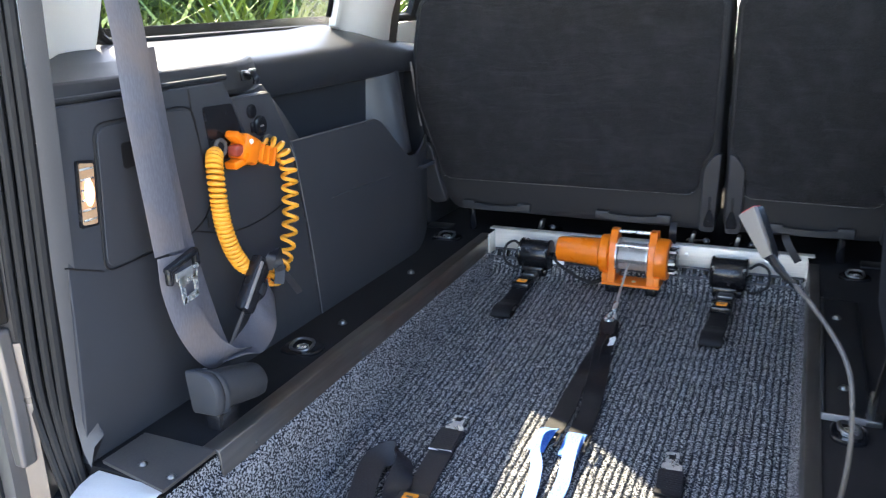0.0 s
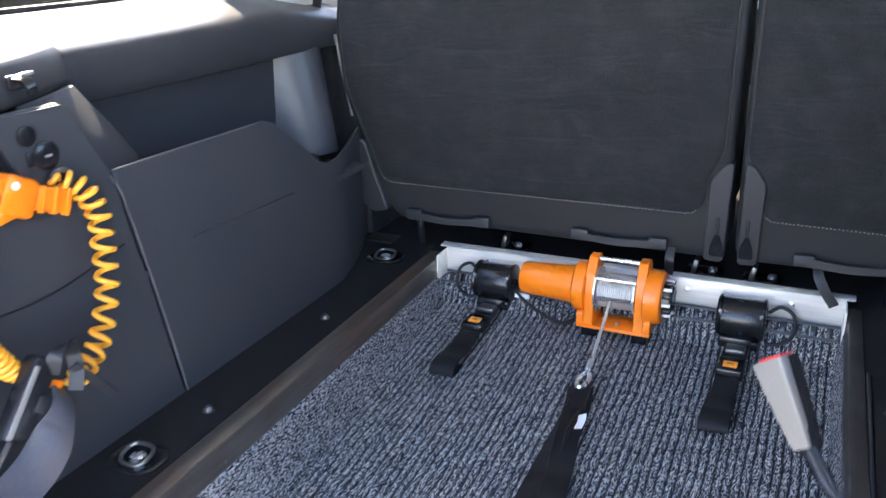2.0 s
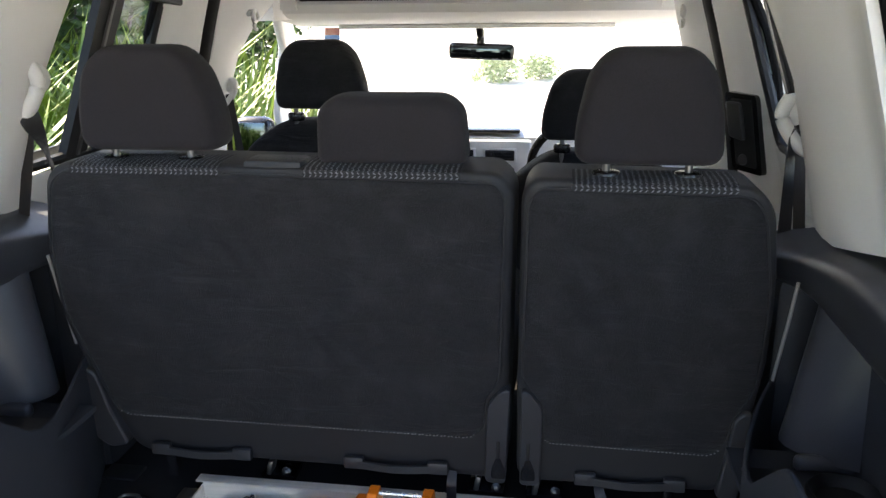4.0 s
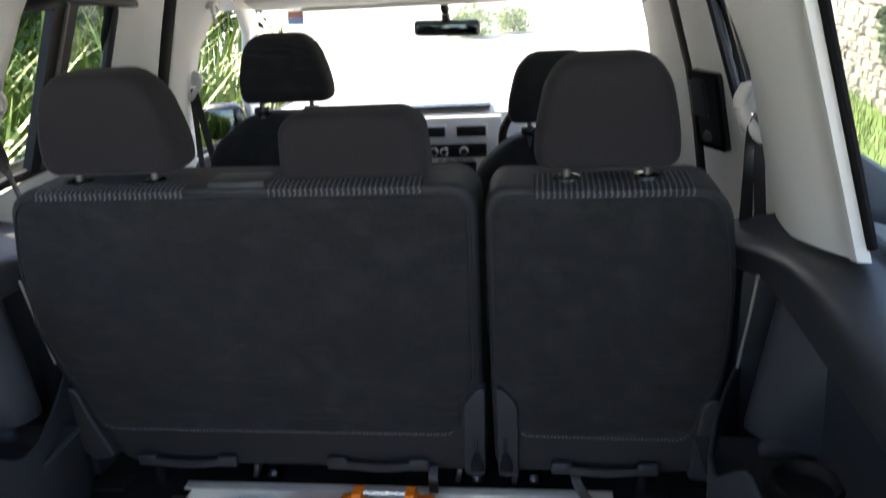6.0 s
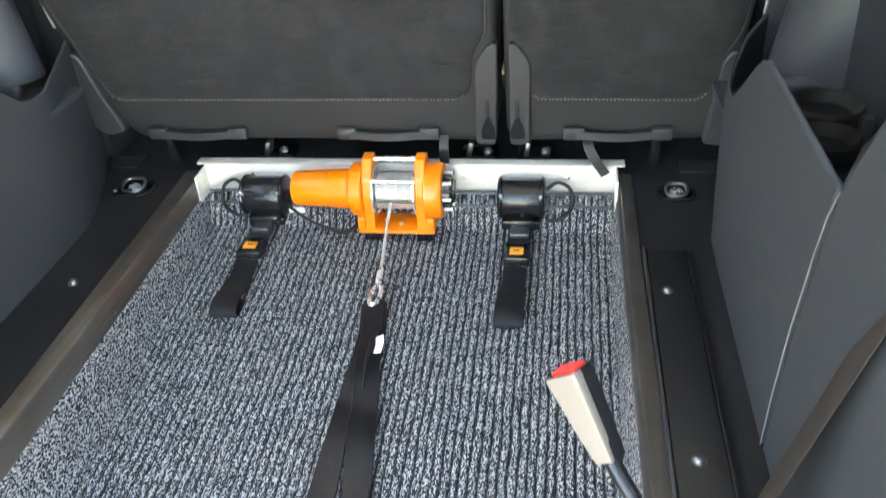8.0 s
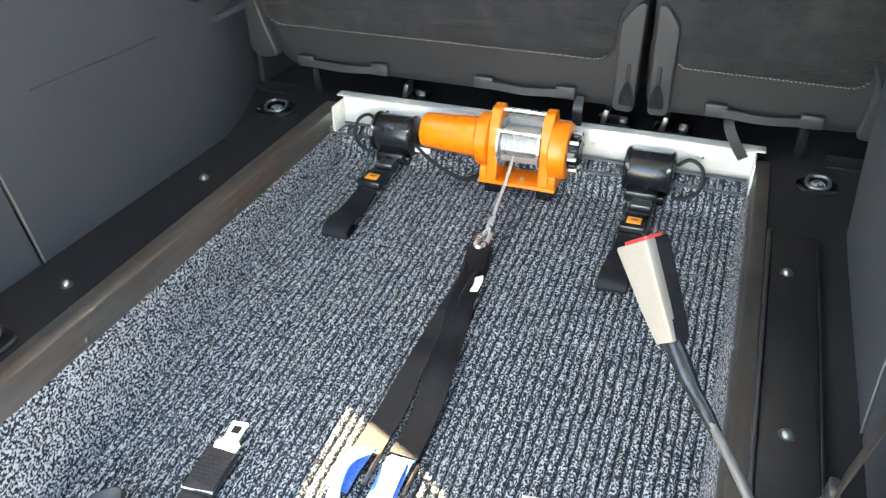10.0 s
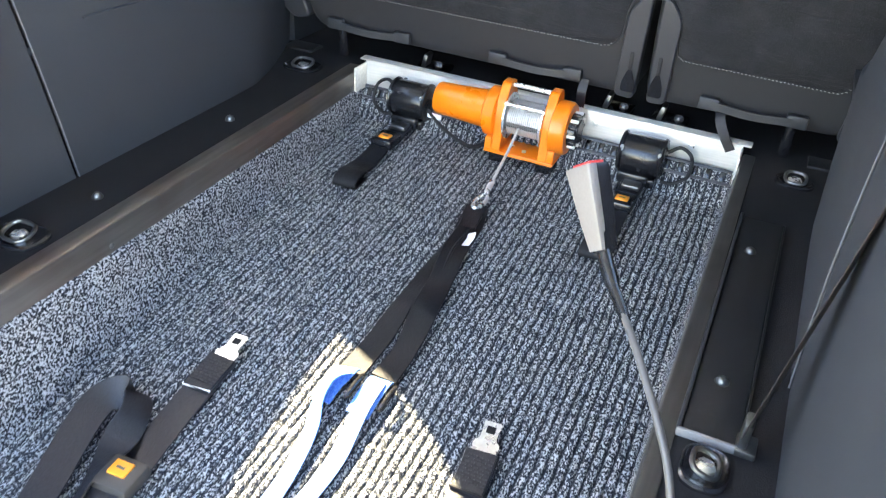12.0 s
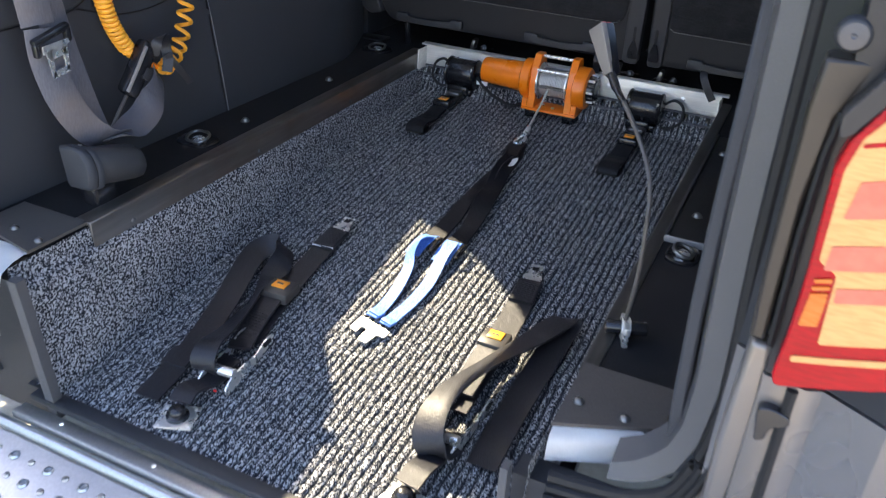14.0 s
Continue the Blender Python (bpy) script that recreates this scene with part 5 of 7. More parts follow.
# ---- hardware on the load floor ----
def tie_ring(x, y, ang, size=1.0):
    o = thing("tie_down_ring", "chromed folding lashing ring in a black floor dish", "lashing ring", "lashing rings")
    t = turn_z(ang)
    def pt(a, b, z):
        v = t @ Vector((a * size, b * size, 0))
        return (x + v.x, y + v.y, z)
    out = rounded([(-0.042, -0.032), (0.042, -0.032), (0.042, 0.032), (-0.042, 0.032)], 0.031, 6)
    part("dish", loft([[pt(a * f, b * f, z) for a, b in out] for f, z in ((1.0, -0.002), (0.99, 0.004), (0.90, 0.006), (0.82, 0.003), (0.6, 0.0015), (0.1, 0.001))]), M_BLACKGLOSS, o)
    rr = rounded([(-0.022, -0.018), (0.022, -0.018), (0.022, 0.018), (-0.022, 0.018)], 0.0175, 6)
    part("ring", tube([Vector(pt(a, b, 0.010 + 0.004 * b / 0.016)) for a, b in rr + rr[:1]], 0.003, 8), M_BOLT, o)
    part("bolt", lathe(pt(0, 0, 0.002), (0, 0, 1), [(0, 0.012), (0.005, 0.012), (0.007, 0.008), (0.008, 0.004)], 6), M_CHROME, o)


for x, y, a in ((-0.516, -0.071, 0), (0.50, -0.067, 0), (-0.474, -0.845, 0), (0.468, -0.817, 90)):
    tie_ring(x, y, a, 0.8 if x > 0 else 1.0)
for x, y in ((-0.476, -0.375), (-0.467, -0.709), (0.458, -0.357), (0.464, -0.675)):
    o = thing("floor_bolt", "zinc dome-headed bolt with washer in the load floor", "bolt", "floor bolts")
    part("washer", cyl((x, y, 0.0), (x, y, 0.0075 if x > 0 else 0.0025), 0.009, n=18), M_BOLT, o)
    part("head", lathe((x, y, 0.0075 if x > 0 else 0.0025), (0, 0, 1), [(0, 0.0075), (0.003, 0.007), (0.006, 0.004), (0.0065, 0.001)], 16), M_BOLT, o)
o = thing("floor_cover", "long black plastic cover plate bolted to the load floor", "cover plate")
soften(part("plate", box((0.466, -0.512, 0.0035), (0.062, 0.525, 0.007), 0.002), M_DECKBLACK, o), 0.001, 1)
part("edge_left", box((0.432, -0.512, 0.005), (0.005, 0.535, 0.012), 0.002), M_PLASTIC, o)
part("edge_right", box((0.4985, -0.512, 0.004), (0.003, 0.525, 0.009), 0.001), M_DECKBLACK, o)
part("edge_end", box((0.466, -0.778, 0.005), (0.072, 0.005, 0.012), 0.002), M_HEADGREY, o)
for x in (-0.585, 0.553):
    solid("hinge_flap", box((x, 0.035, 0.002), (0.075, 0.05, 0.006), 0.002), M_DECKBLACK, "black plastic flap over a seat hinge on the floor", "flap", "hinge flaps")


# ---- things on the left side trim ----
def on_wall(y, z, out=0.0):
    """A place on the left trim, out metres proud of it."""
    return (-(lower_x(y, min(z, 0.376)) + 0.001) + out, y, z)


def wall_slab(poly, out, thick, r=0.012):
    return slab(rounded(poly, r), lambda y, z: on_wall(y, z, out), (-thick, 0, 0), steps(-1.3, -0.6, 6), [0.1, 0.2, 0.3, 0.4])


o = thing("access_door", "charcoal plastic access door with a finger notch, closed", "access door")
soften(part("panel", wall_slab([(-1.222, 0.278), (-1.045, 0.285), (-1.005, 0.305), (-0.992, 0.33), (-1.012, 0.472), (-1.035, 0.482), (-1.203, 0.478)], 0.0035, 0.003, 0.02), M_PANEL, o), 0.0015)
pl = rounded([(-1.226, 0.273), (-1.042, 0.280), (-1.001, 0.301), (-0.986, 0.33), (-1.007, 0.478), (-1.033, 0.486), (-1.207, 0.483)], 0.02)
part("shut_line", tube([Vector(on_wall(y, z, 0.0012)) for y, z in pl + pl[:1]], 0.0016, 6), M_RUBBER, o)
part("finger_notch", wall_slab([(-1.166, 0.412), (-1.124, 0.416), (-1.128, 0.452), (-1.166, 0.450)], 0.0048, 0.003, 0.006), M_RUBBER, o)

o = thing("interior_lamp", "small lit interior lamp with a ribbed lens coloured by its glow", "lamp")
part("frame", wall_slab([(-1.256, 0.347), (-1.225, 0.345), (-1.217, 0.436), (-1.247, 0.440)], 0.004, 0.006, 0.004), M_BLACKGLOSS, o)
part("lens", wall_slab([(-1.2525, 0.351), (-1.2285, 0.349), (-1.2205, 0.432), (-1.2435, 0.436)], 0.006, 0.004, 0.003), M_LAMPGLOW, o)
for k in range(6):
    part("lens_rib", box(on_wall(-1.241 + 0.0014 * k, 0.357 + 0.0140 * k, 0.0065), (0.003, 0.022, 0.003), 0.001), M_CHROME, o)
bulb = bpy.data.materials.new("bulb")
bulb.use_nodes = True
bulb.node_tree.nodes["Principled BSDF"].inputs["Emission Color"].default_value = (1.0, 0.55, 0.2, 1)
bulb.node_tree.nodes["Principled BSDF"].inputs["Emission Strength"].default_value = 1.1
part("bulb", lathe(on_wall(-1.238, 0.376, 0.007), (0, 0.1, 1), [(0, 0.002), (0.006, 0.0055), (0.018, 0.007), (0.030, 0.0055), (0.038, 0.002)], 12), bulb, o, "glowing bulb")

o = thing("socket_column", "charcoal switch column with button and power socket", "switch panel")
soften(part("body", wall_slab([(-0.872, 0.3785), (-0.752, 0.3775), (-0.806, 0.4825), (-0.908, 0.483)], 0.005, 0.006, 0.004), M_PANEL, o), 0.003, 3)
part("button", lathe(on_wall(-0.866, 0.456, 0.005), (1, 0, 0), [(0, 0.0125), (0.003, 0.0125), (0.0035, 0.010), (0.005, 0.0095), (0.0055, 0.004)], 20), M_BLACKGLOSS, o)
sk = part("power_socket", lathe(on_wall(-0.845, 0.428, 0.005), (1, 0, 0), [(0, 0.018), (0.003, 0.018), (0.0045, 0.016), (0.0055, 0.008)], 24), M_BLACKGLOSS, o)
part("mark", box(on_wall(-0.845, 0.428, 0.011), (0.0008, 0.009, 0.003)), M_HEADGREY, sk)
part("hinge_tab", box(on_wall(-0.866, 0.428, 0.007), (0.004, 0.012, 0.018), 0.0015), M_BLACKGLOSS, sk)
# no hollow here: a flat black sheet paints the recess's shade
solid("stowage_shade", wall_slab([(-0.975, 0.385), (-0.878, 0.385), (-0.912, 0.476), (-0.985, 0.478)], 0.0025, 0.002, 0.006), M_BLACKGLOSS, "flat black patch, the stowage recess's shade put into its colour", "recess", kind="structure")
for y, z in ((-0.968, 0.410), (-0.838, 0.396)):
    o = thing("cable_eye", "grey rubber cable eye in the side trim", "cable eye", "cable eyes")
    part("ring", tube([Vector(on_wall(y + 0.013 * math.cos(a), z + 0.013 * math.sin(a), 0.016)) for a in [2 * math.pi * k / 20 for k in range(21)]], 0.0035, 8), M_STALK, o)
    part("hole", lathe(on_wall(y, z, 0.003), (1, 0, 0), [(0, 0.013), (0.012, 0.012), (0.012, 0.0)], 20), M_RUBBER, o)
solid("trim_bead", tube([Vector((-lower_x(y, z) + 0.0008, y, z)) for y, z in ((-0.62, 0.243), (-0.56, 0.241), (-0.50, 0.239), (-0.44, 0.237), (-0.36, 0.235))], 0.0022, 8), M_PANEL, "fine moulded bead along the side trim", "bead", kind="structure")
o = thing("bag_hook", "black folding bag hook on the shelf box, highlight added in chrome", "hook")
part("base", box((-0.541, -0.848, 0.516), (0.006, 0.026, 0.018), 0.003), M_BLACKGLOSS, o)
part("arm", ribbon([(-0.537, -0.852, 0.522), (-0.526, -0.848, 0.519), (-0.521, -0.845, 0.510), (-0.524, -0.843, 0.503)], 0.012, 0.004, (0.2, 1, 0.2)), M_BLACKGLOSS, o)
# chrome sliver in place of the highlight on the black hook
part("clip", box((-0.532, -0.840, 0.525), (0.004, 0.018, 0.004), 0.001), M_CHROME, o)
for pts, w in (([(-1.035, 0.283), (-0.95, 0.258), (-0.86, 0.257), (-0.752, 0.278)], 0.0016), ([(-1.29, 0.30), (-1.25, 0.285), (-1.228, 0.276)], 0.0014), ([(-1.011, 0.510), (-1.007, 0.44), (-1.003, 0.36), (-1.001, 0.28)], 0.0016)):
    solid("trim_groove", tube([Vector(on_wall(p.x, p.y, 0.0004)) for p in curve_pts([(a, b, 0) for a, b in pts], 5)], w, 6), M_RUBBER, "fine dark groove line in the side trim", "groove", "trim grooves", "structure")


def coil(path, radius, turns, wire, squash=1.0):
    c = curve_pts(path, 24)
    fr = frames_along(c, Vector((1, 0, 0)))
    total = len(c) - 1
    n = int(turns * 16)
    pts = []
    for k in range(n + 1):
        f = k / n * total
        i = min(int(f), total - 1)
        p = fr[i][0].lerp(fr[i + 1][0], f - i)
        s, u = fr[i][1].lerp(fr[i + 1][1], f - i), fr[i][2].lerp(fr[i + 1][2], f - i)
        a = 2 * math.pi * turns * k / n
        rr = radius * min(1.0, 0.3 + 8 * k / n, 0.3 + 8 * (1 - k / n))
        pts.append(p + rr * (math.cos(a) * s + squash * math.sin(a) * u))
    return tube(pts, wire, 7)


o = thing("coiled_lead", "orange-yellow coiled control lead hanging on the side trim", "coiled cable")
part("tight_coil", coil([(-0.515, -0.978, 0.408), (-0.500, -1.003, 0.390), (-0.49, -1.014, 0.335), (-0.488, -1.012, 0.29), (-0.486, -0.998, 0.242), (-0.480, -0.972, 0.196)], 0.0112, 32, 0.0038), M_YELLOW, o)
part("loose_coil", coil([(-0.515, -0.852, 0.400), (-0.50, -0.828, 0.386), (-0.495, -0.812, 0.350), (-0.493, -0.815, 0.30), (-0.492, -0.824, 0.245), (-0.490, -0.850, 0.190), (-0.486, -0.885, 0.164), (-0.482, -0.915, 0.158)], 0.0125, 17, 0.0038), M_YELLOW, o)
part("tail", tube(curve_pts([(-0.476, -0.966, 0.198), (-0.470, -0.950, 0.182), (-0.468, -0.935, 0.172)], 5), 0.005, 8), M_ORANGE, o, "orange sleeve at the handset")
o = thing("plug_connector", "orange plastic plug and socket joined on the side trim", "plug connector")
pb = part("plug_body", box((-0.508, -0.922, 0.402), (0.036, 0.046, 0.048), 0.008, turn=turn_x(-28)), M_ORANGE, o)
for dz, dy, a in ((0.020, -0.020, -40), (-0.018, -0.026, 8)):
    part("jaw", box((-0.506, -0.922 + dy, 0.402 + dz), (0.026, 0.040, 0.014), 0.004, turn=turn_x(a)), M_ORANGE, pb)
part("throat", box((-0.505, -0.950, 0.405), (0.022, 0.022, 0.020), 0.006), M_COPPER, pb, "dark red plug throat")
sb = part("socket_body", box((-0.508, -0.878, 0.385), (0.030, 0.052, 0.030), 0.006, turn=turn_x(-22)), M_ORANGE, o)
for k in range(3):
    part("rib", box((-0.496, -0.894 + 0.016 * k, 0.391 - 0.0065 * k), (0.012, 0.005, 0.033), 0.0015, turn=turn_x(-22)), M_ORANGE, sb)
part("rivet", lathe((-0.490, -0.926, 0.417), (1, 0, 0.2), [(0, 0.005), (0.002, 0.004), (0.003, 0.001)], 10), M_TAGWHITE, pb)
part("keeper", box((-0.508, -0.909, 0.378), (0.02, 0.026, 0.012), 0.003), M_RUBBER, o)
o.location.y += 0.010
o.location.z -= 0.004

o = thing("winch_handset", "black pendant handset tied up with a webbing loop", "handset")
hd = Vector((0, -0.064, -0.075)).normalized()
ang = math.degrees(math.atan2(hd.z, hd.y))
body = part("body", box((-0.462, -0.985, 0.182), (0.024, 0.100, 0.036), 0.008, turn=turn_x(ang)), M_BLACKGLOSS, o)
part("side_strip", box((-0.449, -0.998, 0.187), (0.003, 0.085, 0.007), 0.001, turn=turn_x(ang)), M_HEADGREY, body)
part("rocker", box((-0.449, -0.977, 0.172), (0.004, 0.020, 0.014), 0.002, turn=turn_x(ang)), M_PLASTIC, body)
part("pull_cord", tube(curve_pts([(-0.462, -1.018, 0.143), (-0.462, -1.045, 0.115), (-0.463, -1.068, 0.085)], 4), 0.003, 8), M_STALK, o)
part("tie_loop", ribbon([(-0.452, -0.955, 0.200), (-0.446, -0.948, 0.222), (-0.450, -0.928, 0.228), (-0.458, -0.918, 0.206), (-0.452, -0.922, 0.185), (-0.450, -0.930, 0.165)], 0.018, 0.003, (0.5, 0.6, 0.3)), M_WEB, o)
part("tie_tail", ribbon([(-0.452, -0.925, 0.195), (-0.444, -0.905, 0.165), (-0.440, -0.885, 0.135)], 0.012, 0.002, (0.6, 0.6, 0.3)), M_WEB, o)

# lap and shoulder belt on the left
o = thing("seat_belt", "dusty grey seat belt hanging slack with its tongue", "seat belt", "load-space belts")
part("shoulder_web", ribbon([(-0.562, -1.150, 1.02), (-0.535, -1.156, 0.85), (-0.492, -1.158, 0.64), (-0.476, -1.166, 0.50), (-0.470, -1.163, 0.38), (-0.466, -1.160, 0.29)], 0.050, 0.0016, (0.25, 1, 0.0)), M_BELT, o)
part("behind_web", ribbon([(-0.484, -1.145, 0.58), (-0.486, -1.132, 0.42), (-0.480, -1.120, 0.28), (-0.466, -1.105, 0.16), (-0.452, -1.098, 0.10)], 0.048, 0.0016, (0.15, 1, 0.1)), M_BELT, o)
part("lap_web", ribbon([(-0.464, -1.158, 0.285), (-0.462, -1.160, 0.235), (-0.456, -1.148, 0.175), (-0.450, -1.122, 0.122), (-0.445, -1.095, 0.098), (-0.440, -1.055, 0.092)], 0.050, 0.0016, [(0.25, 1, 0), (0.25, 1, 0.1), (0.35, 0.9, 0.2), (0.5, 0.6, 0.5), (0.9, 0.1, 0.5)]), M_BELT, o)
part("return_web", ribbon([(-0.430, -1.09, 0.097), (-0.436, -1.045, 0.098), (-0.446, -1.000, 0.106), (-0.455, -0.965, 0.127), (-0.459, -0.945, 0.152), (-0.470, -0.940, 0.172)], 0.050, 0.0016, [(0.9, 0.0, 0.4), (0.8, 0.2, -0.6), (0.5, 0.6, -0.5), (-0.3, 0.9, -0.6), (-0.75, 0.7, -0.4)]), M_BELT, o)
tg = part("tongue", box((-0.456, -1.150, 0.276), (0.014, 0.070, 0.012), 0.005, turn=turn_x(14)), M_BLACKGLOSS, o, "black belt tongue with steel blade")
for e in (-1, 1):
    part("shoulder", box((-0.455, -1.150 + e * 0.029, 0.264 + e * 0.007), (0.012, 0.010, 0.022), 0.004), M_BLACKGLOSS, tg)
bm = bmesh.new()
for poly in ([(-1.176, 0.252), (-1.128, 0.262), (-1.130, 0.268), (-1.176, 0.264)], [(-1.172, 0.256), (-1.163, 0.256), (-1.161, 0.218), (-1.167, 0.214)], [(-1.142, 0.262), (-1.133, 0.262), (-1.135, 0.220), (-1.141, 0.222)], [(-1.167, 0.214), (-1.135, 0.219), (-1.136, 0.228), (-1.165, 0.224)], [(-1.166, 0.242), (-1.137, 0.247), (-1.137, 0.258), (-1.166, 0.258)]):
    slab(poly, lambda y, z: (-0.446, y, z), (0.0028, 0, 0), bm=bm)
part("blade", bm, M_CHROME, tg, "bright steel blade with a slot")
o = thing("belt_reel", "dark grey moulded belt reel housing on the load floor", "belt reel")
D_SHAPE = rounded([(-0.459, 0.104), (-0.412, 0.106), (-0.396, 0.072), (-0.405, 0.035), (-0.452, 0.033)], [0.004, 0.026, 0.022, 0.008, 0.005], 6)
BARREL = rounded([(-0.449, 0.102), (-0.416, 0.105), (-0.399, 0.072), (-0.412, 0.037), (-0.446, 0.037)], [0.014, 0.022, 0.022, 0.016, 0.014], 6)


def reel_ring(shape, y, f):
    """One section of the reel, sinking towards the floor as it runs forward."""
    go = y + 1.168
    return [(-0.428 + (x + 0.428) * f + 0.2 * go, y, max(0.004, 0.072 + (z - 0.070) * f - 0.18 * go)) for x, z in shape]


housing = part("housing", loft([reel_ring(BARREL, y, f) for y, f in ((-1.150, 0.90), (-1.146, 0.97), (-1.11, 0.95), (-1.079, 0.90), (-1.068, 0.82), (-1.063, 0.66))]), M_PLASTIC, o)
part("end_cap", loft([reel_ring(D_SHAPE, y, f) for y, f in ((-1.173, 0.90), (-1.170, 0.985), (-1.166, 1.0), (-1.161, 1.0), (-1.159, 0.97))]), M_PANEL, housing, "smooth grey end cap")
part("groove", loft([reel_ring(D_SHAPE, y, 0.94) for y in (-1.160, -1.1555)]), M_RUBBER, housing)
part("collar", loft([reel_ring(D_SHAPE, y, f) for y, f in ((-1.1565, 0.97), (-1.155, 1.0), (-1.150, 0.99), (-1.146, 0.95))]), M_PANEL, housing)
part("foot", box((-0.428, -1.135, 0.018), (0.030, 0.045, 0.034), 0.004), M_BLACKGLOSS, o)
part("guide_screw", lathe((-0.440, -1.150, 0.099), (0, 0, 1), [(0, 0.006), (0.003, 0.005), (0.004, 0.002)], 10), M_CHROME, o)

# right belt clipped to the floor
o = thing("seat_belt", "dark brown seat belt stretched up from a floor clip", "seat belt", "load-space belts")
part("web", ribbon([(0.500, -0.778, 0.045), (0.514, -0.812, 0.20), (0.543, -0.875, 0.50), (0.565, -0.95, 0.80), (0.575, -1.02, 1.05)], 0.046, 0.0016, (0.3, 0.95, 0.1)), M_BROWNBELT, o)
cl = part("floor_clip", box((0.498, -0.772, 0.030), (0.010, 0.022, 0.045), 0.003, turn=turn_x(12)), M_BOLT, o, "dull steel snap clip")
part("eye_plate", box((0.503, -0.768, 0.006), (0.022, 0.030, 0.010), 0.002), M_BOLT, cl)

# cup trays in both pockets
for sgn in (-1, 1):
    o = thing("cup_tray", "dark moulded cup tray inside the side pocket", "cup tray", "cup trays")
    for x, y, r in ((0.655, -0.252, 0.045), (0.634, -0.350, 0.035)):
        part("cup_ring", lathe((sgn * x, y, 0.234), (0, 0, 1), [(0.0, r + 0.007), (0.018, r + 0.006), (0.022, r + 0.002), (0.018, r - 0.003), (0.006, r - 0.008), (0.004, r - 0.012), (0.004, 0.001)], 32), M_RUBBER, o)
    part("back_ridge", box((sgn * 0.668, -0.150, 0.236), (0.105, 0.022, 0.026), 0.010, 3), M_BULGE, o, "rounded ridge across the tray")
    part("divider", box((sgn * 0.688, -0.315, 0.245), (0.016, 0.014, 0.040), 0.005), M_BULGE, o)
    part("tray_floor", box((sgn * 0.615, -0.42, 0.227), (0.15, 0.52, 0.004), 0.001), M_PLASTIC, o)

# flexible belt buckle stalk
o = thing("buckle_stalk", "seat belt buckle on a long curved grey stalk", "belt buckle")
part("stalk", tube(curve_pts([(0.441, -1.083, 0.022), (0.447, -1.092, 0.085), (0.447, -1.093, 0.155), (0.436, -1.070, 0.222), (0.396, -1.018, 0.268), (0.346, -0.950, 0.296)], 8), 0.0029, 10), M_STALK, o)
part("neck", tube(curve_pts([(0.376, -0.990, 0.280), (0.354, -0.960, 0.292), (0.339, -0.938, 0.305)], 4), [0.0035] + [0.0045] * 3 + [0.006] * 5, 10), M_BLACKGLOSS, o)
H0 = Vector((0.342, -0.942, 0.299))
d = Vector((-0.45, 0.424, 0.786)).normalized()
pale = Vector((-0.6, -0.8, 0.2))
pale = (pale - d * pale.dot(d)).normalized()
across = d.cross(pale).normalized()
def head_pt(a, b, c):
    return H0 + d * (a * 0.88) + across * (b * 0.74) + pale * (c * 0.80)
SQ = rounded([(-1, -1), (1, -1), (1, 1), (-1, 1)], 0.25, 3)
bh = part("buckle_head", loft([[head_pt(a, w * x, h * y - 0.004) for x, y in SQ] for a, w, h in ((0.0, 0.008, 0.006), (0.004, 0.010, 0.009), (0.03, 0.013, 0.011), (0.074, 0.0175, 0.013), (0.080, 0.017, 0.0125))]), M_BLACKGLOSS, o, "black buckle housing")
part("face_shell", loft([[head_pt(a, w * x, h * (0.55 + 0.5 * y)) for x, y in SQ] for a, w, h in ((0.005, 0.0098, 0.008), (0.03, 0.0132, 0.010), (0.078, 0.0182, 0.0118), (0.080, 0.0174, 0.0113))]), M_BUCKLE, bh, "pale grey shell half")
part("press_button", loft([[head_pt(a, 0.0140 * x, 0.0095 * y - 0.0035) for x, y in SQ] for a in (0.076, 0.0815, 0.0825)]), M_REDPL, bh, "red release button")
fk = part("fork", box((0.443, -1.086, 0.014), (0.008, 0.040, 0.030), 0.002, turn=turn_z(20)), M_CHROME, o, "zinc-plated fork plate")
part("pivot", cyl((0.418, -1.090, 0.016), (0.470, -1.072, 0.016), 0.0095, n=16, bevel=0.003), M_BLACKGLOSS, fk)
part("washer", cyl((0.437, -1.084, 0.016), (0.448, -1.080, 0.016), 0.014, n=16), M_CHROME, fk)

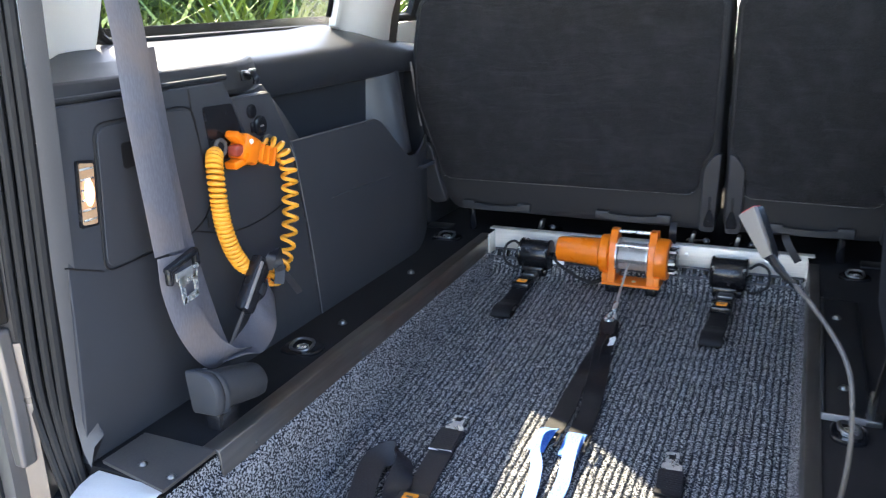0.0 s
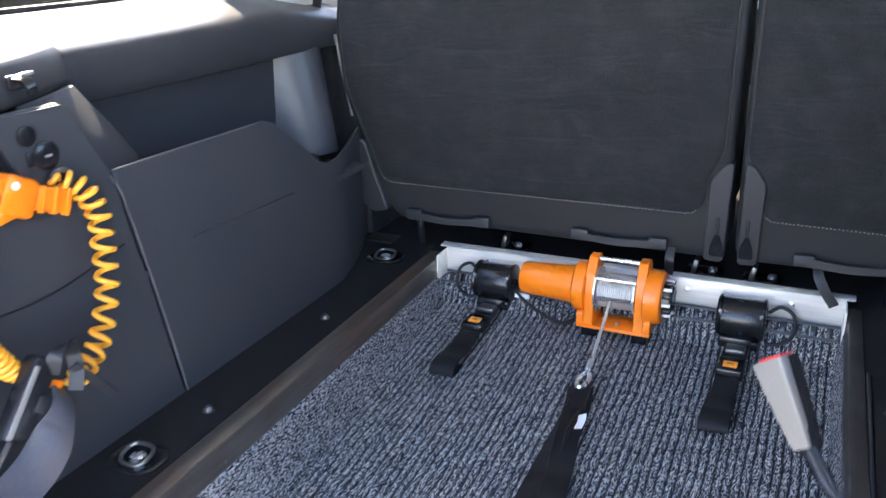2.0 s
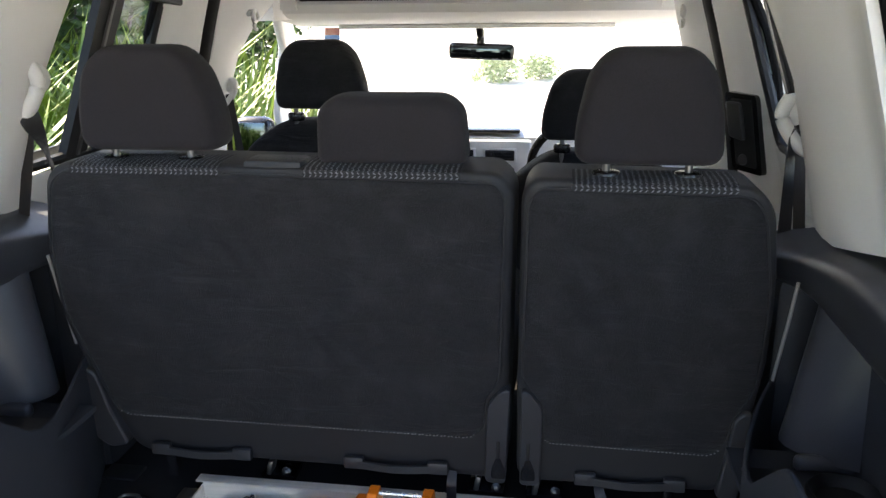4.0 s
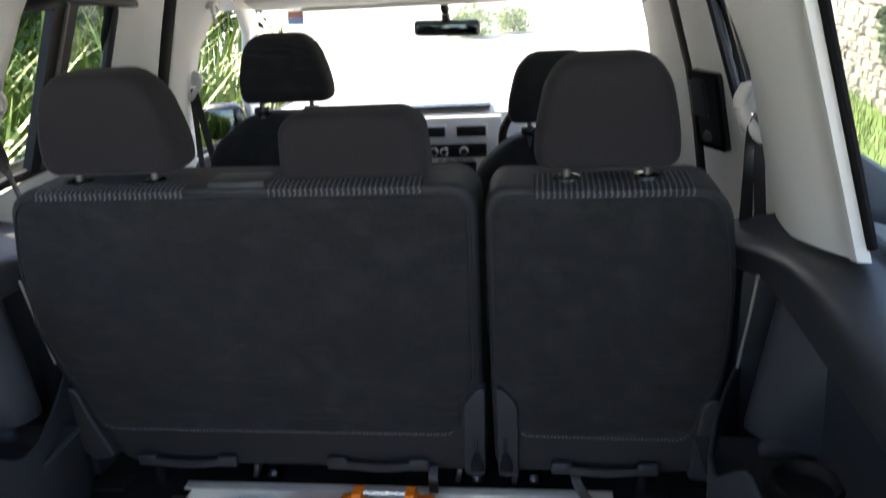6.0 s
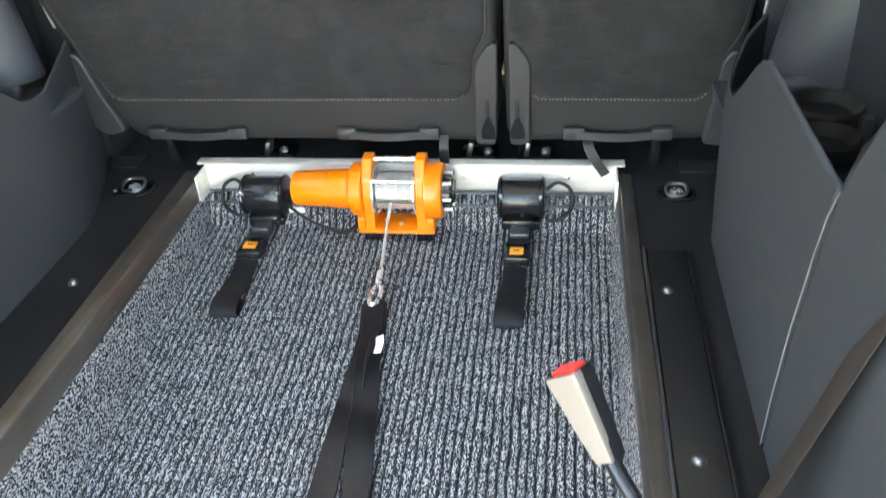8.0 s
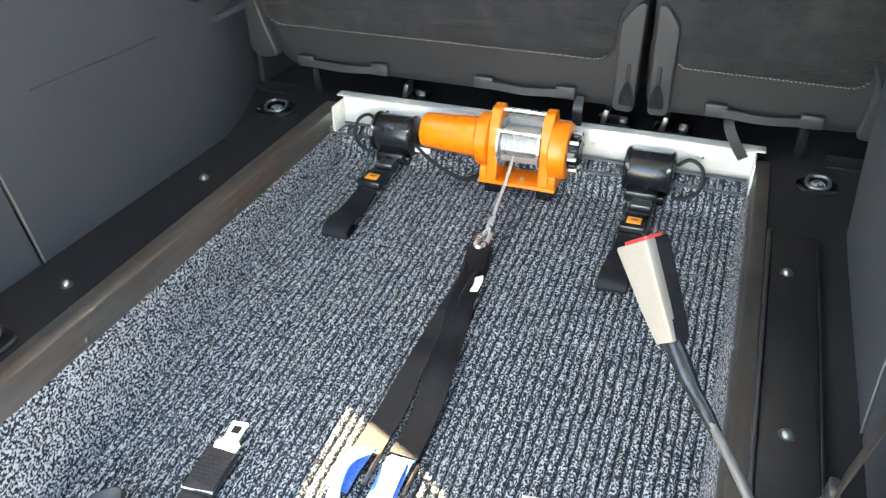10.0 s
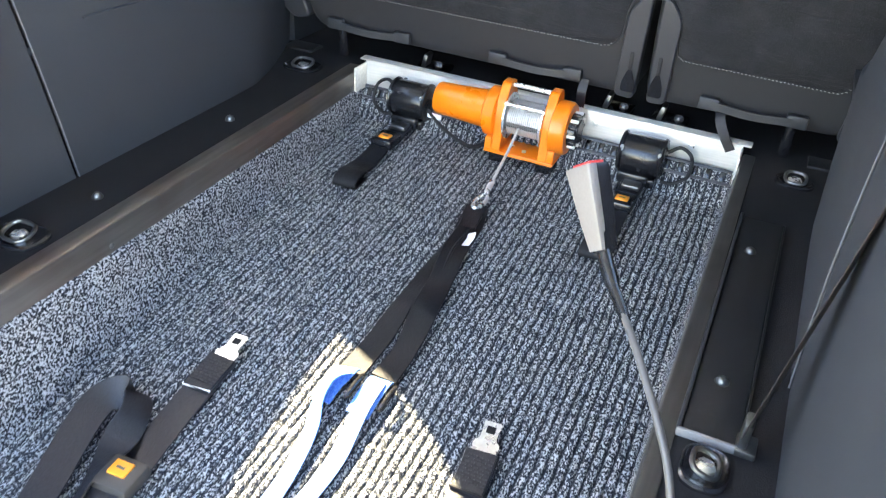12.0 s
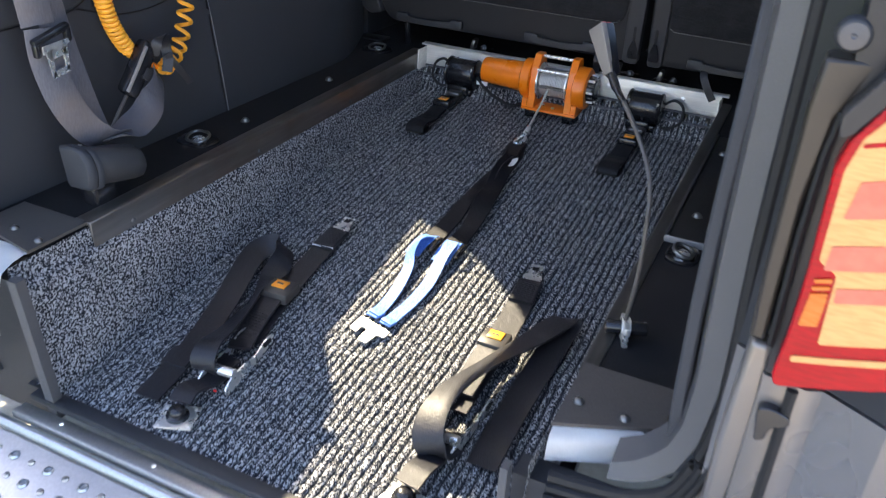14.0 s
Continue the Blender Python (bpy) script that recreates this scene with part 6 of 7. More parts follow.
# ---- rear opening ----
for sgn, side in ((-1, "left"), (1, "right")):
    fr = thing("rear_frame_" + side, "grey trim, rubber seal and painted jamb of the rear opening", "door frame", kind="structure")
    if sgn > 0:
        sta = ((0.500, 1.09, 0.545, 1.09), (0.522, 0.78, 0.562, 0.78), (0.538, 0.487, 0.566, 0.49), (0.541, 0.28, 0.570, 0.29), (0.547, 0.13, 0.576, 0.13), (0.545, 0.075, 0.570, 0.065), (0.538, 0.050, 0.555, 0.022), (0.528, 0.034, 0.535, 0.000), (0.512, 0.016, 0.514, -0.012), (0.490, 0.002, 0.490, -0.018))
        path = [(0.548, 1.09), (0.565, 0.78), (0.573, 0.49), (0.577, 0.29), (0.584, 0.14), (0.578, 0.07), (0.560, 0.010), (0.532, -0.018), (0.495, -0.030), (0.430, -0.038)]
        ribs, ym, yo = ((0.0, -1.328, 0.0075), (0.011, -1.334, 0.0062), (0.020, -1.342, 0.005)), -1.312, -1.322
    else:
        sta = ((0.468, 1.09, 0.474, 1.09), (0.494, 0.78, 0.500, 0.78), (0.514, 0.487, 0.520, 0.49), (0.530, 0.28, 0.537, 0.29), (0.538, 0.13, 0.545, 0.13), (0.540, 0.075, 0.546, 0.065), (0.535, 0.050, 0.540, 0.022), (0.528, 0.038, 0.530, 0.000))
        path = [(0.480, 1.09), (0.506, 0.78), (0.526, 0.49), (0.543, 0.29), (0.552, 0.14), (0.554, 0.07), (0.549, 0.010), (0.538, -0.05), (0.52, -0.12), (0.49, -0.20)]
        ribs, ym, yo = ((0.0, -1.311, 0.0075), (0.012, -1.319, 0.0065), (0.024, -1.328, 0.0065), (0.036, -1.336, 0.006)), -1.295, -1.305
    rings = [[(sgn * (xi + 0.02), -1.262, zi), (sgn * xi, -1.275, zi), (sgn * (xi * 0.75 + xo * 0.25), ym, zi * 0.75 + zo * 0.25), (sgn * xo, yo, zo), (sgn * (xo + 0.012), yo + 0.012, zo), (sgn * (xo + 0.03), -1.26, zi)] for xi, zi, xo, zo in sta]
    part("edge_trim", loft(rings), M_EDGETRIM, fr, "grey plastic edge trim")
    for off, y, r in ribs:
        pts = []
        for k, (x, z) in enumerate(path):
            f = min(1.0, max(0.0, (0.14 - z) / 0.16))
            pts.append((sgn * (x + off * (1 - f)), y, z - off * f))
        part("rubber_seal", tube(curve_pts(pts, 5), r, 8), M_RUBBER, fr, "ribbed black rubber seal")
    # jamb and corner; the upper part's dark reflection is put into its colour
    prof = [(0.580, -1.338), (0.603, -1.352), (0.606, -1.372), (0.640, -1.378), (0.652, -1.372), (0.70, -1.40), (0.79, -1.38), (0.85, -1.30), (0.86, -1.2), (0.84, -1.2), (0.6, -1.30)]
    rings = [[(sgn * (x - dx), y, z) for x, y in prof] for z, dx in ((0.205, 0.0), (0.3, 0.0), (0.5, 0.004), (0.8, 0.02), (1.15, 0.07))]
    part("jamb", loft(rings), M_PAINT, fr, "glossy body corner, its dark reflection put into the colour")
    rings = [[(sgn * (x - dx), y - 0.002, z) for x, y in prof] for z, dx in ((-0.28, -0.01), (0.0, 0.0), (0.19, 0.0), (0.203, 0.0))]
    part("lower_corner", loft(rings), M_BODY, fr, "taupe metallic lower body corner")
    part("jamb_gap", tube([(sgn * 0.630, -1.380, z) for z in (-0.2, 0.05, 0.2)], 0.005, 6), M_RUBBER, fr)
    bf = part("buffer", lathe((sgn * 0.598, -1.366, 0.483), (0, -1, 0), [(0, 0.0125), (0.006, 0.012), (0.009, 0.0105), (0.0095, 0.0095)], 28), M_PLASTIC, fr, "ringed grey rubber buffer")
    part("buffer_disc", lathe((sgn * 0.598, -1.370, 0.483), (0, -1, 0), [(0, 0.0092), (0.0065, 0.009), (0.0072, 0.002), (0.0064, 0.001)], 24), M_BULGE, bf)
    # olive painted strip with its dark step, beside the lamp
    soften(part("jamb_strip", slab([(0.585, 0.466), (0.582, 0.43), (0.584, 0.30), (0.587, 0.234), (0.599, 0.234), (0.597, 0.36), (0.602, 0.425), (0.620, 0.468)], lambda x, z: (sgn * x, -1.374, z), (0, 0.03, 0)), M_JAMB, fr, "olive painted strip"), 0.003)
    part("step_line", tube([(sgn * x, -1.378, z) for x, z in ((0.6055, 0.432), (0.602, 0.40), (0.6015, 0.33), (0.604, 0.235))], 0.0032, 6), M_RUBBER, fr)
    soften(part("lower_ledge", slab([(0.588, 0.228), (0.608, 0.228), (0.614, 0.10), (0.606, 0.02), (0.585, 0.02), (0.584, 0.12)], lambda x, z: (sgn * x, -1.368, z), (0, 0.025, 0)), M_BODY, fr, "taupe painted lower ledge"), 0.006, 3)
    cup = part("lid_stop", slab(rounded([(0.608, 0.176), (0.618, 0.180), (0.634, 0.176), (0.636, 0.166), (0.622, 0.160), (0.620, 0.146), (0.612, 0.142)], 0.006), lambda x, z: (sgn * x, -1.386, z), (0, 0.014, 0)), M_BLACKGLOSS, fr, "black moulded lid stop")
    soften(cup, 0.003)
    # tail lamp
    tl = thing("tail_lamp", "red and amber tail lamp cluster on the body corner", "tail lamp", "tail lamps")
    lamp = [(0.628, 0.446), (0.614, 0.421), (0.609, 0.40), (0.6125, 0.32), (0.6125, 0.26), (0.610, 0.222), (0.614, 0.214), (0.70, 0.238), (0.80, 0.262), (0.82, 0.60), (0.72, 0.56)]

    def lamp_pt(x, z, out):
        return (sgn * x, -1.402 - out + max(0.0, x - 0.66) ** 1.6 * 0.9, z)

    def lens(name, poly, out, mat, lab, r=0.003, hold=None):
        return part(name, slab(rounded(poly, r), lambda x, z: lamp_pt(x, z, out), (0, 0.004 if hold else 0.022, 0), (0.65, 0.68, 0.71, 0.74, 0.77)), mat, hold or tl, lab)

    cap = lens("lamp_cap", [(0.604, 0.436), (0.606, 0.421), (0.613, 0.424), (0.629, 0.449), (0.70, 0.55), (0.70, 0.575), (0.621, 0.463)], 0.0, M_PAINT, "dark slate cap over the lamp")
    soften(cap, 0.002)
    hs = lens("housing", lamp, 0.0, M_RED, "deep red outer lens", 0.004)
    soften(hs, 0.002)
    # reflector inlays, coloured as the red lens looks with sun on it
    up_ = lens("upper_reflector", [(0.634, 0.443), (0.621, 0.424), (0.6155, 0.40), (0.6175, 0.33), (0.6315, 0.322), (0.634, 0.262), (0.80, 0.305), (0.81, 0.575), (0.72, 0.545)], 0.0012, M_CREAM, "cream reflector, sunlight on the lens put into its colour", 0.003, hs)
    for name, poly, mat, lab in (("amber_top", [(0.640, 0.442), (0.634, 0.432), (0.80, 0.49), (0.81, 0.565), (0.72, 0.537)], M_AMBER, "amber indicator block"),
                                 ("red_line", [(0.622, 0.421), (0.622, 0.418), (0.80, 0.474), (0.80, 0.478)], M_RED, "thin red line"),
                                 ("pink_block", [(0.628, 0.395), (0.624, 0.366), (0.80, 0.412), (0.80, 0.444)], M_CLEAR, "salmon reflector block, sunlight put into its colour"),
                                 ("pink_block", [(0.623, 0.344), (0.622, 0.324), (0.80, 0.368), (0.80, 0.392)], M_CLEAR, "salmon reflector block, sunlight put into its colour"),
                                 ("pink_block", [(0.634, 0.312), (0.635, 0.300), (0.80, 0.341), (0.80, 0.355)], M_CLEAR, "salmon reflector block, sunlight put into its colour")):
        lens(name, poly, 0.0022, mat, lab, 0.002, hs)
    lens("orange_block", [(0.6185, 0.300), (0.617, 0.274), (0.630, 0.277), (0.6305, 0.303)], 0.0014, M_AMBER, "orange reflector block", 0.002, hs)
    for k in range(3):
        lens("red_louvre", [(0.6185, 0.315 - 0.006 * k), (0.6185, 0.312 - 0.006 * k), (0.630, 0.3155 - 0.006 * k), (0.630, 0.3185 - 0.006 * k)], 0.002, M_AMBER, "thin amber louvre", 0.001, hs)
    lens("light_bar", [(0.6195, 0.2465), (0.619, 0.241), (0.80, 0.285), (0.80, 0.291)], 0.0016, M_CREAM, "pale reflector bar", 0.002, hs)
    # bolted end plates, and sill strips coloured white for the sun on them
    x0, x1 = (0.385, 0.523) if sgn < 0 else (0.415, 0.530)
    y0, y1 = (-1.325, -1.205) if sgn < 0 else (-1.268, -1.165)
    pt = thing("end_plate", "brown bolted cover plate at the end of the load floor", "cover plate", "end plates")
    part("plate", slab([(x0, y0 + 0.01 if sgn < 0 else -1.292), (x1, y0 + 0.035 if sgn < 0 else -1.242), (x1, y1), (x0, y1)], lambda x, y: (sgn * x, y, 0.0), (0, 0, 0.005)), M_PLATE, pt)
    for x, y in (((0.396, -1.286), (0.458, -1.276)) if sgn < 0 else ((0.431, -1.243), (0.487, -1.247))):
        part("dome_bolt", lathe((sgn * x, y, 0.005), (0, 0, 1), [(0, 0.0065), (0.002, 0.0065), (0.004, 0.005), (0.006, 0.002)], 14), M_BOLT, pt)
    sx0, sx1 = (0.388, 0.515) if sgn < 0 else (0.417, 0.533)
    k_ = 1.0 if sgn < 0 else 0.3
    back = (lambda x: y0) if sgn < 0 else (lambda x: -1.297 + 0.44 * (x - 0.417))
    bm = loft([[(sgn * x, back(x) + dy, z) for x in (sx0, sx0 + 0.04, sx1)] for dy, z in ((0.02, -0.001), (0.005, 0.000), (-0.015 * k_, -0.003), (-0.035 * k_, -0.012), (-0.045 * k_, -0.035))], closed=False, cap=False)
    bmesh.ops.solidify(bm, geom=bm.faces[:], thickness=0.003)
    solid("sill_strip", bm, M_WHITE, "sill edge, its sunlit white put into the colour", "sill strip", kind="structure")
    solid("corner_floor", flat(*sorted((sgn * 0.39, sgn * 0.60)), -1.335, -1.30, -0.30, -0.045), M_PLASTIC, "black lower corner of the rear opening", "sill", kind="structure")
    post = 0.018 if sgn < 0 else 0.009
    solid("end_post", slab([(0, -0.012), (0, -0.25), (post, -0.25), (post, -0.012)], lambda a, z: (sgn * ((0.352 if sgn < 0 else 0.385) - 0.10 * max(0, -z) * (1 if sgn < 0 else 0) + a), -1.352, z), (0, -0.016, 0)), M_EDGETRIM, "grey upright trim ending the channel side", "trim", kind="structure")

# rear sill and ramp
sill = thing("ramp_sill", "black rubber and metal sill at the ramp hinge", "sill", kind="structure")
part("strip", box((0.02, -1.358, cz(-1.358, -0.004)), (0.80, 0.026, 0.012), 0.003), M_PLASTIC, sill)
part("lower_strip", box((0.02, -1.386, cz(-1.386, -0.018)), (0.82, 0.026, 0.014), 0.003), M_ALU, sill, "silver hinge strip")
part("hinge_tube", cyl((-0.42, -1.408, cz(-1.408, -0.026)), (0.42, -1.408, cz(-1.408, -0.026)), 0.009, n=14), M_ALU, sill, "silver hinge tube")
for x in (-0.30, -0.12, 0.06, 0.24):
    part("screw", lathe((x, -1.384, cz(-1.384, -0.011)), (0, 0, 1), [(0, 0.004), (0.002, 0.003)], 8), M_CHROME, sill)
RAMP = lambda y: -0.255 + 0.20 * (y + 1.42)
rp = thing("access_ramp", "silver perforated aluminium wheelchair ramp, lowered", "ramp")
part("deck", slab([(-0.43, -2.95), (0.43, -2.95), (0.43, -1.420), (-0.43, -1.420)], lambda x, y: (x, y, RAMP(y)), (0, 0, -0.012), (), steps(-2.95, -1.42, 4)), M_ALU, rp)
for x in (-0.43, 0.43):
    part("side_rail", slab([(-2.95, 0.0), (-1.43, 0.0), (-1.43, 0.03), (-2.95, 0.03)], lambda y, h: (x, y, RAMP(y) + h - 0.015), (0.006, 0, 0)), M_ALU, rp)
bm, bh2 = bmesh.new(), bmesh.new()
for r in range(22):
    for c in range(24):
        x, y = -0.40 + c * 0.034 + (0.017 if r % 2 else 0), -1.445 - r * 0.03
        if (r + c) % 2:
            lathe((x, y, RAMP(y)), (0, 0, 1), [(0, 0.0055), (0.003, 0.0045), (0.0035, 0.002)], 8, bm)
        else:
            lathe((x, y, RAMP(y)), (0, 0, 1), [(0, 0.009), (0.0032, 0.007), (0.0034, 0.005), (0.0006, 0.0045)], 10, bh2)
tagged(part("grip_studs", bm, M_ALU, rp), kind="stuff")
tagged(part("drain_rims", bh2, M_ALU, rp), kind="stuff")
o = thing("ramp_latch", "zinc-plated ramp latch bracket beside the sill", "latch")
part("bracket", box((-0.425, -1.375, -0.085), (0.014, 0.02, 0.085), 0.003), M_CHROME, o)
part("arm", box((-0.445, -1.39, -0.145), (0.03, 0.016, 0.06), 0.004, turn=turn_y(24)), M_CHROME, o)
part("pin", cyl((-0.445, -1.392, -0.06), (-0.39, -1.392, -0.06), 0.006, n=10), M_CHROME, o)


# ---- front cabin ----
def front_seat(x0, x1, hx0, hx1, top, label):
    o = thing("front_chair", label, "seat", "front seats")
    cx = (x0 + x1) / 2
    prof = rounded([(x0 + 0.03, 0.0), (x1 - 0.03, 0.0), (x1, top - 0.34), (x1 - 0.02, top - 0.10), (cx + 0.12, top), (cx - 0.12, top), (x0 + 0.02, top - 0.10), (x0, top - 0.34)], 0.06)
    c = (cx, 0.3)
    rings = []
    for f, d in ((0.97, 0.12), (1.0, 0.09), (1.0, 0.03), (0.97, 0.005), (0.9, 0.0), (0.5, 0.0)):
        rings.append([(c[0] + (x - c[0]) * f, 0.86 + d - 0.08 * (z - 0.1), c[1] + (z - c[1]) * f) for x, z in prof])
    part("backrest", loft(rings), M_SEAT, o, "", 60)
    part("cushion", box((cx, 1.18, 0.02), (x1 - x0, 0.5, 0.14), 0.04, 3), M_SEAT, o)
    head_restraint("front_head_restraint", hx0, hx1, top + 0.03, top + 0.212, 0.2, 0.86, 0.10, M_SEAT, "black fabric head restraint on a front seat", "front head restraints")


front_seat(-0.65, -0.12, -0.507, -0.257, 0.596, "black fabric front passenger seat seen from behind")
front_seat(0.085, 0.61, 0.205, 0.455, 0.52, "black fabric driver's seat seen from behind")

dash = thing("dashboard", "grey two-tone dashboard with centre vents and controls", "dashboard")
rings = []
for k, x in enumerate((-0.74, -0.6, -0.3, 0.0, 0.3, 0.6, 0.74)):
    rings.append([(x, y, z) for y, z in ((2.2, 0.47), (1.78, 0.485), (1.70, 0.47), (1.685, 0.36), (1.70, 0.22), (1.78, 0.0), (2.2, 0.0))])
part("body", loft(rings), M_DASH, dash)
part("centre_console", box((-0.03, 1.672, 0.33), (0.36, 0.04, 0.27), 0.012), M_SILVER, dash, "pale silver centre stack")
part("top_tray", box((-0.045, 1.74, 0.490), (0.30, 0.08, 0.014), 0.004), M_BLACKGLOSS, dash, "dark tray on the dash top")
for x in (-0.115, 0.036):
    v = part("air_vent", box((x, 1.650, 0.412), (0.122, 0.012, 0.050), 0.004), M_SILVER, dash, "air vent with bright surround")
    part("throat", box((x, 1.645, 0.412), (0.108, 0.010, 0.038), 0.003), M_BLACKGLOSS, v)
    for k in range(3):
        part("vane", box((x, 1.640, 0.401 + 0.011 * k), (0.106, 0.006, 0.003), 0.001), M_BLACKGLOSS, v)
ctl = part("climate_panel", box((-0.03, 1.647, 0.340), (0.24, 0.012, 0.052), 0.004), M_BLACKGLOSS, dash)
for x in (-0.105, -0.066, 0.006):
    k = part("knob", lathe((x, 1.642, 0.340), (0, -1, 0), [(0, 0.017), (0.012, 0.016), (0.014, 0.013), (0.013, 0.004)], 20), M_CHROME, ctl, "chrome-rimmed climate knob")
    part("knob_face", cyl((x, 1.640, 0.340), (x, 1.6265, 0.340), 0.010, n=16), M_BLACKGLOSS, k)
part("radio", box((-0.045, 1.646, 0.262), (0.19, 0.014, 0.07), 0.004), M_BLACKGLOSS, dash, "black radio panel")
part("badge_strip", box((-0.03, 1.643, 0.306), (0.18, 0.006, 0.008), 0.002), M_CHROME, dash)
sw = thing("steering_wheel", "black steering wheel ahead of the driver's seat", "steering wheel")
c0, tz = Vector((0.34, 1.52, 0.40)), turn_x(-65)
part("rim", tube([c0 + tz @ Vector((0.185 * math.cos(a), 0.185 * math.sin(a), 0)) for a in [2 * math.pi * k / 40 for k in range(41)]], 0.015, 10), M_BLACKGLOSS, sw)
part("hub", cyl(c0, c0 + tz @ Vector((0, 0, -0.05)), 0.07, n=20, bevel=0.01), M_PLASTIC, sw)
for a in (0, 180, 270):
    v = Vector((math.cos(radians(a)), math.sin(radians(a)), 0))
    part("spoke", tube([c0 + tz @ (v * 0.05), c0 + tz @ (v * 0.18)], 0.014, 8), M_PLASTIC, sw)
mr = thing("rear_view_mirror", "black-backed rear view mirror under the header", "mirror")
part("shell", box((-0.028, 1.60, 0.785), (0.228, 0.028, 0.056), 0.014, 3, turn=turn_y(2)), M_BLACKGLOSS, mr)
part("glass", box((-0.028, 1.584, 0.785), (0.208, 0.003, 0.042), 0.001, turn=turn_y(2)), M_MIRRORGLASS, mr, "mirror glass")
part("stem", tube(curve_pts([(-0.03, 1.60, 0.81), (-0.032, 1.60, 0.84), (-0.034, 1.57, 0.885)], 4), 0.014, 8), M_BLACKGLOSS, mr)

# header with an overhead shelf, windscreen
hd = thing("header", "pale overhead shelf and header above the windscreen", "header", kind="structure")
part("shelf_lip", loft([[(x, y, z) for y, z in ((1.29, 0.957), (1.275, 0.947), (1.285, 0.920), (1.33, 0.905), (1.62, 0.872), (1.66, 0.885), (1.40, 0.945))] for x in (-0.68, -0.4, 0.0, 0.4, 0.68)]), M_LINER, hd)
part("shelf_back", slab([(-0.66, 0.935), (0.66, 0.935), (0.66, 1.19), (-0.66, 1.19)], lambda x, z: (x, 1.46, z), (0, 0.02, 0)), M_DARKWALL, hd, "dark inside of the overhead shelf")
part("shelf_floor", slab([(-0.60, 1.30), (0.60, 1.30), (0.60, 1.46), (-0.60, 1.46)], lambda x, y: (x, y, 0.946), (0, 0, -0.01)), M_DARKWALL, hd)
for s in (-1, 1):
    part("shelf_end", slab([(1.20, 0.90), (1.56, 0.90), (1.56, 1.13), (1.20, 1.13)], lambda y, z: (s * 0.63, y, z), (s * 0.05, 0, 0)), M_LINER, hd)
for s in (-1, 1):
    part("cheek", slab([(0.56, 0.93), (0.80, 0.93), (0.80, 1.19), (0.56, 1.19)], lambda x, z: (s * x - 0.02, 1.24 + 0.12 * (0.8 - x), z), (0, 0.03, 0)), M_LINER, hd)
part("visor_edge", box((-0.05, 1.60, 0.872), (0.95, 0.10, 0.014), 0.005), M_LINER, hd)
part("visor_clip", box((0.50, 1.42, 0.915), (0.07, 0.02, 0.014), 0.004), M_HEADGREY, hd)
ws = thing("windscreen", "clean curved windscreen", "window", kind="structure")
part("pane", slab([(-0.68, 0.0), (0.68, 0.0), (0.60, 1.0), (-0.60, 1.0)], lambda x, t: (x, 2.22 - 0.58 * t - 0.12 * (x / 0.68) ** 2, 0.46 + 0.42 * t), (0, 0.004, 0), steps(-0.68, 0.68, 8)), M_GLASS, ws).visible_shadow = False
st = solid("licence_sticker", slab([(-0.604, 0.818), (-0.548, 0.818), (-0.546, 0.842), (-0.602, 0.842)], lambda x, z: (x, 1.64, z), (0, 0.002, 0)), M_BLUEWEB, "small orange and blue sticker on the windscreen", "sticker")
part("upper_band", slab([(-0.602, 0.842), (-0.546, 0.842), (-0.545, 0.868), (-0.600, 0.868)], lambda x, z: (x, 1.639, z), (0, 0.002, 0)), M_COPPER, st, "faded orange band")
# the whole front end sits a little low
for o in (dash, sw, mr, hd, ws, st):
    o.location.z -= 0.05

# belts, guides and handles on the pillars
def pillar_belt(sgn, x, y, z, foot, slack, label, wide=0.046, size=1.0, sides=None):
    o = thing("pillar_belt", label, "seat belt", "pillar belts")

    def at(dx, dy, dz):
        return (x + sgn * dx * size, y + dy * size, z + dz * size)

    g = part("guide", lathe((x, y, z), (-sgn * 0.5, -1, 0), [(0, 0.019 * size), (0.006, 0.023 * size), (0.014, 0.020 * size), (0.019, 0.009 * size), (0.020, 0.002)], 28), M_WHITE, o, "off-white belt guide", 60)
    part("loop", tube(curve_pts([at(-0.012, -0.016, 0.018), at(-0.022, -0.022, -0.005), at(-0.008, -0.024, -0.035), at(0.014, -0.022, -0.055), at(0.024, -0.018, -0.045), at(0.022, -0.014, -0.02), at(0.010, -0.012, 0.005)], 9), 0.010 * size, 14), M_WHITE, g, "", 70)
    part("web", ribbon([at(-0.002, -0.024, -0.025), at(-0.006, -0.028, -0.05), ((x + foot[0]) / 2 - sgn * 0.003, (y + foot[1]) / 2 - 0.02, (z + foot[2]) / 2 - 0.01), foot], wide, 0.0016, sides or (1, sgn * 0.25, 0)), M_WEB, o)
    part("slack", ribbon([at(0.010, -0.014, -0.035), at(0.012, -0.012, -0.08), slack], wide * 0.75, 0.0016, (1, sgn * 0.2, 0)), M_BROWNBELT, o, "worn brownish run of the belt")
    return o


pillar_belt(1, 0.668, 0.25, 0.706, (0.640, 0.12, 0.36), (0.692, 0.205, 0.45), "dark seat belt through an off-white pillar guide", 0.03, 1.25, [(0.5, 0.9, 0), (0.7, 0.7, 0), (1, 0.2, 0)])
pillar_belt(-1, -0.712, 0.125, 0.768, (-0.632, 0.06, 0.52), (-0.728, 0.060, 0.52), "dark seat belt through an off-white pillar guide", 0.036, 1.35, [(1, -0.2, 0), (0.8, 0.5, 0), (-0.45, 0.9, 0), (-0.45, 0.9, 0)])
pillar_belt(-1, -0.745, 1.10, 0.665, (-0.70, 1.06, 0.36), (-0.765, 1.09, 0.30), "front seat belt through an off-white pillar guide", 0.026)
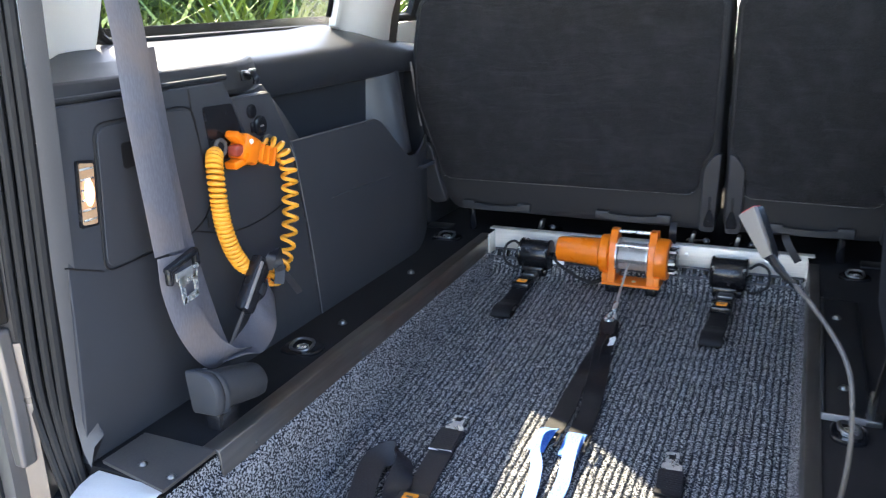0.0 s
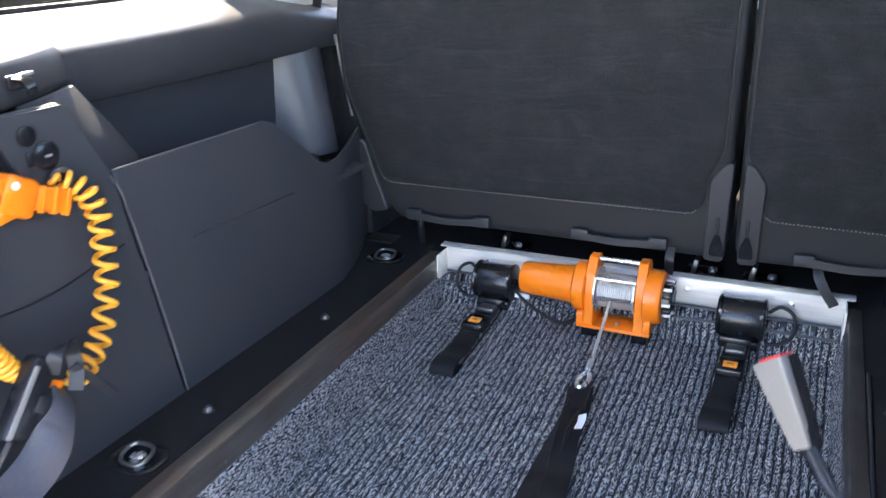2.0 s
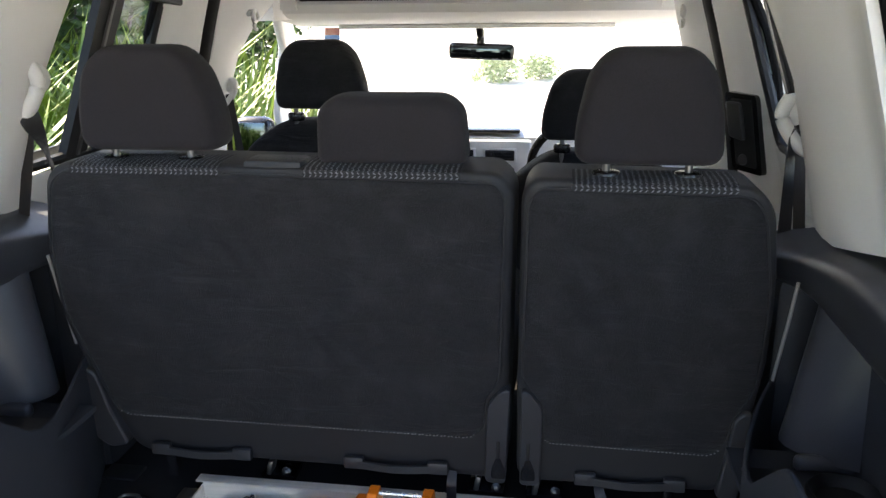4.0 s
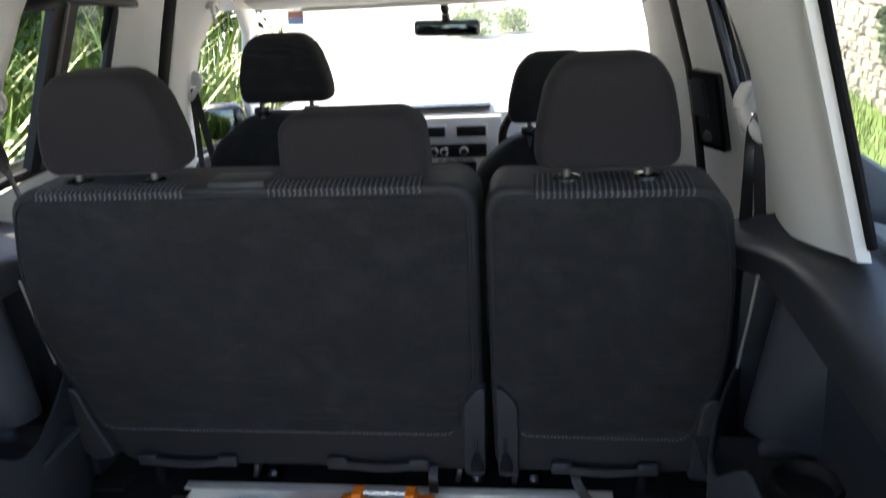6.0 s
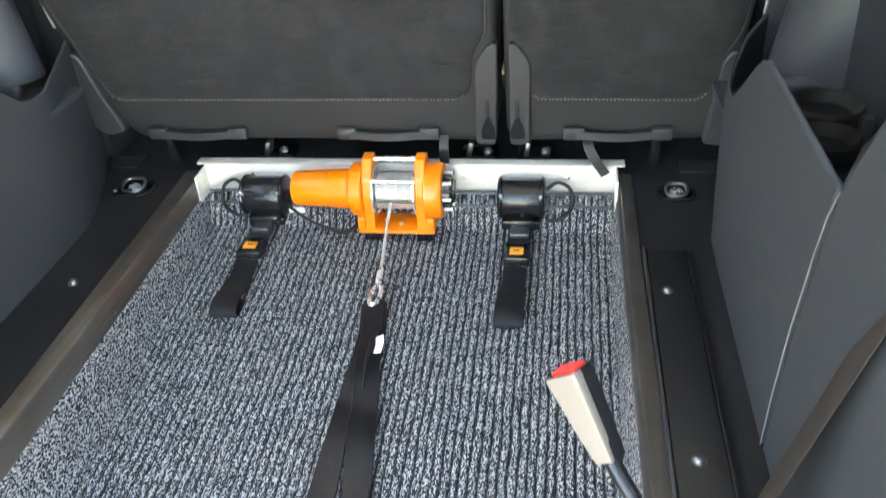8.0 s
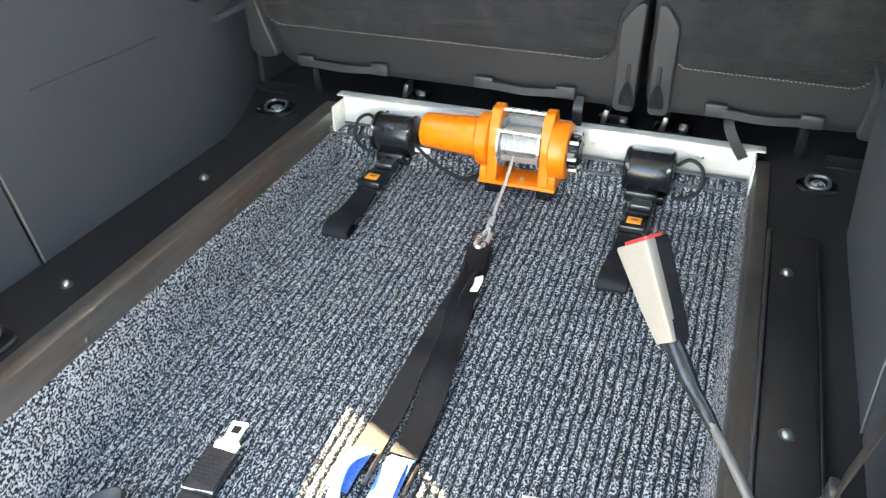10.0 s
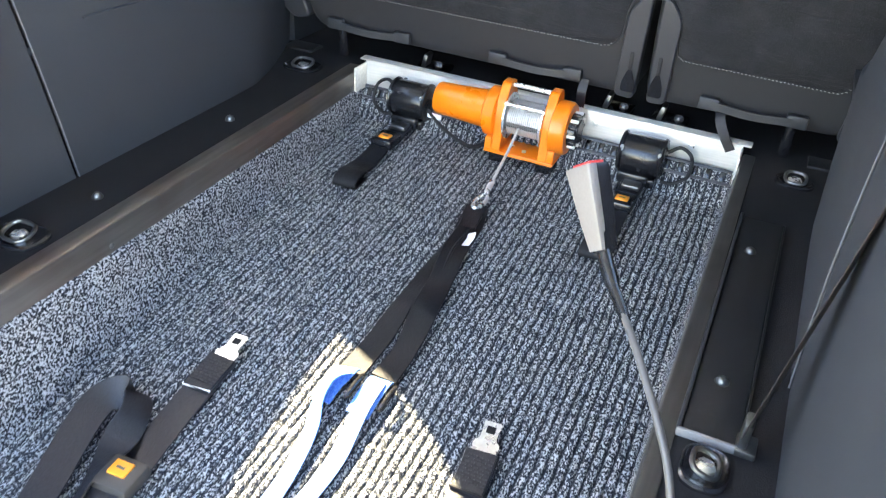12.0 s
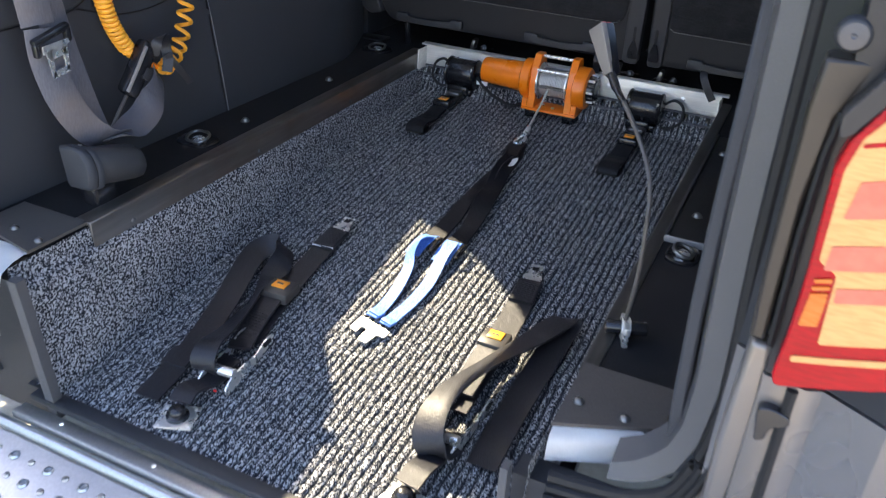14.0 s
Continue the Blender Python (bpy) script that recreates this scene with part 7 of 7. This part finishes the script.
pillar_belt(1, 0.64, 1.08, 0.60, (0.60, 1.05, 0.30), (0.68, 1.07, 0.28), "front seat belt through an off-white pillar guide", 0.026)
o = thing("door_latch_handle", "black recessed latch handle on the sliding door", "door handle")
lx, ly = Vector((0.050, -0.10, 0.0)), Vector((0.032, 0.0, -0.185))


def on_latch(a, b, out=0.0):
    """Across and down the latch plate."""
    return tuple(Vector((0.648, 0.765, 0.684)) + lx * a + ly * b + Vector((-0.5, -0.4, 0.1)) * out)


def latch_slab(poly, out, deep, r=0.08):
    return slab(rounded(poly, r), lambda a, b: on_latch(a, b, out), (deep, deep * 0.8, 0))


part("bezel", latch_slab([(0, 0), (1, 0), (1, 1), (0.05, 1)], 0.012, 0.03), M_BLACKGLOSS, o)
part("bowl", latch_slab([(0.16, 0.07), (0.86, 0.07), (0.86, 0.93), (0.18, 0.93)], 0.0135, 0.006), M_RUBBER, o)
soften(part("pull", latch_slab([(0.08, 0.12), (0.55, 0.12), (0.58, 0.60), (0.10, 0.58)], 0.030, 0.02), M_PLASTIC, o), 0.004)
part("lock", lathe(on_latch(0.45, 0.84, 0.014), (-0.6, -0.75, 0.1), [(0, 0.014), (0.006, 0.012), (0.008, 0.005)], 14), M_STALK, o)
for s in (-1, 1):
    o = thing("grab_hook", "pale clothes hook on the pillar trim", "hook", "pillar hooks")
    part("ring", tube([Vector((MID + s * 0.60, 1.05 + 0.02 * math.cos(a), 0.855 + 0.026 * math.sin(a))) for a in [2 * math.pi * k / 16 for k in range(13)]], 0.006, 8), M_WHITE, o)
    part("base", box((MID + s * 0.612, 1.05, 0.875), (0.02, 0.04, 0.02), 0.006), M_WHITE, o)
o = thing("outside_mirror", "dark door mirror beyond the passenger window", "mirror")
part("shell", box((-0.905, 1.66, 0.425), (0.155, 0.10, 0.14), 0.04, 3), M_BLACKGLOSS, o)
part("glass", box((-0.905, 1.607, 0.425), (0.125, 0.004, 0.105), 0.002), M_MIRRORGLASS, o, "mirror glass")
part("arm", tube([(-0.78, 1.68, 0.40), (-0.86, 1.67, 0.41)], 0.02, 8), M_BLACKGLOSS, o)


# ---- outside ----
rng = random.Random(7)


def blades(n, x_range, y_range, h_range, width, lean_amt, base=GROUND, slope=0.0):
    vs, fs = [], []
    for _ in range(n):
        x, y = rng.uniform(*x_range), rng.uniform(*y_range)
        h = rng.uniform(*h_range)
        a = rng.uniform(0, 6.28)
        dx, dy = math.cos(a), math.sin(a)
        l = rng.uniform(0.2, 1.0) * lean_amt * h
        if x + dx * l > -1.02 and x < 0:
            dx = -abs(dx)
        w = width * rng.uniform(0.5, 1.2)
        px, py = -dy * w, dx * w
        z0 = base + slope * max(0.0, x_range[1] - x)
        k = len(vs)
        for f, ww in ((0, 0.7), (0.4, 1.0), (0.75, 0.75), (1.0, 0.05)):
            bx, by, bz = x + dx * l * f * f, y + dy * l * f * f, z0 + h * (f - 0.25 * f * f * lean_amt)
            vs += [(bx - px * ww, by - py * ww, bz), (bx + px * ww, by + py * ww, bz)]
        for i in range(3):
            j = k + 2 * i
            fs.append((j, j + 1, j + 3, j + 2))
    me = bpy.data.meshes.new("mesh")
    me.from_pydata(vs, [], fs)
    return me


def leaf_cloud(n, centre, radii, size, shell=0.55):
    vs, fs = [], []
    for _ in range(n):
        d = Vector((rng.gauss(0, 1), rng.gauss(0, 1), rng.gauss(0, 1))).normalized()
        r = rng.uniform(shell, 1.0) * (0.85 + 0.3 * noise.noise(d * 2.3 + Vector(centre)))
        p = Vector((centre[0] + d.x * radii[0] * r, centre[1] + d.y * radii[1] * r, centre[2] + d.z * radii[2] * r))
        q = Euler((rng.uniform(0, 6.3), rng.uniform(0, 6.3), rng.uniform(0, 6.3))).to_matrix()
        s = size * rng.uniform(0.6, 1.3)
        k = len(vs)
        for a, b, c in ((0, -1, 0), (0.45, 0, 0.12), (0, 1, 0), (-0.45, 0, 0.12)):
            vs.append(tuple(p + q @ Vector((a * s, b * s, c * s))))
        fs.append((k, k + 1, k + 2, k + 3))
    me = bpy.data.meshes.new("mesh")
    me.from_pydata(vs, [], fs)
    return me


solid("bank", slab([(-9, -7), (-1.45, -7), (-1.45, 5.2), (-9, 9)], lambda x, y: (x, y, GROUND + 0.01 + 0.22 * max(0, -1.5 - x)), (0, 0, -0.05), (-3, -1.6)), M_LAWN, "overgrown grassy bank beside the car", "bank", kind="structure")
solid("reed_grass", blades(5200, (-3.4, -1.5), (-2.6, 4.6), (0.7, 1.45), 0.011, 0.75, GROUND, 0.22), M_GRASS, "tall lush green grass with pale dry stalks beside the car", "grass", kind="stuff")
solid("long_grass", blades(900, (-2.6, -1.25), (-2.2, 4.2), (0.9, 1.75), 0.016, 0.85, GROUND, 0.2), M_GRASS, "broad bright green reed leaves beside the car", "grass", kind="stuff")
for k, (x, y, s) in enumerate(((-3.6, -1.9, 1.0), (-3.9, -0.4, 1.15), (-3.7, 1.1, 1.0), (-4.1, 2.7, 1.2), (-3.9, 4.3, 1.2), (-4.3, 6.2, 1.5), (-3.0, 0.6, 0.8), (-2.9, 2.0, 0.85), (-2.9, 3.5, 0.85), (-2.8, 5.0, 0.9), (-3.3, 6.4, 1.0), (-2.7, 6.2, 0.75))):
    o = thing("hedge_bush", "dense dark green hedge bush on the bank", "bush", "hedge bushes")
    part("crown", leaf_cloud(2600, (x, y, 0.75 + 0.35 * s), (1.0 * s, 1.15 * s, 1.15 * s), 0.055, 0.4), M_LEAF, o)
    for q in range(4):
        part("stem", tube([(x + 0.1 * q - 0.2, y, GROUND + 0.3), (x + 0.3 * q - 0.5, y + 0.15 * q - 0.2, 0.9)], [0.04, 0.012], 7), M_PLATE, o)

# dry stone wall, verge and building ahead to the right
solid("verge", slab([(2.35, 3.0), (3.3, 2.6), (4.6, 11.0), (3.4, 11.2)], lambda x, y: (x, y, GROUND + 0.03), (0, 0, -0.05)), M_LAWN, "sunlit grass verge at the foot of the wall", "lawn", kind="structure")
solid("verge_grass", blades(1500, (2.5, 3.4), (4.0, 8.5), (0.05, 0.16), 0.006, 0.6, GROUND + 0.02), M_GRASS, "short bright verge grass", "grass", kind="stuff")
wl = thing("stone_wall", "rubble stone garden wall with ivy, in sun", "stone wall", kind="structure")
P0, P1 = Vector((2.95, 2.6)), Vector((3.75, 10.5))
along = (P1 - P0).normalized()
face = Vector((-along.y, along.x))
part("core", slab([(0, GROUND), (7.9, GROUND), (7.9, 0.40), (0, 0.40)], lambda a, z: (P0.x + along.x * a - face.x * 0.06, P0.y + along.y * a - face.y * 0.06, z), (-face.x * 0.3, -face.y * 0.3, 0)), M_MORTAR, wl)
stone_meshes = []
for k in range(8):
    bm = box((0, 0, 0), (1, 1, 1), 0.16, 1)
    for v in bm.verts:
        v.co *= 1 + 0.16 * noise.noise(v.co * 1.8 + Vector((k * 3.1, 0, 0)))
    me = finish(bm, 25)
    me.materials.append(M_STONE)
    stone_meshes.append(me)
a = 0.4
rows = 0
z = GROUND + 0.07
while z < 0.44:
    a = 2.0 + rng.uniform(0, 0.15)
    h = rng.uniform(0.08, 0.13)
    while a < 5.6:
        w = rng.uniform(0.12, 0.27)
        ob = new("stone", stone_meshes[rng.randrange(8)])
        ob.parent = wl
        ob.location = (P0.x + along.x * a + face.x * -0.03, P0.y + along.y * a + face.y * -0.03, z + rng.uniform(-0.015, 0.015))
        ob.rotation_euler = (0, rng.uniform(-0.1, 0.1), math.atan2(along.y, along.x))
        ob.scale = (w * 0.97, 0.2, h * 0.97)
        a += w
    z += h
iv = thing("wall_ivy", "ivy clump hanging over the stone wall", "ivy")
part("leaves", leaf_cloud(900, (3.25, 5.9, 0.25), (0.18, 0.5, 0.4), 0.05, 0.2), M_LEAF, iv)
part("stem", tube([(3.25, 5.9, GROUND), (3.26, 5.92, 0.1), (3.25, 5.9, 0.4)], [0.03, 0.02, 0.01], 7), M_PLATE, iv)
bd = thing("outbuilding", "grey corrugated outbuilding above the wall", "building")
part("wall", slab([(2.9, GROUND), (7.5, GROUND), (7.5, 3.4), (2.9, 3.4)], lambda x, z: (x, 10.2, z), (0, 0.25, 0)), M_DARKWALL, bd, "plain dark grey wall")
for k in range(12):
    part("cladding_rib", slab([(0, GROUND), (0.055, GROUND), (0.055, 3.4), (0, 3.4)], lambda a, z: (2.95 + a + k * 0.1, 10.17, z), (0, 0.028, 0)), M_CLAD, bd)
part("roof", slab([(2.7, 0), (7.7, 0), (7.7, 2.2), (2.7, 2.2)], lambda x, b: (x, 10.0 + b, 3.4 + 0.4 * b), (0, 0, 0.08)), M_DARKWALL, bd)
def rise(y):
    """Height of the slope ahead."""
    return 0.012 * max(0.0, y - 8.0) ** 1.7


# bushes on the bright slope ahead; glare haze is put into their colour
for x, y, s in ((-0.9, 13.0, 0.55), (-0.2, 13.3, 0.45), (3.2, 24.0, 1.0)):
    o = thing("far_bush", "green bush on the bright slope ahead, glare haze in its colour", "bush", "far bushes")
    part("crown", leaf_cloud(700, (x, y, GROUND + 0.45 * s + rise(y)), (1.0 * s, 0.8 * s, 0.65 * s), 0.10 * s, 0.3), M_HAZELEAF, o)
    part("stem", tube([(x, y, GROUND), (x + 0.05, y, GROUND + 0.4 * s + rise(y))], [0.05 * s, 0.02 * s], 6), M_PLATE, o)
solid("slope_ahead", slab([(-30, 7.0), (30, 7.0), (40, 60.0), (-40, 60.0)], lambda x, y: (x, y, GROUND + 0.004 + rise(y)), (0, 0, -0.2), (), (8, 9, 10, 11, 12, 13.5, 15, 17, 20, 25, 30, 36, 42, 50)), M_GROUND, "pale sunlit gravel slope ahead of the car", "ground", kind="structure")
